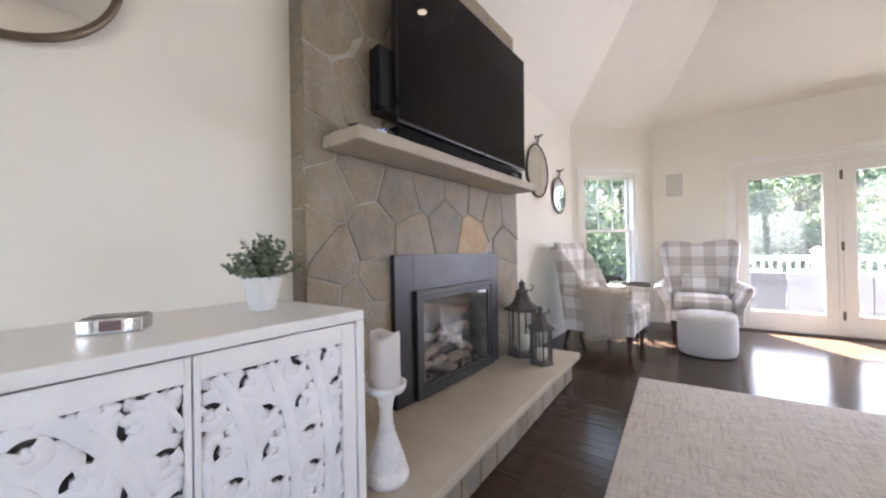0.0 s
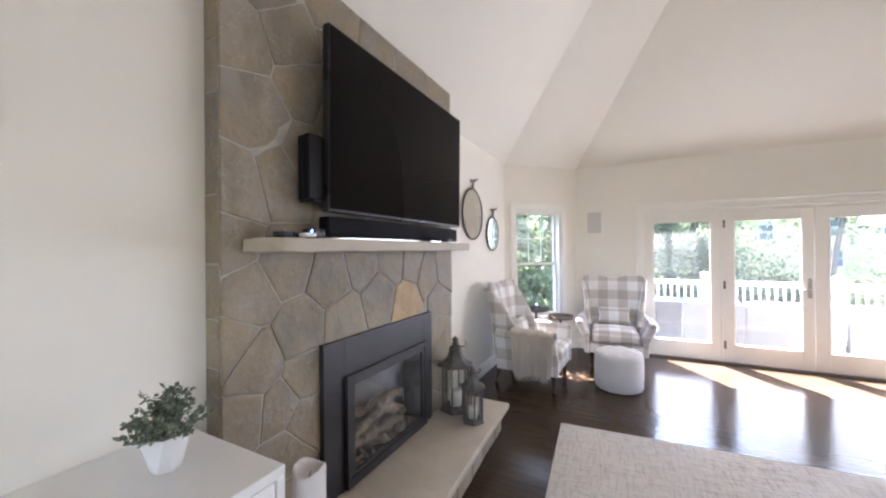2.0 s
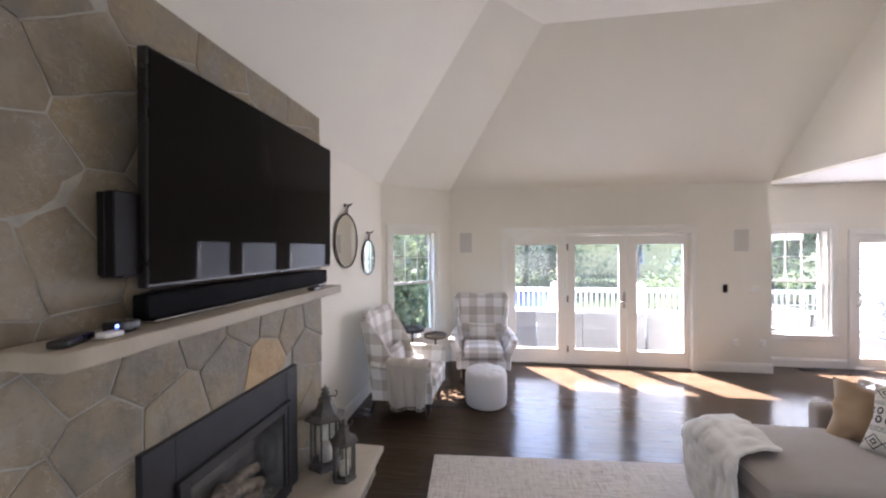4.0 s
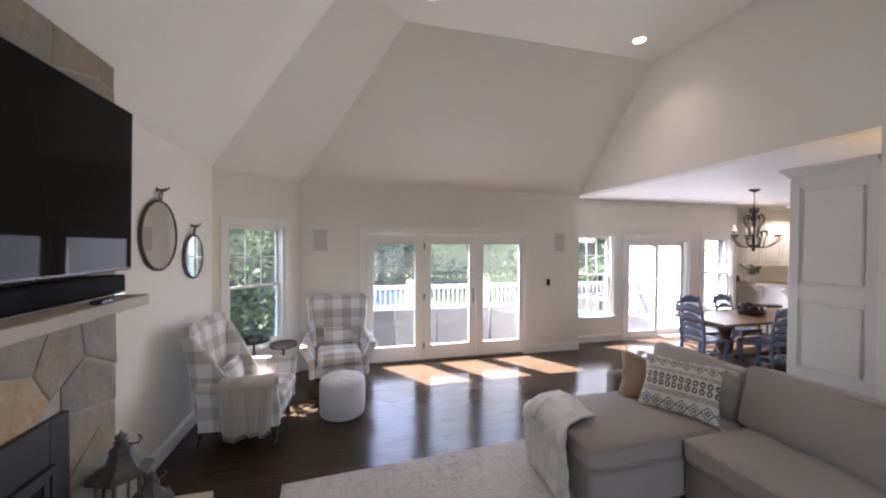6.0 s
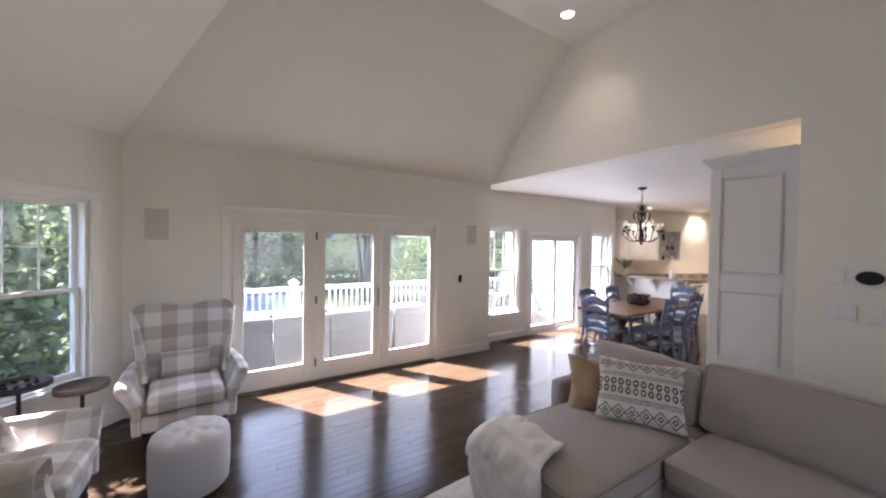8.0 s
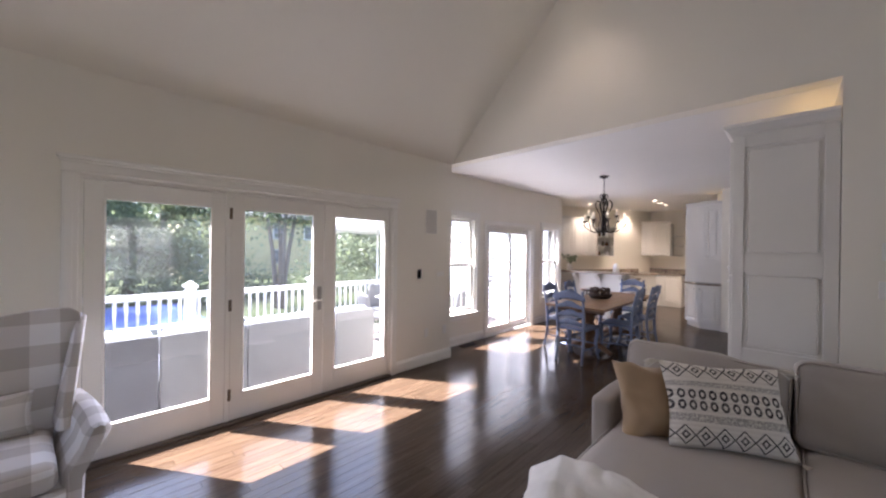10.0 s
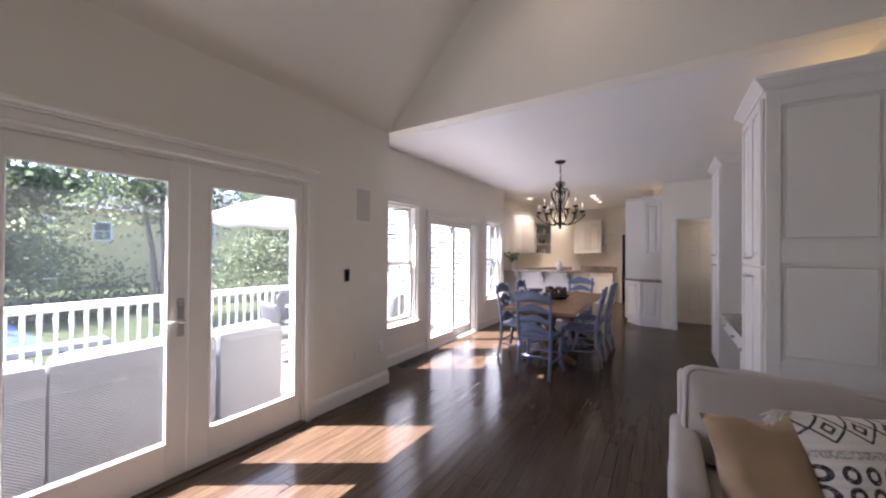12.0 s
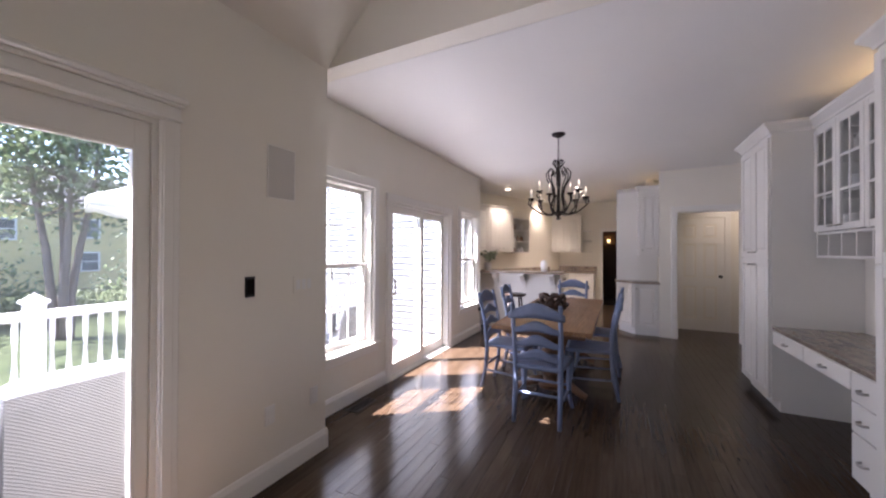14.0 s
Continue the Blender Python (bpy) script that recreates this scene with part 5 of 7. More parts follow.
def soft_part(name, x0, x1, y0, y1, z0, z1, r, n=12, amp=0.006, seed=0, crown=0.0, tilt=None, mat=SOFA, parent=None):
    bm = B()
    superbox(bm, x1 - x0, y1 - y0, z1 - z0, r, n, amp, 5, seed)
    if crown:
        hx, hy, hz = (x1 - x0) / 2, (y1 - y0) / 2, (z1 - z0) / 2
        for q in bm.verts:
            if q.co.z > 0:
                q.co.z += crown * (1 - (q.co.x / hx) ** 2) * (1 - (q.co.y / hy) ** 2)
    ob = part(name, bm, mat, parent or sofa)
    ob.matrix_basis = pose((x0 + x1) / 2, (y0 + y1) / 2, (z0 + z1) / 2) @ (tilt or Matrix())
    return ob


def piping(ob, sx, sy, z, r=0.05):
    """A welt round a cushion at height z in its own frame."""
    bm = B()
    pts = []
    hx, hy = sx / 2 - r, sy / 2 - r
    for cx, cy, a0 in ((hx, hy, 0), (-hx, hy, 90), (-hx, -hy, 180), (hx, -hy, 270)):
        for k in range(5):
            a = radians(a0 + k * 22.5)
            pts.append((cx + r * math.cos(a), cy + r * math.sin(a), z))
    tube(bm, pts, 0.005, 6, True)
    part("piping", bm, SOFA, ob)


soft_part("chaise_base", 2.30, 4.03, 3.215, 4.14, 0.05, 0.335, 0.025, 10, 0.003, 1)
q = soft_part("chaise_cushion", 2.27, 3.78, 3.205, 4.018, 0.338, 0.505, 0.05, 16, 0.007, 2, 0.018)
piping(q, 1.51, 0.825, 0.062)
piping(q, 1.51, 0.825, -0.062)
soft_part("seat_base", 3.05, 4.03, 0.75, 3.205, 0.05, 0.335, 0.025, 10, 0.003, 3)
for i, (y0, y1) in enumerate(((2.36, 3.198), (1.52, 2.355), (0.905, 1.515))):
    q = soft_part("seat_cushion", 3.01, 3.80, y0, y1, 0.338, 0.515, 0.055, 14, 0.007, 5 + i, 0.02)
    piping(q, 0.79, y1 - y0, 0.066)
    piping(q, 0.79, y1 - y0, -0.066)
soft_part("back_frame", 3.80, 4.05, 0.75, 4.095, 0.335, 0.82, 0.035, 12, 0.003, 8)
soft_part("armrest", 3.13, 3.79, 4.02, 4.135, 0.335, 0.655, 0.035, 12, 0.005, 9)
soft_part("armrest", 3.13, 3.79, 0.75, 0.90, 0.335, 0.655, 0.035, 12, 0.005, 10)
for i, (y0, y1) in enumerate(((3.24, 4.085), (2.38, 3.235), (1.52, 2.37), (0.91, 1.51))):
    w, h, t = y1 - y0, 0.47 if i else 0.42, 0.19
    bm = B()
    superbox(bm, w, t, h, 0.055, 18, 0.012, 5, 20 + i * 3.1)
    for q in bm.verts:
        u, v = 2 * q.co.x / w, 2 * q.co.z / h
        bulge = max(0.0, 1 - u * u) * max(0.0, 1 - v * v)
        q.co.y += math.copysign(0.045 * bulge, q.co.y) * (abs(q.co.y) > t * 0.3)
        q.co.z -= 0.018 * u * u * max(0.0, v)
        q.co += noise.noise_vector(Vector((q.co.x * 3, q.co.z * 9 + q.co.x * 5, i * 4.0))) * 0.012
    ob = part("back_cushion", bm, SOFA, sofa)
    ob.matrix_basis = pose(3.70, (y0 + y1) / 2, 0.735 if i else 0.705, 0, 0, -90) @ pose(0, 0, 0, -12, 2 if i == 0 else 0)
    # welts along the edges of the two faces
    for sy in (-1, 1):
        bm = B()
        pts = []
        hx, hz, cr = w / 2 - 0.012, h / 2 - 0.012, 0.05
        for cx, cz, a0 in ((hx - cr, hz - cr, 0), (-hx + cr, hz - cr, 90), (-hx + cr, -hz + cr, 180), (hx - cr, -hz + cr, 270)):
            for e in range(8):
                an = radians(a0 + e * 90 / 7)
                px, pz = cx + cr * math.cos(an), cz + cr * math.sin(an)
                p = Vector((px, sy * (t / 2 - 0.012), pz))
                p.z -= 0.018 * (2 * px / w) ** 2 * max(0.0, 2 * pz / h)
                pts.append(p)
        tube(bm, pts, 0.006, 6, True)
        part("piping", bm, SOFA, ob)
for x in (2.36, 3.97):
    for y in (0.82, 3.28, 4.09):
        if x < 3 and y < 1:
            x = 3.12
        bm = B()
        box(bm, x - 0.03, x + 0.03, y - 0.03, y + 0.03, 0.0 if x > 3.4 else 0.0005, 0.055, 0.003)
        part("foot", bm, LEG_DARK, sofa, soft=False)


# pillows on the sofa
def tribal_mat():
    k = Nodes("woven_black_and_ivory_pattern")
    p = k.n("SeparateXYZ", Vector=k.co.outputs["Object"]).outputs
    v = k.math("ADD", k.math("MULTIPLY", p[2], 1 / 0.46), 0.5)
    u = p[0]

    def band(a, b):
        return k.math("MULTIPLY", k.math("GREATER_THAN", v, a), k.math("LESS_THAN", v, b))

    def tri(x, period):
        return k.math("ABSOLUTE", k.math("SUBTRACT", k.math("FRACT", k.math("ADD", k.math("DIVIDE", x, period), 20.0)), 0.5))

    def diamonds(c, half, period):
        a = k.math("ADD", k.math("MULTIPLY", k.math("ABSOLUTE", k.math("SUBTRACT", v, c)), 0.5 / half), tri(u, period))
        ring = k.math("MULTIPLY", k.math("GREATER_THAN", a, 0.12), k.math("LESS_THAN", a, 0.24))
        outer = k.math("MULTIPLY", k.math("GREATER_THAN", a, 0.44), k.math("LESS_THAN", a, 0.54))
        return k.math("MAXIMUM", ring, outer)

    d1 = k.math("MULTIPLY", band(0.06, 0.26), diamonds(0.16, 0.10, 0.085))
    d2 = k.math("MULTIPLY", band(0.78, 0.96), diamonds(0.87, 0.09, 0.085))
    # two rows of small rings joined by bars
    def rings(c):
        q = k.math("ADD", k.math("POWER", k.math("MULTIPLY", tri(u, 0.047), 2.3), 2.0), k.math("POWER", k.math("MULTIPLY", k.math("SUBTRACT", v, c), 16.0), 2.0))
        return k.math("MULTIPLY", k.math("GREATER_THAN", q, 0.16), k.math("LESS_THAN", q, 0.72))
    rr = k.math("MAXIMUM", rings(0.475), rings(0.595))
    grey = k.math("MULTIPLY", k.math("MAXIMUM", band(0.30, 0.385), band(0.685, 0.735)), k.ramp(k.noise(120, 2), 0.35, 0.6))
    dark = k.math("MAXIMUM", k.math("MAXIMUM", d1, d2), rr)
    c = k.mix(k.math("MULTIPLY", grey, 0.75), (0.68, 0.645, 0.59), (0.20, 0.195, 0.20))
    w = k.noise(260, 2)
    c = k.mix(k.math("MULTIPLY", dark, k.ramp(w, 0.25, 0.45)), c, (0.040, 0.038, 0.045))
    k.bump(k.math("ADD", w, k.math("MULTIPLY", k.math("SINE", k.math("MULTIPLY", v, 120.0)), 0.4)), 0.8, 0.003)
    return k.done(c, 0.95, 0, 0.1)


pw = thing("patterned_pillow", pose(3.335, 3.505, 0.715, 0, 0, -62) @ pose(0, 0, 0, -27), "ivory and black woven patterned pillow with corner tassels", "pillow")
bm = B()
pillow_mesh(bm, 0.57, 0.45, 0.17, 24, 7, 0.014, pinch=0.09)
part("cover", bm, tribal_mat(), pw)
rnd = random.Random(2)
for sx in (-1, 1):
    for sz in (-1, 1):
        bm = B()
        o = Vector((sx * 0.285, 0, sz * 0.22))
        for i in range(26):
            d = Vector((sx * 0.05 + rnd.uniform(-0.02, 0.02), rnd.uniform(-0.02, 0.02), -0.03 + sz * 0.01 + rnd.uniform(-0.02, 0.02)))
            tube(bm, [o, o + d * 0.6 + Vector((0, 0, 0.004)), o + d * 1.15], 0.003, 4)
        part("tassel", bm, FRINGE, pw, "ivory yarn tassel")
bm = B()
pillow_mesh(bm, 0.45, 0.45, 0.20, 24, 12, 0.03, pinch=0.15)
o = tagged(part("throw_pillow", bm, TAN), "tan linen throw pillow leaning in the sofa corner", "pillow")
o.matrix_basis = pose(3.295, 3.81, 0.665, 0, 0, -54) @ pose(0, 0, 0, -25)


def fur_fn(u, v):
    # u from the seat forward over the edge and down, v across the chaise
    w = noise.noise_vector(Vector((u * 5, v * 5, 1.3)))
    w2 = noise.noise_vector(Vector((u * 13, v * 13, 4.1)))
    y = 3.53 + 0.64 * v - 0.30 * u + 0.03 * w.x
    s = u * 0.98
    top = 0.53
    if s < 0.24:
        x, z = 2.54 - s + 0.05 * math.sin(v * 3.1), top + 0.018 * math.sin(s * 5)
    elif s < 0.40:
        a = (s - 0.24) / 0.16 * math.pi / 2
        x, z = 2.29 - 0.075 * math.sin(a) + 0.05 * math.sin(v * 3.1) * (1 - a / 1.6), top - 0.075 * (1 - math.cos(a))
    else:
        x, z = 2.215 - 0.05 * (s - 0.40), top - 0.075 - (s - 0.40) * 0.78
    if v > 0.80 and s < 0.42:
        z -= 0.9 * (v - 0.80) * 0.6
    k = 0.04 * w.y + 0.010 * w2.y
    return Vector((x - abs(k) * (s > 0.2), y, max(0.05, z + max(0, 0.04 * w.z + 0.010 * w2.z) + (0.01 if s < 0.32 else 0))))


bm = B()
cloth(bm, fur_fn, 60, 50)
tagged(thick(part("fur_throw", bm, FUR), 0.018), "ivory faux fur throw draped over the chaise end", "throw blanket")


# ---- wall fittings ----
def plate(m, w, h, label, name, cat, mat=PLASTIC_W, knobs=(), d=0.008, bev=0.003):
    """A flat fitting on a wall; local -y is its front."""
    t = thing(name, m, label, cat)
    bm = B()
    box(bm, -w / 2, w / 2, -d, 0.0, -h / 2, h / 2, bev)
    part("plate", bm, mat, t, soft=False)
    for x, z, kw, kh, mt in knobs:
        bm = B()
        box(bm, x - kw / 2, x + kw / 2, -d - 0.004, -d, z - kh / 2, z + kh / 2, 0.0015)
        part("rocker", bm, mt, t, soft=False)
    return t


EASTW = lambda y, z: pose(4.664, y, z, 0, 0, -90)
for x in (0.29, 4.275):
    t = thing("wall_speaker", DOORW @ pose(x, -0.0, 1.91), "square grey in-wall speaker grille", "speaker", "in-wall speakers")
    bm = B()
    frame_bars(bm, -0.105, 0.105, -0.165, 0.165, -0.006, 0.0, 0.008, 0.008, 0.008, 0.008, 0.001)
    part("frame", bm, TRIM, t, soft=False)
    bm = B()
    box(bm, -0.098, 0.098, -0.005, -0.001, -0.158, 0.158)
    part("grille", bm, GREY_GRILLE, t, soft=False)
t = plate(pose(4.06, 6.746, 1.213), 0.058, 0.118, "small black control panel on the wall", "control_panel", "switch", PLASTIC_B, ((0, 0.0, 0.045, 0.09, screen_mat()),), 0.014)
plate(pose(4.45, 6.746, 1.20), 0.165, 0.115, "white triple light switch plate", "switch_plate", "switch", WALL, ((-0.046, 0, 0.032, 0.066, PLASTIC_W), (0, 0, 0.032, 0.066, PLASTIC_W), (0.046, 0, 0.032, 0.066, PLASTIC_W)))
plate(pose(4.20, 6.746, 0.42), 0.07, 0.115, "white duplex wall outlet plate", "outlet", "outlet", PLASTIC_W, ((0, 0.025, 0.033, 0.028, PLASTIC_W), (0, -0.025, 0.033, 0.028, PLASTIC_W)))
plate(pose(4.55, 6.746, 0.42), 0.07, 0.115, "white duplex wall outlet plate", "outlet", "outlet", PLASTIC_W, ((0, 0.025, 0.033, 0.028, PLASTIC_W), (0, -0.025, 0.033, 0.028, PLASTIC_W)))
plate(EASTW(2.78, 1.562), 0.075, 0.118, "white light switch plate", "switch_plate", "switch", PLASTIC_W, ((0, 0, 0.033, 0.066, WHITE),))
plate(EASTW(2.755, 1.304), 0.15, 0.118, "white double light switch plate", "switch_plate", "switch", PLASTIC_W, ((-0.034, 0, 0.033, 0.066, WHITE), (0.034, 0, 0.033, 0.066, WHITE)))
plate(EASTW(2.585, 1.30), 0.09, 0.118, "white duplex wall outlet plate", "outlet", "outlet", PLASTIC_W, ((0, 0.02, 0.05, 0.045, WHITE),))
th = thing("thermostat", EASTW(2.62, 1.562), "black oval thermostat on a white wall plate", "thermostat")
bm = B()
superbox(bm, 0.16, 0.012, 0.13, 0.006, 6, m=pose(0, -0.006, 0))
part("backplate", bm, PLASTIC_W, th)
bm = B()
lathe(bm, [(0.058, 0), (0.060, 0.008), (0.056, 0.016), (0.05, 0.018)], 40, pose(0, -0.012, 0, 90))
for q in bm.verts:
    q.co.x *= 1.15
    q.co.z *= 0.82
part("dial", bm, PLASTIC_B, th, "glossy black dial")
plate(DINW @ pose(8.78, -0.001, 0.42), 0.07, 0.115, "dark outlet with a plug on the wall", "outlet", "outlet", BLACK, ((0, 0.0, 0.04, 0.05, BLACK),), 0.03)


# ---- ceiling lights ----
def downlight(x, y, z, r=0.075, lamp=0.0):
    t = thing("ceiling_light", pose(x, y, z), "round white recessed ceiling light, switched on", "ceiling light", "recessed ceiling lights")
    bm = B()
    lathe(bm, [(r, -0.0005), (r, -0.006), (r * 0.8, -0.008), (r * 0.78, -0.001)], 28)
    part("trim_ring", bm, TRIM, t)
    bm = B()
    lathe(bm, [(r * 0.77, -0.0035), (r * 0.3, -0.0045)], 24)
    part("lens", bm, LAMP_GLOW, t, "glowing lens")
    if lamp:
        lt = new("downlight_lamp", bpy.data.lights.new("downlight_lamp", "SPOT"))
        lt.data.energy, lt.data.spot_size, lt.data.spot_blend, lt.data.shadow_soft_size, lt.data.color = lamp, radians(110), 0.8, 0.06, (1.0, 0.84, 0.62)
        lt.matrix_basis = pose(x, y, z - 0.02)


for x, y in ((1.49, 4.69), (4.09, 4.80), (1.49, 1.2), (4.09, 1.2)):
    downlight(x, y, TOP, 0.085, 2.0 if y > 3 else 0.0)
for x, y in ((10.12, 6.95), (10.56, 5.59), (11.1, 5.6), (11.65, 5.6), (12.1, 6.6)):
    downlight(x, y, DCEIL + FALL * (7.1 - y), 0.07, 8.5)
# Unseen hall light, added to brighten the hall door.
downlight(10.2, 3.1, DCEIL + FALL * 4.0, 0.07, 3.5)
# floor register by the dining wall
t = thing("floor_vent", pose(5.35, 6.96, 0.0008), "dark metal floor register in the planks", "vent")
bm = B()
for i in range(14):
    box(bm, -0.14 + i * 0.02, -0.128 + i * 0.02, -0.045, 0.045, 0, 0.005)
part("slats", bm, BLACK, t, soft=False)
bm = B()
for b in ((-0.155, 0.155, -0.06, -0.045), (-0.155, 0.155, 0.045, 0.06), (-0.155, -0.14, -0.045, 0.045), (0.14, 0.155, -0.045, 0.045)):
    box(bm, b[0], b[1], b[2], b[3], 0, 0.006)
part("frame", bm, BLACK, t, soft=False)


# ---- dining table, chairs, chandelier ----
tab = thing("dining_table", pose(7.0, 5.45, 0), "long pine plank dining table on turned brown pedestals", "dining table")
for i in range(6):
    y0 = -0.425 + i * 0.1417
    bm = B()
    box(bm, -1.18, 1.18, y0 + 0.0008, y0 + 0.1409, 0.722, 0.76, 0.002)
    part("tabletop_plank", bm, TABLE_WOOD, tab, soft=False)
bm = B()
for x in (-1.0, 1.0):
    box(bm, x - 0.03, x + 0.03, -0.36, 0.36, 0.66, 0.722, 0.004)
box(bm, -1.0, 1.0, -0.03, 0.03, 0.65, 0.72, 0.004)
part("apron", bm, PEDESTAL, tab, soft=False)
for x in (-0.62, 0.62):
    bm = B()
    lathe(bm, [(0.10, 0.08), (0.12, 0.12), (0.07, 0.16), (0.06, 0.20), (0.10, 0.27), (0.115, 0.34), (0.10, 0.42), (0.06, 0.47), (0.08, 0.50), (0.085, 0.56), (0.12, 0.60), (0.13, 0.66)], 24, Matrix.Translation((x, 0, 0)))
    part("pedestal", bm, PEDESTAL, tab)
    for s in (-1, 1):
        bm = B()
        tube(bm, [(x, s * 0.05, 0.14), (x, s * 0.18, 0.12), (x, s * 0.30, 0.05), (x, s * 0.34, 0.03)], [0.05, 0.045, 0.035, 0.03], 8)
        part("foot", bm, PEDESTAL, tab)
bm = B()
box(bm, -0.55, 0.55, -0.03, 0.03, 0.10, 0.16, 0.01)
part("stretcher", bm, PEDESTAL, tab, soft=False)


def ladderback(m):
    c = thing("dining_chair", m, "blue-grey painted ladder-back dining chair with a saddle seat", "chair", "chairs round the dining table")
    bm = B()
    n = 16
    cloth(bm, lambda u, v: Vector(((v - 0.5) * (0.47 - 0.08 * u), -0.22 + 0.44 * u, 0.455 - 0.012 * math.sin(math.pi * v) * math.sin(math.pi * min(1, u * 1.2)))), 12, n)
    thick(part("seat", bm, BLUE, c), 0.032)
    for s in (-1, 1):
        bm = B()
        tube(bm, [(s * 0.185, 0.265, 0.0), (s * 0.185, 0.215, 0.22), (s * 0.185, 0.20, 0.45), (s * 0.19, 0.225, 0.70), (s * 0.195, 0.29, 0.99)], [0.017, 0.021, 0.023, 0.020, 0.017], 8)
        part("back_post", bm, BLUE, c)
        bm = B()
        tube(bm, [(s * 0.225, -0.235, 0.0), (s * 0.205, -0.195, 0.12), (s * 0.20, -0.185, 0.25), (s * 0.215, -0.205, 0.37), (s * 0.205, -0.19, 0.445)], [0.017, 0.018, 0.024, 0.030, 0.026], 8)
        part("front_leg", bm, BLUE, c)
        bm = B()
        tube(bm, [(s * 0.20, -0.19, 0.17), (s * 0.186, 0.225, 0.19)], 0.011, 8)
        part("stretcher", bm, BLUE, c)
    for y, z in ((-0.185, 0.22), (0.21, 0.24)):
        bm = B()
        tube(bm, [(-0.195, y, z), (0, y, z), (0.195, y, z)], [0.010, 0.013, 0.010], 8)
        part("stretcher", bm, BLUE, c)
    for i, (z, h, w) in enumerate(((0.55, 0.065, 0.37), (0.67, 0.065, 0.375), (0.79, 0.065, 0.38), (0.925, 0.10, 0.46))):
        bm = B()

        def slat(u, v):
            x = (u - 0.5) * w
            y = 0.20 + 0.09 * max(0, (z - 0.45) / 0.54) ** 1.5 + 0.022 * (1 - (2 * u - 1) ** 2) * (0.6 if i < 3 else 1)
            arch = 0.022 * math.cos(math.pi * (u - 0.5) * 2) * v + 0.010 * math.cos(math.pi * (u - 0.5) * 2)
            if i == 3:
                arch -= 0.03 * abs(2 * u - 1) ** 6 * v
            return Vector((x, y, z - h / 2 + h * v + arch))
        cloth(bm, slat, 14, 3)
        thick(part("slat", bm, BLUE, c), 0.016)
    return c


ch0 = ladderback(pose(5.93, 5.44, 0, 0, 0, 90))
for x, y, r in ((6.67, 5.10, 182), (7.45, 5.08, 178), (6.45, 5.86, -3), (7.22, 5.86, 2), (8.22, 5.46, -90)):
    copy_thing(ch0, pose(x, y, 0, 0, 0, r))

# rustic basket on the table
bk = thing("driftwood_bowl", pose(7.02, 5.53, 0.7605), "dark twisted driftwood bowl on the dining table", "bowl")
bm = B()
lathe(bm, [(0.10, 0.0), (0.15, 0.01), (0.185, 0.05), (0.19, 0.07), (0.175, 0.068), (0.14, 0.03), (0.02, 0.022)], 24)
for q in bm.verts:
    q.co += noise.noise_vector(q.co * 12) * 0.012
    q.co.z = max(q.co.z, 0.0)
part("bowl", bm, DRIFT, bk)
rnd = random.Random(9)
for i in range(7):
    a = i * 0.9
    p = [Vector((0.17 * math.cos(a + t * 0.35), 0.17 * math.sin(a + t * 0.35) * 0.8, 0.05 + 0.11 * math.sin(t * 0.63) + rnd.uniform(-0.012, 0.012))) for t in range(6)]
    bm = B()
    tube(bm, p, [0.012, 0.019, 0.022, 0.018, 0.016, 0.010], 7)
    part("branch", bm, DRIFT, bk)

# chandelier
cl = thing("chandelier", pose(6.93, 5.45, DCEIL + FALL * 1.65), "black wrought iron scroll chandelier with candle lights", "chandelier")
bm = B()
lathe(bm, [(0.075, -0.0005), (0.075, -0.012), (0.05, -0.03), (0.015, -0.045)], 20)
part("canopy", bm, IRON, cl)
bm = B()
for i in range(12):
    z = -0.045 - i * 0.022
    pts = [(0.009 * math.cos(t) * (i % 2), 0.009 * math.cos(t) * (1 - i % 2), z - 0.013 + 0.016 * math.sin(t)) for t in [k * math.pi / 4 for k in range(8)]]
    tube(bm, pts, 0.0026, 5, True)
part("chain", bm, IRON, cl)
bm = B()
lathe(bm, [(0.012, -0.98), (0.03, -0.965), (0.012, -0.945), (0.045, -0.92), (0.06, -0.90), (0.02, -0.88), (0.014, -0.60), (0.03, -0.58), (0.014, -0.56), (0.012, -0.36), (0.025, -0.34), (0.010, -0.31)], 16)
part("stem", bm, IRON, cl)
for i in range(8):
    a = i * math.pi / 4
    ca, sa = math.cos(a), math.sin(a)
    bm = B()
    prof = [(0.05, -0.92), (0.09, -0.84), (0.055, -0.72), (0.07, -0.62), (0.125, -0.52), (0.135, -0.45), (0.10, -0.40), (0.055, -0.43), (0.07, -0.48)]
    tube(bm, [(r * ca, r * sa, z) for r, z in prof], 0.0065, 6)
    part("cage_scroll", bm, IRON, cl)
    bm = B()
    prof = [(0.02, -0.40), (0.05, -0.355), (0.065, -0.33), (0.05, -0.30), (0.015, -0.315)]
    tube(bm, [(r * ca, r * sa, z) for r, z in prof], 0.0055, 6)
    part("top_scroll", bm, IRON, cl)
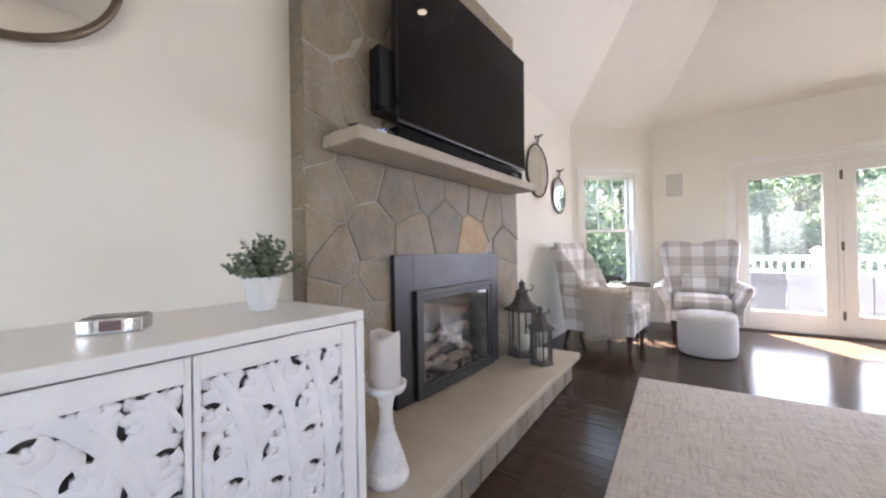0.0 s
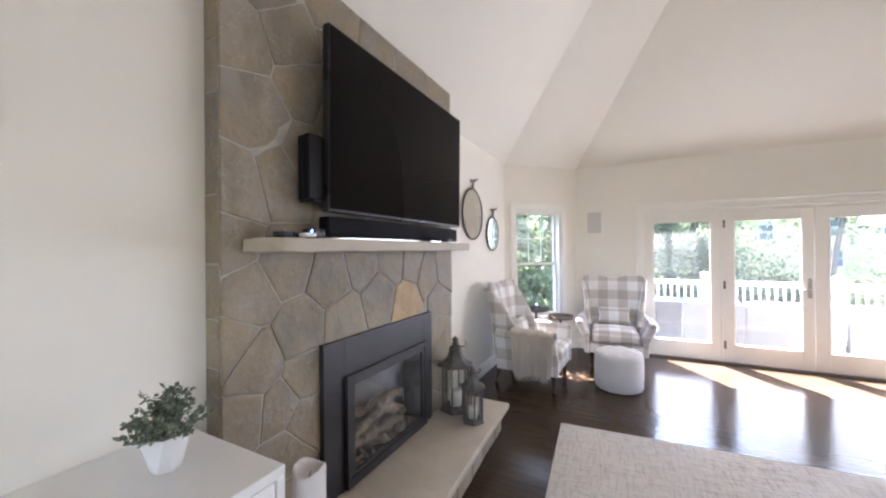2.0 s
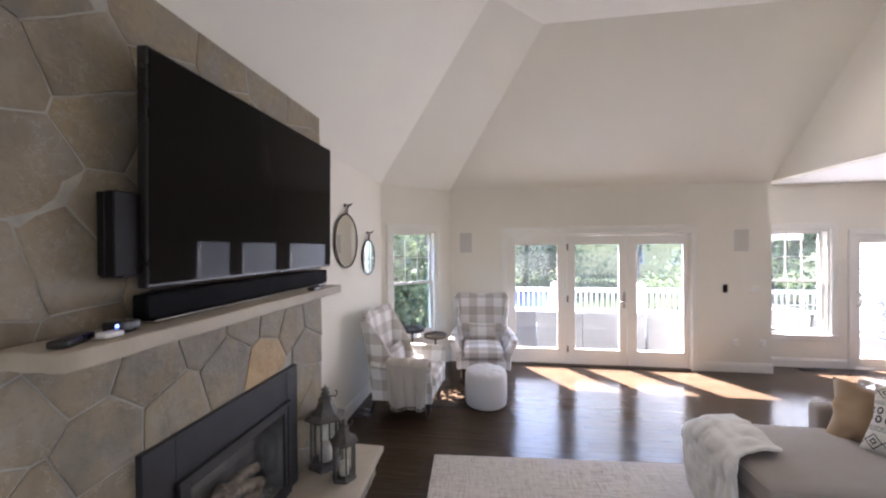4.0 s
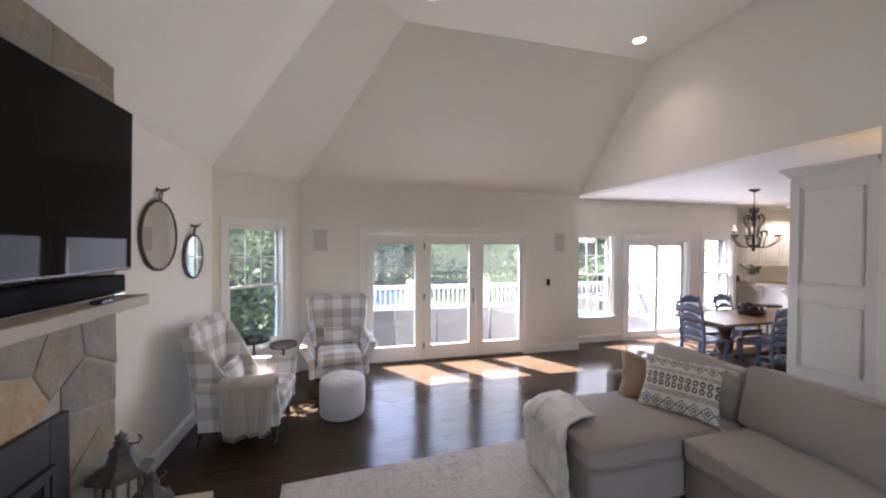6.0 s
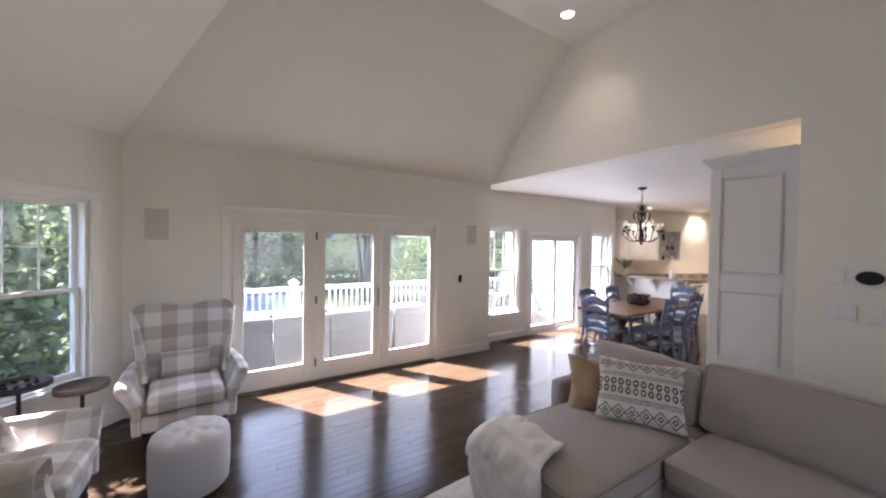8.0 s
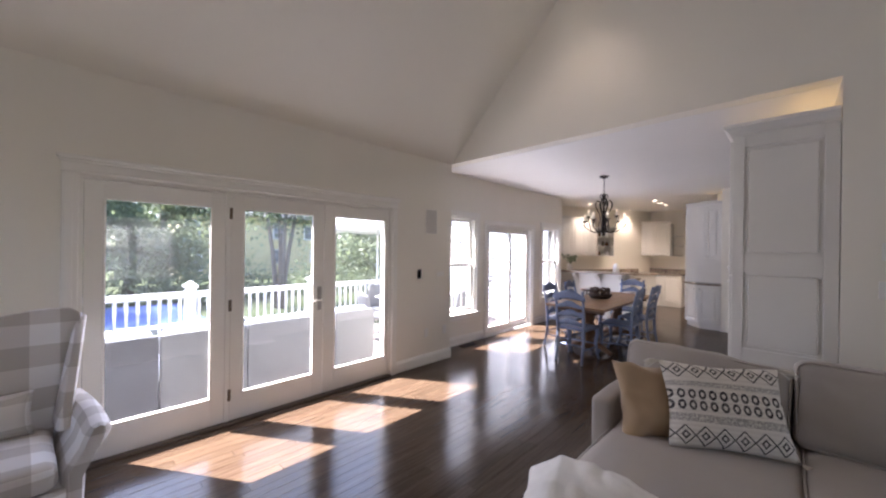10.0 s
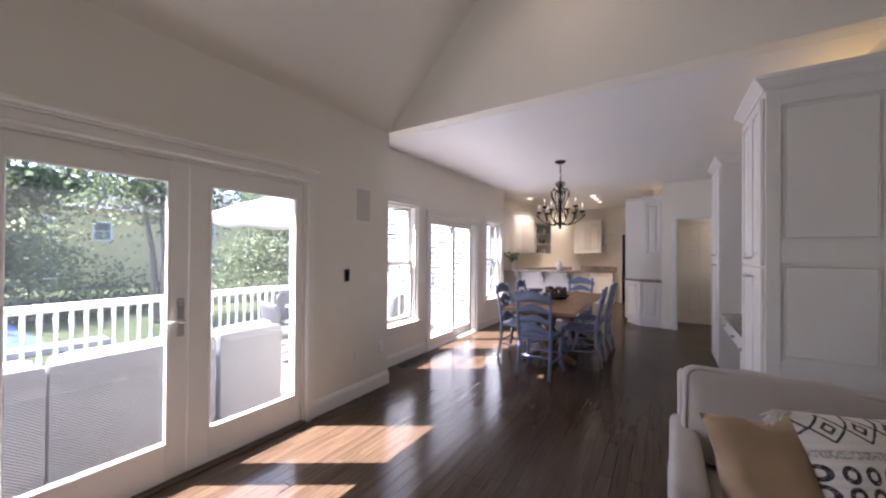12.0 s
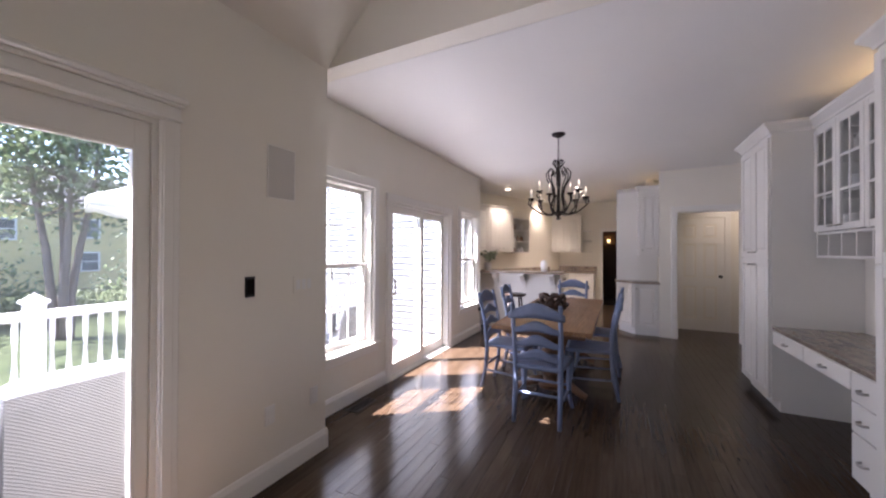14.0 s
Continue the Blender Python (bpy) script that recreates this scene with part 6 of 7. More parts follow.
for i in range(9):
    a = i * 2 * math.pi / 9 + 0.2
    ca, sa = math.cos(a), math.sin(a)
    R = 0.305 if i % 3 else 0.24
    dz = 0.0 if i % 3 else 0.06
    bm = B()
    prof = [(0.04, -0.90), (0.12, -0.925), (0.20, -0.90), (R - 0.01, -0.83 + dz), (R + 0.035, -0.78 + dz), (R + 0.02, -0.735 + dz), (R - 0.03, -0.75 + dz)]
    tube(bm, [(r * ca, r * sa, z) for r, z in prof], 0.007, 6)
    tube(bm, [(R * ca, R * sa, -0.80 + dz), (R * ca, R * sa, -0.73 + dz)], 0.006, 6)
    arm = part("arm", bm, IRON, cl)
    bm = B()
    lathe(bm, [(0.012, -0.745), (0.036, -0.732), (0.040, -0.722), (0.014, -0.722)], 14, Matrix.Translation((R * ca, R * sa, dz)))
    part("drip_pan", bm, IRON, arm)
    bm = B()
    lathe(bm, [(0.009, -0.722), (0.009, -0.665), (0.006, -0.662)], 12, Matrix.Translation((R * ca, R * sa, dz)))
    part("candle_sleeve", bm, plain("ivory_sleeve", (0.70, 0.66, 0.58), 0.5), arm, "ivory candle sleeve") if i == 0 else part("candle_sleeve", bm, bpy.data.materials["ivory_sleeve"], arm, "ivory candle sleeve")
    bm = B()
    lathe(bm, [(0.005, -0.662), (0.0085, -0.648), (0.007, -0.63), (0.0015, -0.61)], 10, Matrix.Translation((R * ca, R * sa, dz)))
    part("bulb", bm, BULB_GLOW, arm, "small glowing candle bulb")


# ---- built-in cabinets ----
def raised_door(parent, x0, x1, z0, z1, y=0.0, glass=None, name="door", rail=0.06):
    """A framed cabinet door; its front at local y, towards -y."""
    bm = B()
    frame_bars(bm, x0, x1, z0, z1, y - 0.02, y, rail, rail, rail, rail, 0.003)
    d = part(name, bm, CABINET, parent, soft=False)
    if not glass:
        # a field that rises from a groove by a sloped edge
        bm = B()
        rows = []
        for o, yy in ((0.0, -0.001), (0.0, -0.006), (0.014, -0.006), (0.036, -0.017)):
            a, b, c, e = x0 + rail + o, x1 - rail - o, z0 + rail + o, z1 - rail - o
            rows.append([(a, y + yy, c), (b, y + yy, c), (b, y + yy, e), (a, y + yy, e)])
        sweep_panel(bm, rows)
        part("panel", bm, CABINET, d, soft=False)
    if glass:
        nx, nz = glass
        pane(d, x0 + rail - 0.005, x1 - rail + 0.005, y - 0.008, z0 + rail - 0.005, z1 - rail + 0.005, CLEAR)
        bm = B()
        for i in range(1, nx):
            x = x0 + rail + (x1 - x0 - 2 * rail) * i / nx
            box(bm, x - 0.009, x + 0.009, y - 0.018, y - 0.012, z0 + rail, z1 - rail)
        for i in range(1, nz):
            z = z0 + rail + (z1 - z0 - 2 * rail) * i / nz
            box(bm, x0 + rail, x1 - rail, y - 0.0175, y - 0.0125, z - 0.009, z + 0.009)
        part("muntin", bm, CABINET, d, soft=False)
    return d


def cup_pull(parent, x, z, y=-0.02):
    bm = B()
    tube(bm, [(x - 0.035, y, z), (x - 0.03, y - 0.022, z - 0.004), (x, y - 0.028, z - 0.006), (x + 0.03, y - 0.022, z - 0.004), (x + 0.035, y, z)], [0.006, 0.007, 0.009, 0.007, 0.006], 8)
    part("handle", bm, NICKEL, parent, "brushed nickel pull")


def knob(parent, x, z, y=-0.02):
    bm = B()
    lathe(bm, [(0.006, 0), (0.005, 0.012), (0.014, 0.018), (0.014, 0.024), (0.008, 0.028)], 12, pose(x, y, z, 90))
    part("knob", bm, NICKEL, parent, "brushed nickel knob")


def crown(parent, pts, z, out=0.06, h=0.09, closed=False):
    """A crown moulding along points in x, y; it steps out to the right of the way."""
    prof = [(0.0, 0.0), (0.012, 0.0), (0.016, 0.018), (0.030, 0.034), (0.048, 0.055), (out, 0.066), (out, h), (0.0, h)]
    bm = B()
    rows = []
    n = len(pts)
    for i, p in enumerate(pts):
        a = Vector(pts[max(0, i - 1)])
        b = Vector(pts[min(n - 1, i + 1)])
        p = Vector(p)
        d1 = (p - a).normalized() if i else (b - p).normalized()
        d2 = (b - p).normalized() if i < n - 1 else d1
        n1, n2 = Vector((d1.y, -d1.x)), Vector((d2.y, -d2.x))
        k = (n1 + n2) / max(0.2, 1 + n1.dot(n2))
        rows.append([(p.x + k.x * o, p.y + k.y * o, z + zz) for o, zz in prof])
    sweep_panel(bm, rows)
    return part("crown_moulding", bm, CABINET, parent, soft=False)


# tall cabinet with a panelled side towards the living room
ca = thing("tall_cabinet", pose(5.398, 3.605, 0, 0, 0, 180), "tall white built-in pantry cabinet with raised panels", "cabinet", "built-in cabinets")
bm = B()
box(bm, 0.0, 0.68, 0.002, 0.600, 0.09, 2.50)
box(bm, 0.0, 0.68, 0.06, 0.600, 0.0, 0.09)
part("body", bm, CABINET, ca, soft=False)
for x0, x1 in ((0.012, 0.340), (0.344, 0.670)):
    d = raised_door(ca, x0, x1, 1.365, 2.47, 0.0)
    cup_pull(d, x0 + 0.04 if x0 > 0.2 else x1 - 0.04, 1.42)
    d = raised_door(ca, x0, x1, 0.11, 1.355, 0.0)
    cup_pull(d, x0 + 0.04 if x0 > 0.2 else x1 - 0.04, 1.29)
for y0, y1 in ((0.002, 0.075), (0.525, 0.600)):
    bm = B()
    box(bm, 0.68, 0.70, y0, y1, 0.0, 2.50, 0.002)
    part("side_stile", bm, CABINET, ca, soft=False)
for z0, z1 in ((0.0, 0.14), (0.66, 0.77), (1.39, 1.52), (2.40, 2.50)):
    bm = B()
    box(bm, 0.68, 0.6995, 0.075, 0.525, z0, z1)
    part("side_rail", bm, CABINET, ca, soft=False)
for z0, z1 in ((0.14, 0.66), (0.77, 1.39), (1.52, 2.40)):
    bm = B()
    box(bm, 0.68, 0.686, 0.075, 0.525, z0, z1)
    box(bm, 0.686, 0.6965, 0.10, 0.50, z0 + 0.025, z1 - 0.025, 0.010)
    part("side_panel", bm, CABINET, ca, "white raised side panel", soft=False)
crown(ca, [(0.70, 0.598), (0.70, 0.0), (0.0, 0.0), (0.0, 0.28)][::-1], 2.50)
# second tall cabinet
cb = thing("tall_cabinet", pose(7.70, 3.60, 0, 0, 0, 180), "tall white built-in cabinet with four raised doors", "cabinet", "built-in cabinets")
bm = B()
box(bm, 0.0, 0.80, 0.002, 0.598, 0.09, 2.50)
box(bm, 0.0, 0.80, 0.06, 0.598, 0.0, 0.09)
part("body", bm, CABINET, cb, soft=False)
for x0, x1 in ((0.012, 0.398), (0.402, 0.788)):
    for z0, z1, hz in ((1.375, 2.47, 1.43), (0.11, 1.365, 1.31)):
        d = raised_door(cb, x0, x1, z0, z1, 0.0)
        cup_pull(d, x0 + 0.05 if x0 > 0.2 else x1 - 0.05, hz)
crown(cb, [(0.80, 0.27), (0.80, 0.0), (0.0, 0.0), (0.0, 0.59)][::-1], 2.50)
# glazed upper cabinet over the desk
ug = thing("glass_cabinet", pose(6.89, 3.30, 0, 0, 0, 180), "white wall cabinet with glazed muntin doors over the desk", "cabinet", "built-in cabinets")
bm = B()
for b in ((0.0, 0.018, 0, 0.298, 1.38, 2.50), (1.470, 1.488, 0, 0.298, 1.38, 2.50), (0.018, 1.470, 0, 0.298, 2.48, 2.50), (0.018, 1.470, 0, 0.298, 1.575, 1.593), (0.018, 1.470, 0, 0.298, 1.38, 1.398), (0.018, 1.470, 0.288, 0.298, 1.398, 2.48), (0.70, 0.73, 0, 0.288, 1.593, 2.48)):
    box(bm, *b)
for i in range(1, 8):
    box(bm, i * 0.19 - 0.006, i * 0.19 + 0.006, 0.002, 0.288, 1.398, 1.575)
part("body", bm, CABINET, ug, soft=False)
for z in (1.88, 2.18):
    for x0, x1 in ((0.02, 0.69), (0.74, 1.468)):
        bm = B()
        box(bm, x0, x1, 0.02, 0.285, z, z + 0.016)
        part("shelf", bm, CABINET, ug, soft=False)
for x0, x1 in ((0.006, 0.358), (0.362, 0.712), (0.718, 1.114), (1.118, 1.482)):
    d = raised_door(ug, x0, x1, 1.60, 2.47, 0.0, (2, 3), rail=0.05)
    cup_pull(d, x1 - 0.05 if x0 < 0.1 or 0.7 < x0 < 0.8 else x0 + 0.05, 1.64)
crown(ug, [(1.488, 0.0), (0.0, 0.0)][::-1], 2.50)
# dishes behind the glass
rnd = random.Random(4)
for x, z, w in ((0.2, 1.594, 0.08), (0.45, 1.594, 0.09), (0.9, 1.594, 0.08), (0.25, 1.897, 0.07), (0.55, 1.897, 0.09), (1.15, 1.897, 0.08), (0.35, 2.197, 0.08), (1.0, 2.197, 0.08)):
    bm = B()
    lathe(bm, [(w * 0.5, 0), (w, 0.05), (w * 1.05, 0.14), (w * 0.95, 0.14), (w * 0.5, 0.012)], 18)
    o = tagged(part("bowl", bm, WHITE), "white bowl standing behind cabinet glass", "bowl", "dishes behind glass")
    o.matrix_basis = ug.matrix_basis @ pose(x, 0.17, z + 0.0005)
# desk
dk = thing("desk", pose(6.89, 3.58, 0, 0, 0, 180), "built-in white desk with drawers and a granite top", "desk")
bm = B()
box(bm, 0.0, 1.488, -0.02, 0.573, 0.73, 0.762, 0.004)
part("worktop", bm, GRANITE, dk, "brown veined granite worktop", soft=False)
bm = B()
box(bm, 1.212, 1.488, 0.0, 0.573, 0.09, 0.73)
box(bm, 1.212, 1.488, 0.06, 0.573, 0.0, 0.09)
box(bm, 0.0, 1.212, 0.0, 0.55, 0.60, 0.73)
part("body", bm, CABINET, dk, soft=False)
for x0, x1, z0, z1 in ((0.01, 0.600, 0.605, 0.722), (0.606, 1.206, 0.605, 0.722), (1.218, 1.482, 0.555, 0.722), (1.218, 1.482, 0.375, 0.548), (1.218, 1.482, 0.10, 0.368)):
    bm = B()
    box(bm, x0, x1, -0.018, -0.001, z0, z1, 0.004)
    d = part("drawer_front", bm, CABINET, dk, soft=False)
    cup_pull(d, (x0 + x1) / 2, (z0 + z1) / 2, -0.018)
bm = B()
lathe(bm, [(0.055, 0), (0.055, 0.13), (0.05, 0.13), (0.05, 0.01), (0.01, 0.01)], 24)
tagged(part("canister", bm, WHITE), "plain white canister standing on the desk", "canister").matrix_basis = pose(6.30, 3.13, 0.7625)
fr = thing("framed_photo", pose(6.08, 3.12, 0.7625, -12, 0, 176), "small silver photo frame standing on the desk", "photo frame")
bm = B()
frame_bars(bm, -0.06, 0.06, 0, 0.15, -0.008, 0.008, 0.014, 0.014, 0.014, 0.014, 0.002)
part("frame", bm, NICKEL, fr, soft=False)
bm = B()
box(bm, -0.047, 0.047, -0.002, 0.004, 0.013, 0.137)
part("picture", bm, plain("grey_photo_print", (0.20, 0.20, 0.20), 0.3, var=0.8, scale=30), fr, soft=False)
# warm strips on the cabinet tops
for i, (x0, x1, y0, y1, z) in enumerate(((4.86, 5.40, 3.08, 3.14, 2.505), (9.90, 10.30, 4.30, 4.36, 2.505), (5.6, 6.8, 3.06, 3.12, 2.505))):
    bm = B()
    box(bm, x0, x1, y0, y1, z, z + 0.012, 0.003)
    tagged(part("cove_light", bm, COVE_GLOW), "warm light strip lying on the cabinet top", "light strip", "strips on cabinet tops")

# hutch with a cut corner
hu = thing("hutch", pose(0, 0, 0), "white built-in hutch with a cut corner and granite top", "cabinet", "built-in cabinets")
bm = B()
HP = [(9.715, 4.215), (10.38, 4.215), (10.38, 4.87), (10.08, 4.87), (9.715, 4.60)]
prism(bm, HP, 0.10, 0.88)
prism(bm, [(9.765, 4.215), (10.38, 4.215), (10.38, 4.83), (10.09, 4.83), (9.765, 4.575)], 0.0, 0.10)
part("base", bm, CABINET, hu, soft=False)
bm = B()
prism(bm, [(9.685, 4.215), (10.385, 4.215), (10.385, 4.90), (10.07, 4.90), (9.685, 4.615)], 0.882, 0.915, None, 0.003)
part("worktop", bm, GRANITE, hu, "brown granite worktop", soft=False)
bm = B()
box(bm, 10.06, 10.38, 4.216, 4.87, 0.916, 2.50)
part("back_panel", bm, CABINET, hu, soft=False)
bm = B()
box(bm, 9.77, 10.058, 4.216, 4.52, 1.36, 2.50)
part("upper_body", bm, CABINET, hu, soft=False)
d = raised_door(hu, 0.01, 0.29, 1.40, 2.45, 0.0)
d.matrix_basis = pose(9.77, 4.515, 0, 0, 0, -90)
knob(d, 0.05, 1.46)
d = raised_door(hu, 0.01, 0.37, 0.12, 0.87, 0.0)
d.matrix_basis = pose(9.715, 4.60, 0, 0, 0, -90)
knob(d, 0.04, 0.80)
d = raised_door(hu, 0.02, 0.43, 0.12, 0.87, 0.0)
d.matrix_basis = pose(10.08, 4.87, 0, 0, 0, 180 + 36.5)
knob(d, 0.40, 0.80)
crown(hu, [(10.06, 4.87), (10.06, 4.52), (9.77, 4.52), (9.77, 4.22)], 2.50, 0.045, 0.07)

# ---- kitchen ----
pn = thing("breakfast_bar", pose(0, 0, 0), "cream kitchen peninsula with a raised granite bar top", "kitchen peninsula")
bm = B()
box(bm, 9.36, 9.50, 5.76, 7.75, 0.0, 1.03)
box(bm, 9.50, 10.10, 5.80, 7.60, 0.0, 0.88)
part("body", bm, CABINET, pn, soft=False)
bm = B()
box(bm, 9.08, 9.54, 5.70, 7.75, 1.032, 1.07, 0.005)
box(bm, 9.54, 10.14, 5.76, 7.60, 0.882, 0.918, 0.004)
part("bar_top", bm, GRANITE, pn, "brown granite bar top", soft=False)
for y in (5.90, 6.42, 6.94):
    bm = B()
    cur = [(0.0, 0.0), (0.025, 0.0), (0.035, 0.08), (0.07, 0.15), (0.14, 0.20), (0.22, 0.25), (0.22, 0.29), (0.0, 0.29)]
    prism(bm, cur, -0.04, 0.04, Matrix.Translation((9.36, y, 0.74)) @ Matrix(((-1, 0, 0, 0), (0, 0, 1, 0), (0, 1, 0, 0), (0, 0, 0, 1))))
    bmesh.ops.recalc_face_normals(bm, faces=bm.faces)
    part("corbel", bm, CABINET, pn, soft=False)
KN = pose(8.74, 8.17, 0, 0, 0, -22.4)
kb = thing("base_cabinets", KN, "cream kitchen base cabinets with a granite worktop", "cabinet")
bm = B()
box(bm, 1.55, 4.30, -0.58, -0.001, 0.0, 0.88)
part("body", bm, CABINET, kb, soft=False)
bm = B()
box(bm, 1.55, 4.30, -0.62, -0.001, 0.882, 0.918, 0.004)
box(bm, 1.55, 4.30, -0.02, -0.001, 0.918, 1.03)
part("worktop", bm, GRANITE, kb, soft=False)


def wall_cabinet(m, w, z0, z1, doors, dep, label):
    c = thing("wall_cabinet", m, label, "cabinet", "kitchen wall cabinets")
    bm = B()
    box(bm, 0, w, -dep, -0.001, z0, z1)
    part("body", bm, CABINET, c, soft=False)
    for i in range(doors):
        d = raised_door(c, w * i / doors + 0.006, w * (i + 1) / doors - 0.006, z0 + 0.01, z1 - 0.02, -dep, rail=0.055)
        knob(d, w * (i + (0.85 if i % 2 == 0 else 0.15)) / doors, z0 + 0.08, -dep - 0.02)
    crown(c, [(0.0, -dep), (w, -dep)], z1, 0.05, 0.07)
    return c


wall_cabinet(KN @ pose(0.55, 0, 0), 1.68, 1.42, 2.36, 4, 0.35, "bright white kitchen wall cabinets")
wall_cabinet(pose(13.2, 6.78, 0, 0, 0, -90), 1.05, 1.42, 2.36, 3, 0.35, "cream kitchen wall cabinet with three doors")
sc = thing("shelf_cabinet", KN @ pose(2.30, 0, 0), "open white kitchen shelf unit with jars", "shelf")
bm = B()
for b in ((0, 0.02, -0.33, -0.001, 1.40, 2.20), (0.60, 0.62, -0.33, -0.001, 1.40, 2.20), (0.02, 0.60, -0.012, -0.001, 1.40, 2.20), (0.02, 0.60, -0.33, -0.012, 2.18, 2.20), (0.02, 0.60, -0.33, -0.012, 1.40, 1.42)):
    box(bm, *b)
part("body", bm, CABINET, sc, soft=False)
for z in (1.66, 1.92):
    bm = B()
    box(bm, 0.02, 0.60, -0.32, -0.012, z, z + 0.018)
    part("shelf", bm, CABINET, sc, soft=False)
rnd = random.Random(6)
for z in (1.4205, 1.6785, 1.9385):
    for i in range(4):
        bm = B()
        h, r = rnd.uniform(0.07, 0.17), rnd.uniform(0.03, 0.05)
        lathe(bm, [(r * 0.8, 0), (r, 0.01), (r, h * 0.7), (r * 0.5, h * 0.85), (r * 0.5, h)], 14)
        o = tagged(part("jar", bm, (WHITE, GRANITE, PEDESTAL, OTTOMAN)[(i + int(z * 7)) % 4]), "small kitchen jar standing on the open shelf", "jar", "jars on the kitchen shelf")
        o.matrix_basis = KN @ pose(2.30 + 0.09 + i * 0.14, -0.17, z)
cs = thing("corner_shelves", pose(13.2, 5.72, 0, 0, 0, -90), "small cream open corner shelves", "shelf")
for z in (1.42, 1.70, 1.98):
    bm = B()
    prism(bm, [(0, -0.001), (0, -0.30), (0.12, -0.24), (0.24, -0.001)], z, z + 0.02)
    part("shelf", bm, CABINET, cs, soft=False)
k2 = thing("base_cabinets", pose(13.2, 7.0, 0, 0, 0, -90), "cream kitchen base cabinets with a granite worktop", "cabinet")
bm = B()
box(bm, 0.2, 1.60, -0.60, -0.001, 0.0, 0.88)
part("body", bm, CABINET, k2, soft=False)
for i in range(3):
    raised_door(k2, 0.21 + i * 0.46, 0.66 + i * 0.46, 0.11, 0.86, -0.60)
bm = B()
box(bm, 0.2, 1.64, -0.64, -0.001, 0.882, 0.918, 0.004)
box(bm, 0.2, 1.64, -0.02, -0.001, 0.918, 1.04)
part("worktop", bm, GRANITE, k2, soft=False)
bm = B()
lathe(bm, [(0.06, 0), (0.062, 0.15), (0.05, 0.16), (0.05, 0.18), (0.015, 0.19), (0.018, 0.21)], 20)
tagged(part("canister", bm, WHITE), "white lidded canister standing on the bar", "canister").matrix_basis = pose(9.35, 6.05, 1.0705)
fl = thing("potted_plant", pose(9.30, 7.10, 1.0705), "leafy green stems in a white vase", "plant")
bm = B()
lathe(bm, [(0.05, 0), (0.07, 0.05), (0.06, 0.13), (0.05, 0.15), (0.04, 0.148), (0.03, 0.02)], 18)
part("vase", bm, WHITE, fl)
bm = B()
tips = []
for i in range(14):
    a, ln = rnd.uniform(0, 6.28), rnd.uniform(0.14, 0.30)
    d = Vector((math.cos(a) * 0.55, math.sin(a) * 0.55, 0.8)).normalized()
    tube(bm, [(0, 0, 0.13), Vector((0, 0, 0.13)) + d * ln], 0.002, 4)
    tips += [Vector((0, 0, 0.13)) + d * ln * f for f in (0.5, 0.7, 0.85, 1.0)]
leaf_cloud(bm, tips, 0.07, rnd, 2, 0.4)
part("foliage", bm, PLANT, fl, soft=False)
bm = B()
lathe(bm, [(0.05, 0), (0.06, 0.04), (0.03, 0.09), (0.04, 0.12)], 14)
tagged(part("vase", bm, IRON), "small dark vase standing on the bar", "vase").matrix_basis = pose(9.28, 7.40, 1.0705)
# bar stool
st = thing("bar_stool", pose(8.86, 6.45, 0), "dark round-seat bar stool before the peninsula", "stool")
bm = B()
lathe(bm, [(0.17, 0.66), (0.185, 0.68), (0.18, 0.70), (0.05, 0.695)], 24)
part("seat", bm, LEG_DARK, st)
for i in range(4):
    a = math.pi / 4 + i * math.pi / 2
    bm = B()
    tube(bm, [(0.11 * math.cos(a), 0.11 * math.sin(a), 0.665), (0.19 * math.cos(a), 0.19 * math.sin(a), 0.0)], [0.016, 0.013], 8)
    part("leg", bm, LEG_DARK, st)
bm = B()
tube(bm, [(0.165 * math.cos(i * math.pi / 12), 0.165 * math.sin(i * math.pi / 12), 0.22) for i in range(24)], 0.008, 6, True)
part("foot_ring", bm, LEG_DARK, st)
# sconce in the far hall
sn = thing("wall_sconce", pose(15.19, 5.12, 1.75), "small glowing wall sconce in the far hall", "wall lamp")
bm = B()
box(bm, -0.02, 0.0, -0.03, 0.03, -0.06, 0.06, 0.004)
part("backplate", bm, IRON, sn)
bm = B()
lathe(bm, [(0.03, 0.0), (0.05, 0.10), (0.045, 0.10), (0.02, 0.01)], 14, Matrix.Translation((-0.07, 0, -0.02)))
part("shade", bm, glow("sconce_glow", (1.0, 0.62, 0.22), 0.35), sn, "glowing amber shade")
bm = B()
tube(bm, [(-0.02, 0, -0.03), (-0.07, 0, -0.04), (-0.07, 0, -0.02)], 0.006, 6)
part("arm", bm, IRON, sn)


# ---- outside: deck, rail, furniture ----
DECKZ, RAILY = -0.12, 9.65
DECK = wood("weathered_deck_board", (0.20, 0.165, 0.145), (0.31, 0.265, 0.245), 0.7, (1, 10, 10), 3, 0.12)
deck = structure(thing("deck", pose(0, 0, 0), "weathered pinkish-grey plank deck", "deck"))
y = 6.98
while y < 9.78:
    bm = B()
    box(bm, 0.30, 4.44 if y < 7.3 else 8.55, y, y + 0.136, DECKZ - 0.03, DECKZ, 0.003)
    part("deck_board", bm, DECK, deck, soft=False)
    y += 0.142
VINYL = plain("white_vinyl", (0.66, 0.66, 0.67), 0.4, var=0.02)
rail = thing("deck_railing", pose(0, RAILY, DECKZ), "white vinyl deck railing with turned balusters", "railing")
bm = B()
box(bm, 0.34, 8.55, -0.045, 0.045, 0.94, 0.985, 0.012)
box(bm, 0.34, 8.55, -0.022, 0.022, 0.90, 0.94)
part("top_rail", bm, VINYL, rail, soft=False)
bm = B()
box(bm, 0.34, 8.55, -0.022, 0.022, 0.10, 0.16, 0.006)
part("bottom_rail", bm, VINYL, rail, soft=False)
bm = B()
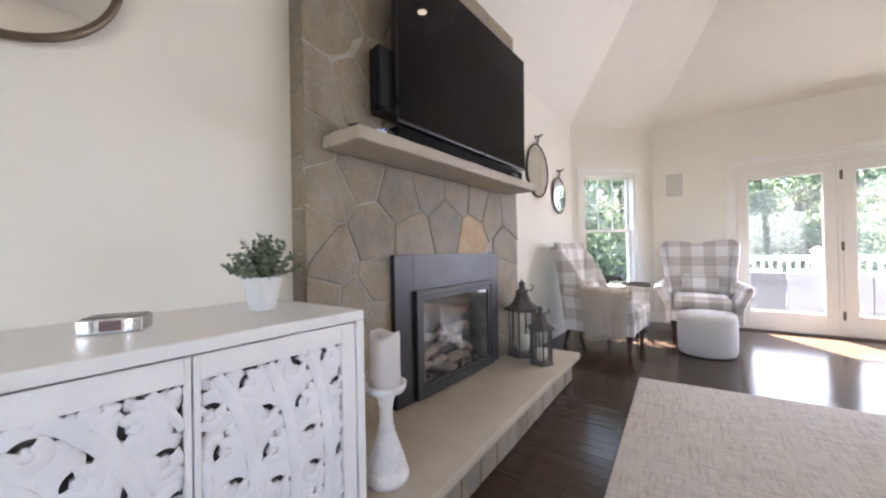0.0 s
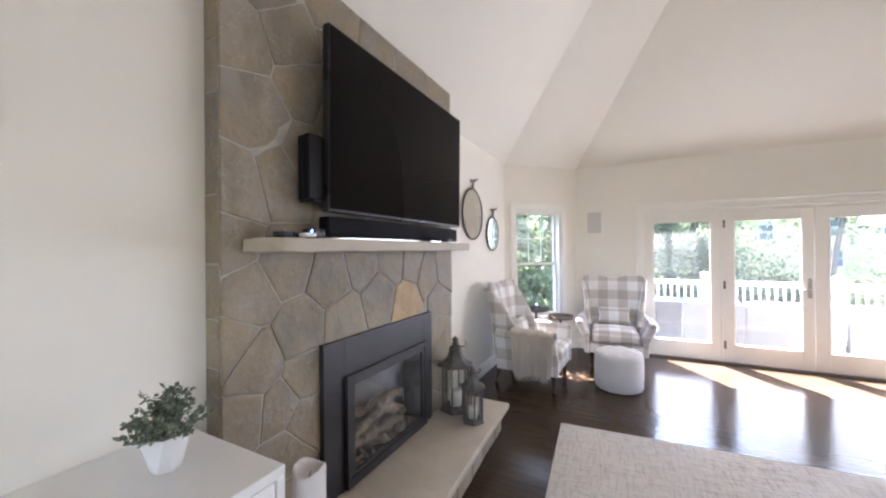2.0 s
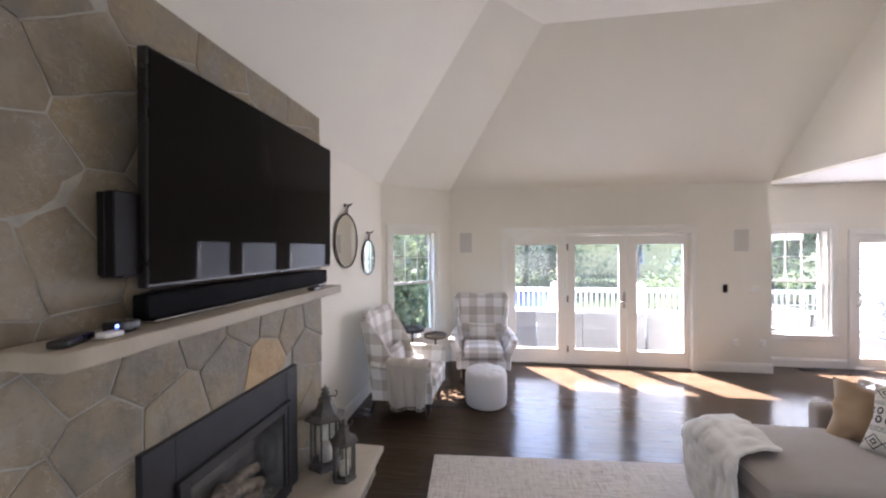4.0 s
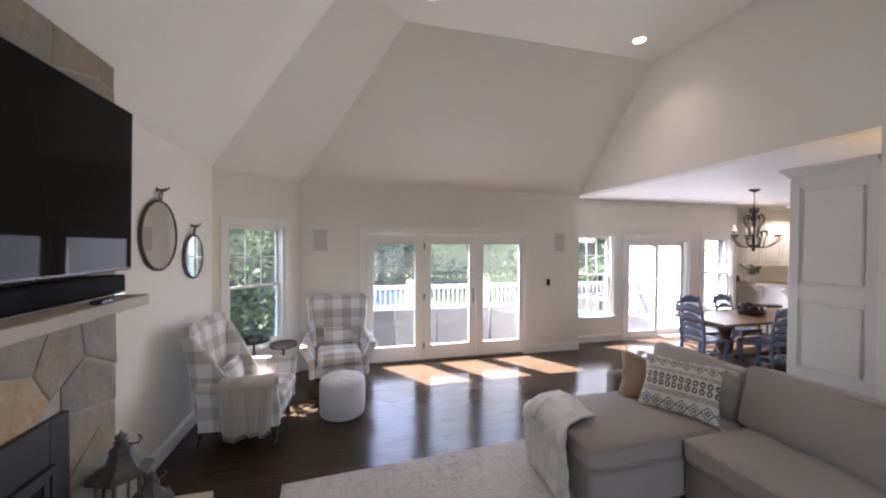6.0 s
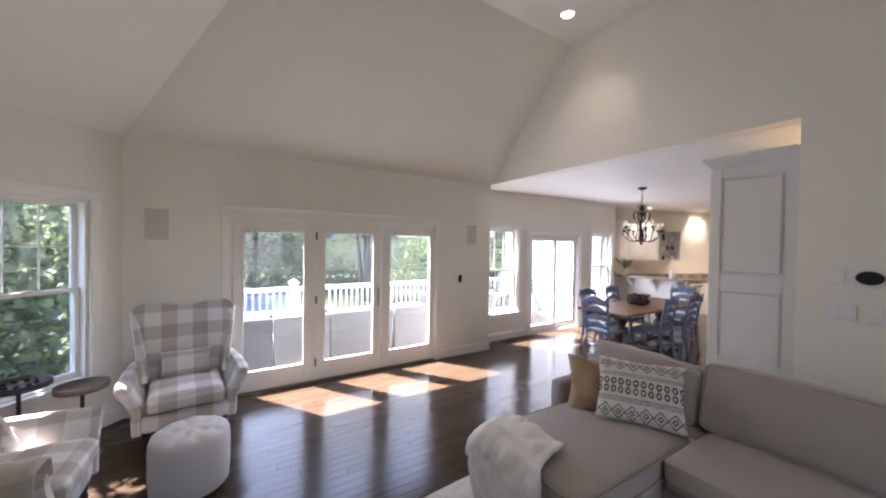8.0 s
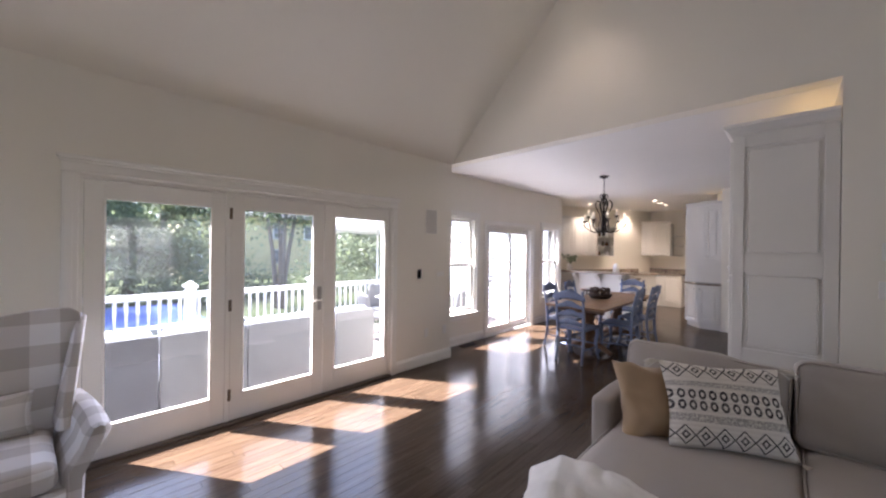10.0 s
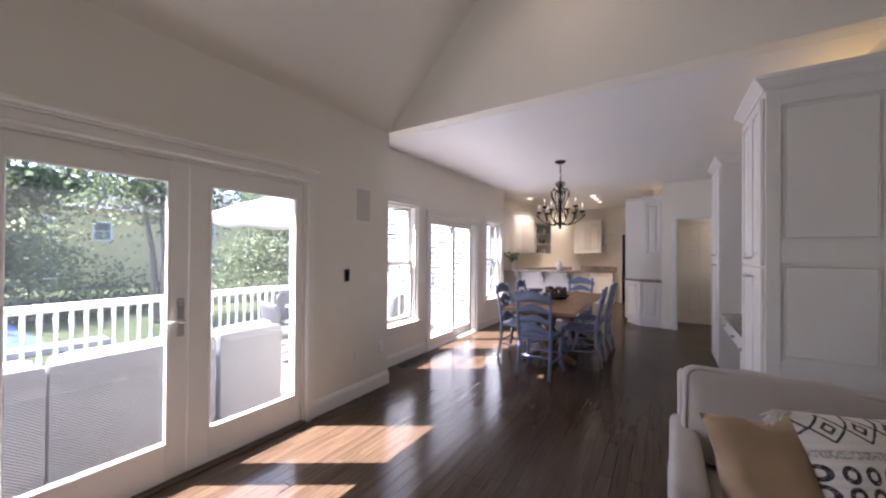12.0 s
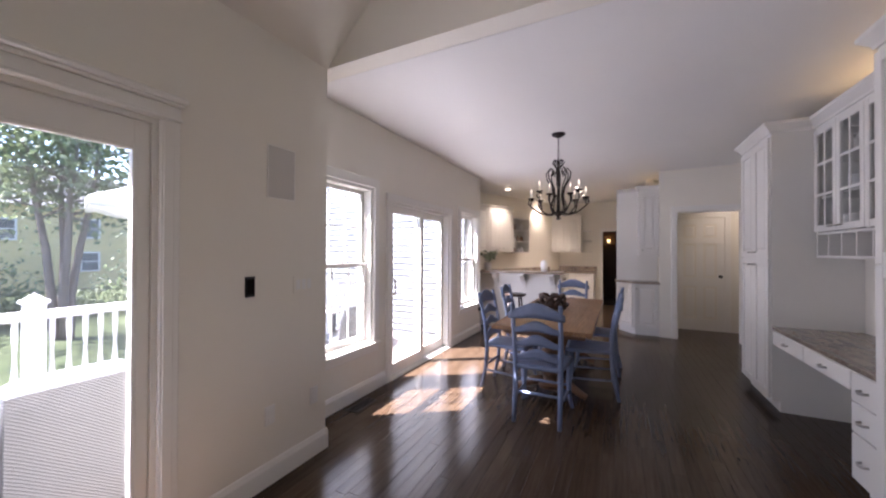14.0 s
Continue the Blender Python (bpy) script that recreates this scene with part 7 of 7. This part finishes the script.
lathe(bm, [(0.021, 0.16), (0.021, 0.28), (0.012, 0.30), (0.020, 0.33), (0.024, 0.40), (0.016, 0.52), (0.013, 0.62), (0.020, 0.66), (0.012, 0.68), (0.021, 0.70), (0.021, 0.90)], 10)
smooth(bm)
BAL = bpy.data.meshes.new("baluster")
bm.to_mesh(BAL)
bm.free()
BAL.materials.append(VINYL)
POSTS = [0.34, 2.12, 4.0, 5.8, 7.6]
x = 0.46
while x < 8.5:
    if min(abs(x - p) for p in POSTS) > 0.10:
        o = new("baluster", BAL)
        o.parent, o.location = rail, (x, 0, 0)
    x += 0.118
for x in POSTS:
    bm = B()
    box(bm, x - 0.065, x + 0.065, -0.065, 0.065, 0.0, 1.05, 0.006)
    post = part("post", bm, VINYL, rail, soft=False)
    bm = B()
    box(bm, x - 0.085, x + 0.085, -0.085, 0.085, 1.05, 1.085, 0.006)
    v = [bm.verts.new((x + a, b, 1.085)) for a, b in ((-0.07, -0.07), (0.07, -0.07), (0.07, 0.07), (-0.07, 0.07))]
    tip = bm.verts.new((x, 0, 1.15))
    for i in range(4):
        bm.faces.new((v[i], v[(i + 1) % 4], tip))
    part("cap", bm, VINYL, post, soft=False)


def wicker_mat(name, col):
    k = Nodes(name)
    p = k.n("SeparateXYZ", Vector=k.co.outputs["Object"]).outputs
    a = k.math("SINE", k.math("MULTIPLY", k.math("ADD", p[0], p[1]), 260.0))
    b = k.math("SINE", k.math("MULTIPLY", p[2], 330.0))
    h = k.math("MULTIPLY", a, b)
    c = k.mix(k.ramp(h, -1, 1), [v * 0.55 for v in col], col)
    k.bump(h, 0.6, 0.004)
    return k.done(c, 0.6)


WICKER = wicker_mat("pale_grey_wicker", (0.19, 0.19, 0.195))
# Darker copy of the wicker: the first sofa section's shade put into colour.
WICKER_D = wicker_mat("shaded_wicker", (0.07, 0.07, 0.08))
CUSHION = fabric("pale_blue_outdoor_cushion", (0.52, 0.56, 0.66), 0.05, 500, 0.3)
for x0, x1, mat in ((0.72, 1.485, WICKER_D), (1.495, 2.264, WICKER), (2.27, 3.30, WICKER), (3.335, 3.95, WICKER)):
    t = thing("wicker_sofa", pose(0, 0, DECKZ), "pale grey wicker outdoor sofa section with cushions", "outdoor sofa", "wicker sofa sections")
    bm = B()
    superbox(bm, x1 - x0, 0.10, 0.78, 0.025, 8, 0, 0, 0, pose((x0 + x1) / 2, 7.62, 0.41))
    part("back", bm, mat, t)
    bm = B()
    superbox(bm, x1 - x0, 0.66, 0.28, 0.02, 6, 0, 0, 0, pose((x0 + x1) / 2, 8.01, 0.17))
    part("seat_frame", bm, mat, t)
    bm = B()
    superbox(bm, x1 - x0 - 0.04, 0.62, 0.14, 0.05, 8, 0.004, 6, x0, pose((x0 + x1) / 2, 8.02, 0.385))
    part("seat_cushion", bm, CUSHION, t)
    bm = B()
    superbox(bm, x1 - x0 - 0.05, 0.16, 0.42, 0.06, 8, 0.008, 6, x0, pose((x0 + x1) / 2, 7.77, 0.62, 8))
    part("back_cushion", bm, CUSHION, t)
t = thing("patio_table", pose(5.75, 8.65, DECKZ), "pale patio dining table on the deck", "table")
bm = B()
superbox(bm, 1.5, 0.85, 0.04, 0.015, 6, m=pose(0, 0, 0.72))
part("tabletop", bm, plain("pale_tabletop", (0.55, 0.54, 0.52), 0.3), t)
for x in (-0.65, 0.65):
    for yy in (-0.34, 0.34):
        bm = B()
        box(bm, x - 0.03, x + 0.03, yy - 0.03, yy + 0.03, 0.0, 0.70)
        part("leg", bm, WICKER_D, t, soft=False)


def patio_chair(m):
    c = thing("patio_chair", m, "pale wicker patio dining chair on the deck", "chair", "patio chairs")
    bm = B()
    superbox(bm, 0.5, 0.5, 0.07, 0.03, 6, m=pose(0, 0, 0.42))
    part("seat", bm, WICKER, c)
    bm = B()
    cloth(bm, lambda u, v: Vector(((u - 0.5) * 0.52, 0.24 + 0.10 * v - 0.10 * (2 * u - 1) ** 2, 0.42 + 0.46 * v - 0.04 * abs(2 * u - 1) ** 3)), 12, 6)
    thick(part("backrest", bm, WICKER, c), 0.03)
    for x in (-0.21, 0.21):
        for yy in (-0.21, 0.21):
            bm = B()
            tube(bm, [(x, yy, 0.40), (x * 1.1, yy * 1.1, 0.0)], 0.016, 8)
            part("leg", bm, WICKER_D, c)
    return c


c0 = patio_chair(pose(4.78, 8.72, DECKZ, 0, 0, 78))
for x, yy, r in ((5.4, 9.25, 0), (6.1, 9.25, 0), (5.5, 8.05, 180), (6.3, 8.05, 180)):
    copy_thing(c0, pose(x, yy, DECKZ, 0, 0, r))
um = thing("patio_umbrella", pose(6.15, 10.6, -1.0), "large white patio umbrella standing open", "umbrella")
bm = B()
tube(bm, [(0, 0, 0.05), (0, 0, 3.62)], 0.025, 10)
part("pole", bm, VINYL, um)
bm = B()
lathe(bm, [(0.3, 0.0), (0.3, 0.05), (0.05, 0.10)], 20)
part("base", bm, BLACK, um)
bm = B()
N = 48
rings = []
for r, z in ((0.02, 3.60), (0.5, 3.46), (1.0, 3.28), (1.45, 3.10), (1.45, 2.98)):
    rings.append([bm.verts.new((r * math.cos(2 * math.pi * i / N) * (1 - 0.03 * abs(math.sin(i * math.pi / 6))), r * math.sin(2 * math.pi * i / N) * (1 - 0.03 * abs(math.sin(i * math.pi / 6))), z - 0.04 * r * abs(math.sin(i * math.pi / 6)))) for i in range(N)])
for a, b in zip(rings, rings[1:]):
    for i in range(N):
        bm.faces.new((a[i], a[(i + 1) % N], b[(i + 1) % N], b[i]))
thick(part("canopy", bm, leaf_mat("white_canvas", (0.72, 0.72, 0.70), (0.74, 0.74, 0.72), 0.3), um), 0.004)

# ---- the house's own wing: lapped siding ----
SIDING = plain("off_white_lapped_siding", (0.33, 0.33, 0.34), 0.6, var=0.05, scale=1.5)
wing = structure(thing("siding_wing", pose(0, 0, 0), "white lapped clapboard siding of the house wing", "house wall"))
bm = B()
box(bm, 8.60, 8.64, 7.30, 10.6, -1.0, 4.4)
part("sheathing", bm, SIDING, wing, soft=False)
z = -1.0
while z < 4.3:
    bm = B()
    v = [bm.verts.new(p) for p in ((8.599, 7.30, z), (8.57, 7.30, z), (8.592, 7.30, z + 0.118), (8.599, 7.30, z + 0.118), (8.599, 10.6, z), (8.57, 10.6, z), (8.592, 10.6, z + 0.118), (8.599, 10.6, z + 0.118))]
    for q in ((0, 1, 2, 3), (7, 6, 5, 4), (1, 5, 6, 2), (0, 4, 5, 1), (3, 2, 6, 7)):
        bm.faces.new([v[i] for i in q])
    bmesh.ops.recalc_face_normals(bm, faces=bm.faces)
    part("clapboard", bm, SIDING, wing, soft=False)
    z += 0.116

# ---- ground, pool, houses, trees ----
k = Nodes("lawn")
c = k.mix(k.ramp(k.noise(0.6, 5), 0.35, 0.65), (0.045, 0.06, 0.028), (0.085, 0.10, 0.05))
k.bump(k.noise(30, 3), 0.8, 0.05)
bm = B()
v = [bm.verts.new(p) for p in ((-600, -600, -1.0), (600, -600, -1.0), (600, 600, -1.0), (-600, 600, -1.0))]
bm.faces.new(v)
structure(part("ground", bm, k.done(c, 0.95, 0, 0.1), soft=False), "green lawn reaching to the trees", "ground")
bm = B()
superbox(bm, 9.0, 5.0, 0.16, 0.06, 10, 0.02, 1.0, 2, pose(-0.5, 19.5, -0.94))
tagged(part("pool_cover", bm, plain("blue_pool_cover", (0.035, 0.075, 0.26), 0.5, var=0.2, scale=1.5)), "bright blue covered swimming pool in the lawn", "pool")
bm = B()
box(bm, -6, 5, 16.3, 16.9, -1.0, -0.85, 0.02)
tagged(part("garden_wall", bm, plain("pale_kerb_stone", (0.34, 0.32, 0.30), 0.9, var=0.2, scale=4)), "low pale stone edging beside the pool", "garden wall")


HOUSE_PANE = plain("dim_house_pane", (0.14, 0.155, 0.17), 0.15, var=0.3, scale=1.5)


def house(m, w, d, h, roof, wallmat, label, win):
    t = thing("house", m, label, "house", "neighbouring houses")
    bm = B()
    box(bm, -w / 2, w / 2, 0, d, 0, h)
    part("wall", bm, wallmat, t, soft=False)
    bm = B()
    v = [bm.verts.new(p) for p in ((-w / 2 - 0.3, -0.4, h - 0.1), (w / 2 + 0.3, -0.4, h - 0.1), (w / 2 + 0.3, d / 2, h + roof), (-w / 2 - 0.3, d / 2, h + roof), (-w / 2 - 0.3, d + 0.4, h - 0.1), (w / 2 + 0.3, d + 0.4, h - 0.1))]
    for q in ((0, 1, 2, 3), (3, 2, 5, 4), (0, 3, 4), (1, 5, 2), (0, 4, 5, 1)):
        bm.faces.new([v[i] for i in q])
    part("roof", bm, plain("grey_shingle_roof", (0.10, 0.095, 0.095), 0.9, var=0.25, scale=2), t, soft=False)
    for x, z in win:
        bm = B()
        frame_bars(bm, x - 0.5, x + 0.5, z, z + 1.3, -0.06, -0.001, 0.1, 0.1, 0.1, 0.1, 0)
        box(bm, x - 0.4, x + 0.4, -0.05, -0.02, z + 0.62, z + 0.68)
        f = part("window", bm, VINYL, t, soft=False)
        bm = B()
        box(bm, x - 0.4, x + 0.4, -0.03, -0.012, z + 0.1, z + 1.2)
        part("pane", bm, HOUSE_PANE, f, soft=False)


YELLOW = plain("pale_yellow_siding", (0.60, 0.50, 0.27), 0.8, var=0.06, scale=1, bump=0.3, fine=8, dist=0.02)
GREYH = plain("pale_grey_siding", (0.48, 0.47, 0.45), 0.8, var=0.06, scale=1)
house(pose(13.0, 36, -1.0), 13, 8, 5.2, 2.6, YELLOW, "pale yellow two-storey neighbouring house", ((-5.6, 0.6), (0.6, 1.05), (4.0, 1.05), (-5.8, 3.2), (-3.1, 3.0), (0.6, 3.2), (3.4, 3.2)))
house(pose(-4.5, 44, -1.0), 10, 8, 3.2, 2.4, GREYH, "low grey neighbouring house behind the trees", ((-3.0, 1.0), (0.0, 1.0), (3.0, 1.0)))

LEAF = leaf_mat("tree_leaf", (0.085, 0.115, 0.06), (0.21, 0.25, 0.13), 0.45)
BARK = plain("grey_bark", (0.14, 0.115, 0.095), 0.95, var=0.3, scale=8, bump=0.8, fine=25, dist=0.02)


def tree(m, h, spread, trunks, leaves, leaf, seed, label, low=0.30, bare=True):
    rnd = random.Random(seed)
    t = thing("tree", m, label, "tree", "garden trees")
    tr = B()
    spots = []
    for k in range(trunks):
        a = 6.28 * k / max(1, trunks) + rnd.uniform(-0.4, 0.4)
        lean = spread * 0.35 * (trunks > 1)
        p = [Vector((math.cos(a) * (0.12 * (trunks > 1) + lean * f ** 1.3) + rnd.uniform(-0.06, 0.06), math.sin(a) * (0.12 * (trunks > 1) + lean * f ** 1.3) + rnd.uniform(-0.06, 0.06), h * 0.85 * f)) for f in (0, 0.15, 0.3, 0.5, 0.75, 1.0)]
        r = 0.022 * h / (1 + 0.35 * (trunks - 1))
        tube(tr, p, [r * 1.25, r, r * 0.85, r * 0.6, r * 0.35, r * 0.1], 8)
        for i in range(16):
            f = rnd.uniform(low, 0.98)
            j = min(4, int(f * 5))
            o = p[j].lerp(p[j + 1], f * 5 - j)
            b = rnd.uniform(0, 6.28)
            ln = spread * rnd.uniform(0.45, 1.0) * (1.15 - 0.7 * abs(f - 0.5))
            e = o + Vector((math.cos(b) * ln, math.sin(b) * ln, ln * rnd.uniform(0.0, 0.5)))
            mid = o.lerp(e, 0.5) + Vector((0, 0, 0.12 * ln))
            tube(tr, [o, mid, e], [r * 0.3, r * 0.2, r * 0.06], 5)
            spots += [mid, e, o.lerp(mid, 0.6), mid.lerp(e, 0.5)]
    part("trunk", tr, BARK, t)
    cr = B()
    pts = []
    for i in range(leaves):
        s = rnd.choice(spots)
        g = spread * 0.20
        pts.append(s + Vector((rnd.gauss(0, g), rnd.gauss(0, g), rnd.gauss(0, g * 0.75))))
    leaf_cloud(cr, pts, leaf, rnd, 1, 0.42)
    part("crown", cr, LEAF, t, soft=False)
    return t


t1 = tree(pose(6.9, 18.5, -1.0), 9.5, 3.0, 4, 9000, 0.165, 1, "tall multi-trunk maple tree with airy green leaves", 0.50)
t2 = tree(pose(-1.2, 25.5, -1.0), 11.0, 3.6, 1, 13000, 0.21, 2, "tall leafy green garden tree", 0.22)
t3 = tree(pose(2.8, 27.0, -1.0), 9.0, 3.4, 1, 13000, 0.21, 3, "broad leafy green garden tree", 0.18)
for i, (x, y, s) in enumerate(((-8, 24, 1.0), (-14, 22, 1.1), (4.6, 30, 1.0), (17, 27, 1.0), (24, 24, 1.1), (-20, 28, 1.2), (14.5, 21.5, 0.85), (31, 30, 1.2), (-5, 31, 1.2), (38, 22, 1.1))):
    copy_thing((t2, t3)[i % 2], pose(x, y, -1.0, 0, 0, 70 * i))
    # the copies turn, so that no two show the same outline
# shrubs close to the corner window
for i, (x, y, h, sp, n, sd) in enumerate(((-2.0, 8.9, 7.4, 1.25, 8500, 21), (-0.9, 10.6, 5.5, 1.3, 6000, 22), (-3.6, 8.2, 5.5, 1.5, 5000, 23))):
    tree(pose(x, y, -1.0), h, sp, 3, n, 0.15, sd, "dense leafy tree close outside the corner window", 0.08)
rnd = random.Random(77)
bm = B()
pts = []
for i in range(16000):
    x = rnd.uniform(-14, 26)
    pts.append((x, 22.6 + rnd.gauss(0, 0.5) + 0.5 * math.sin(x), -1.0 + abs(rnd.gauss(0, 1.1)) * (1.1 + 0.5 * math.sin(x * 1.3)) * (1.0 if x < 4.5 else 0.75)))
leaf_cloud(bm, pts, 0.15, rnd, 1, 0.45)
tagged(part("hedge", bm, LEAF, soft=False), "low uneven green hedge behind the pool", "hedge", kind="stuff")
bm = B()
pts = []
for i in range(15000):
    a = rnd.uniform(-0.6, 3.74)
    r = rnd.uniform(55, 75)
    hh = 9 + 3 * math.sin(a * 9) + 2 * math.sin(a * 23)
    pts.append((r * math.cos(a), 5 + r * math.sin(a), -1.0 + hh * rnd.random() ** 0.8))
leaf_cloud(bm, pts, 1.3, rnd, 1, 0.5)
tagged(part("far_woods", bm, LEAF, soft=False), "dark green woods in the distance", "woods", kind="stuff")

# ---- floor planks ----
rnd = random.Random(42)
floor_ob = bpy.data.objects["floor"]
W = 0.083
far = B()
row = 0
y = -2.2


def plank(bm, x0, x1, y0, y1):
    g, d = 0.0005, 0.0010
    lo = [bm.verts.new(p) for p in ((x0 + g, y0 + g, -0.0115), (x1 - g, y0 + g, -0.0115), (x1 - g, y1 - g, -0.0115), (x0 + g, y1 - g, -0.0115))]
    mi = [bm.verts.new((q.co.x, q.co.y, -0.0006)) for q in lo]
    hi = [bm.verts.new((q.co.x + (d if q.co.x < (x0 + x1) / 2 else -d), q.co.y + (d if q.co.y < (y0 + y1) / 2 else -d), 0.0)) for q in lo]
    for a, b in ((lo, mi), (mi, hi)):
        for i in range(4):
            bm.faces.new((a[i], a[(i + 1) % 4], b[(i + 1) % 4], b[i]))
    bm.faces.new(hi)


near = []
while y < 8.3:
    xa = -0.84 if y < 6.70 else (4.72 if y < 7.05 else 8.86)
    x = xa - rnd.uniform(0, 0.8)
    while x < 13.25:
        ln = rnd.uniform(0.7, 1.9)
        a, b = max(x, xa), min(x + ln, 13.3)
        if b - a > 0.02:
            if a > -0.3 and b < 6.9 and y > 3.3 and y < 7.0:
                near.append((a, b, y))
            else:
                plank(far, a, b, y, y + W)
        x += ln
    y += W
for a, b, y in near:
    bm = B()
    plank(bm, a, b, y, y + W)
    part("plank", bm, FLOOR, floor_ob, soft=False)
tagged(part("planks_beyond", far, FLOOR, floor_ob, soft=False), kind="stuff")
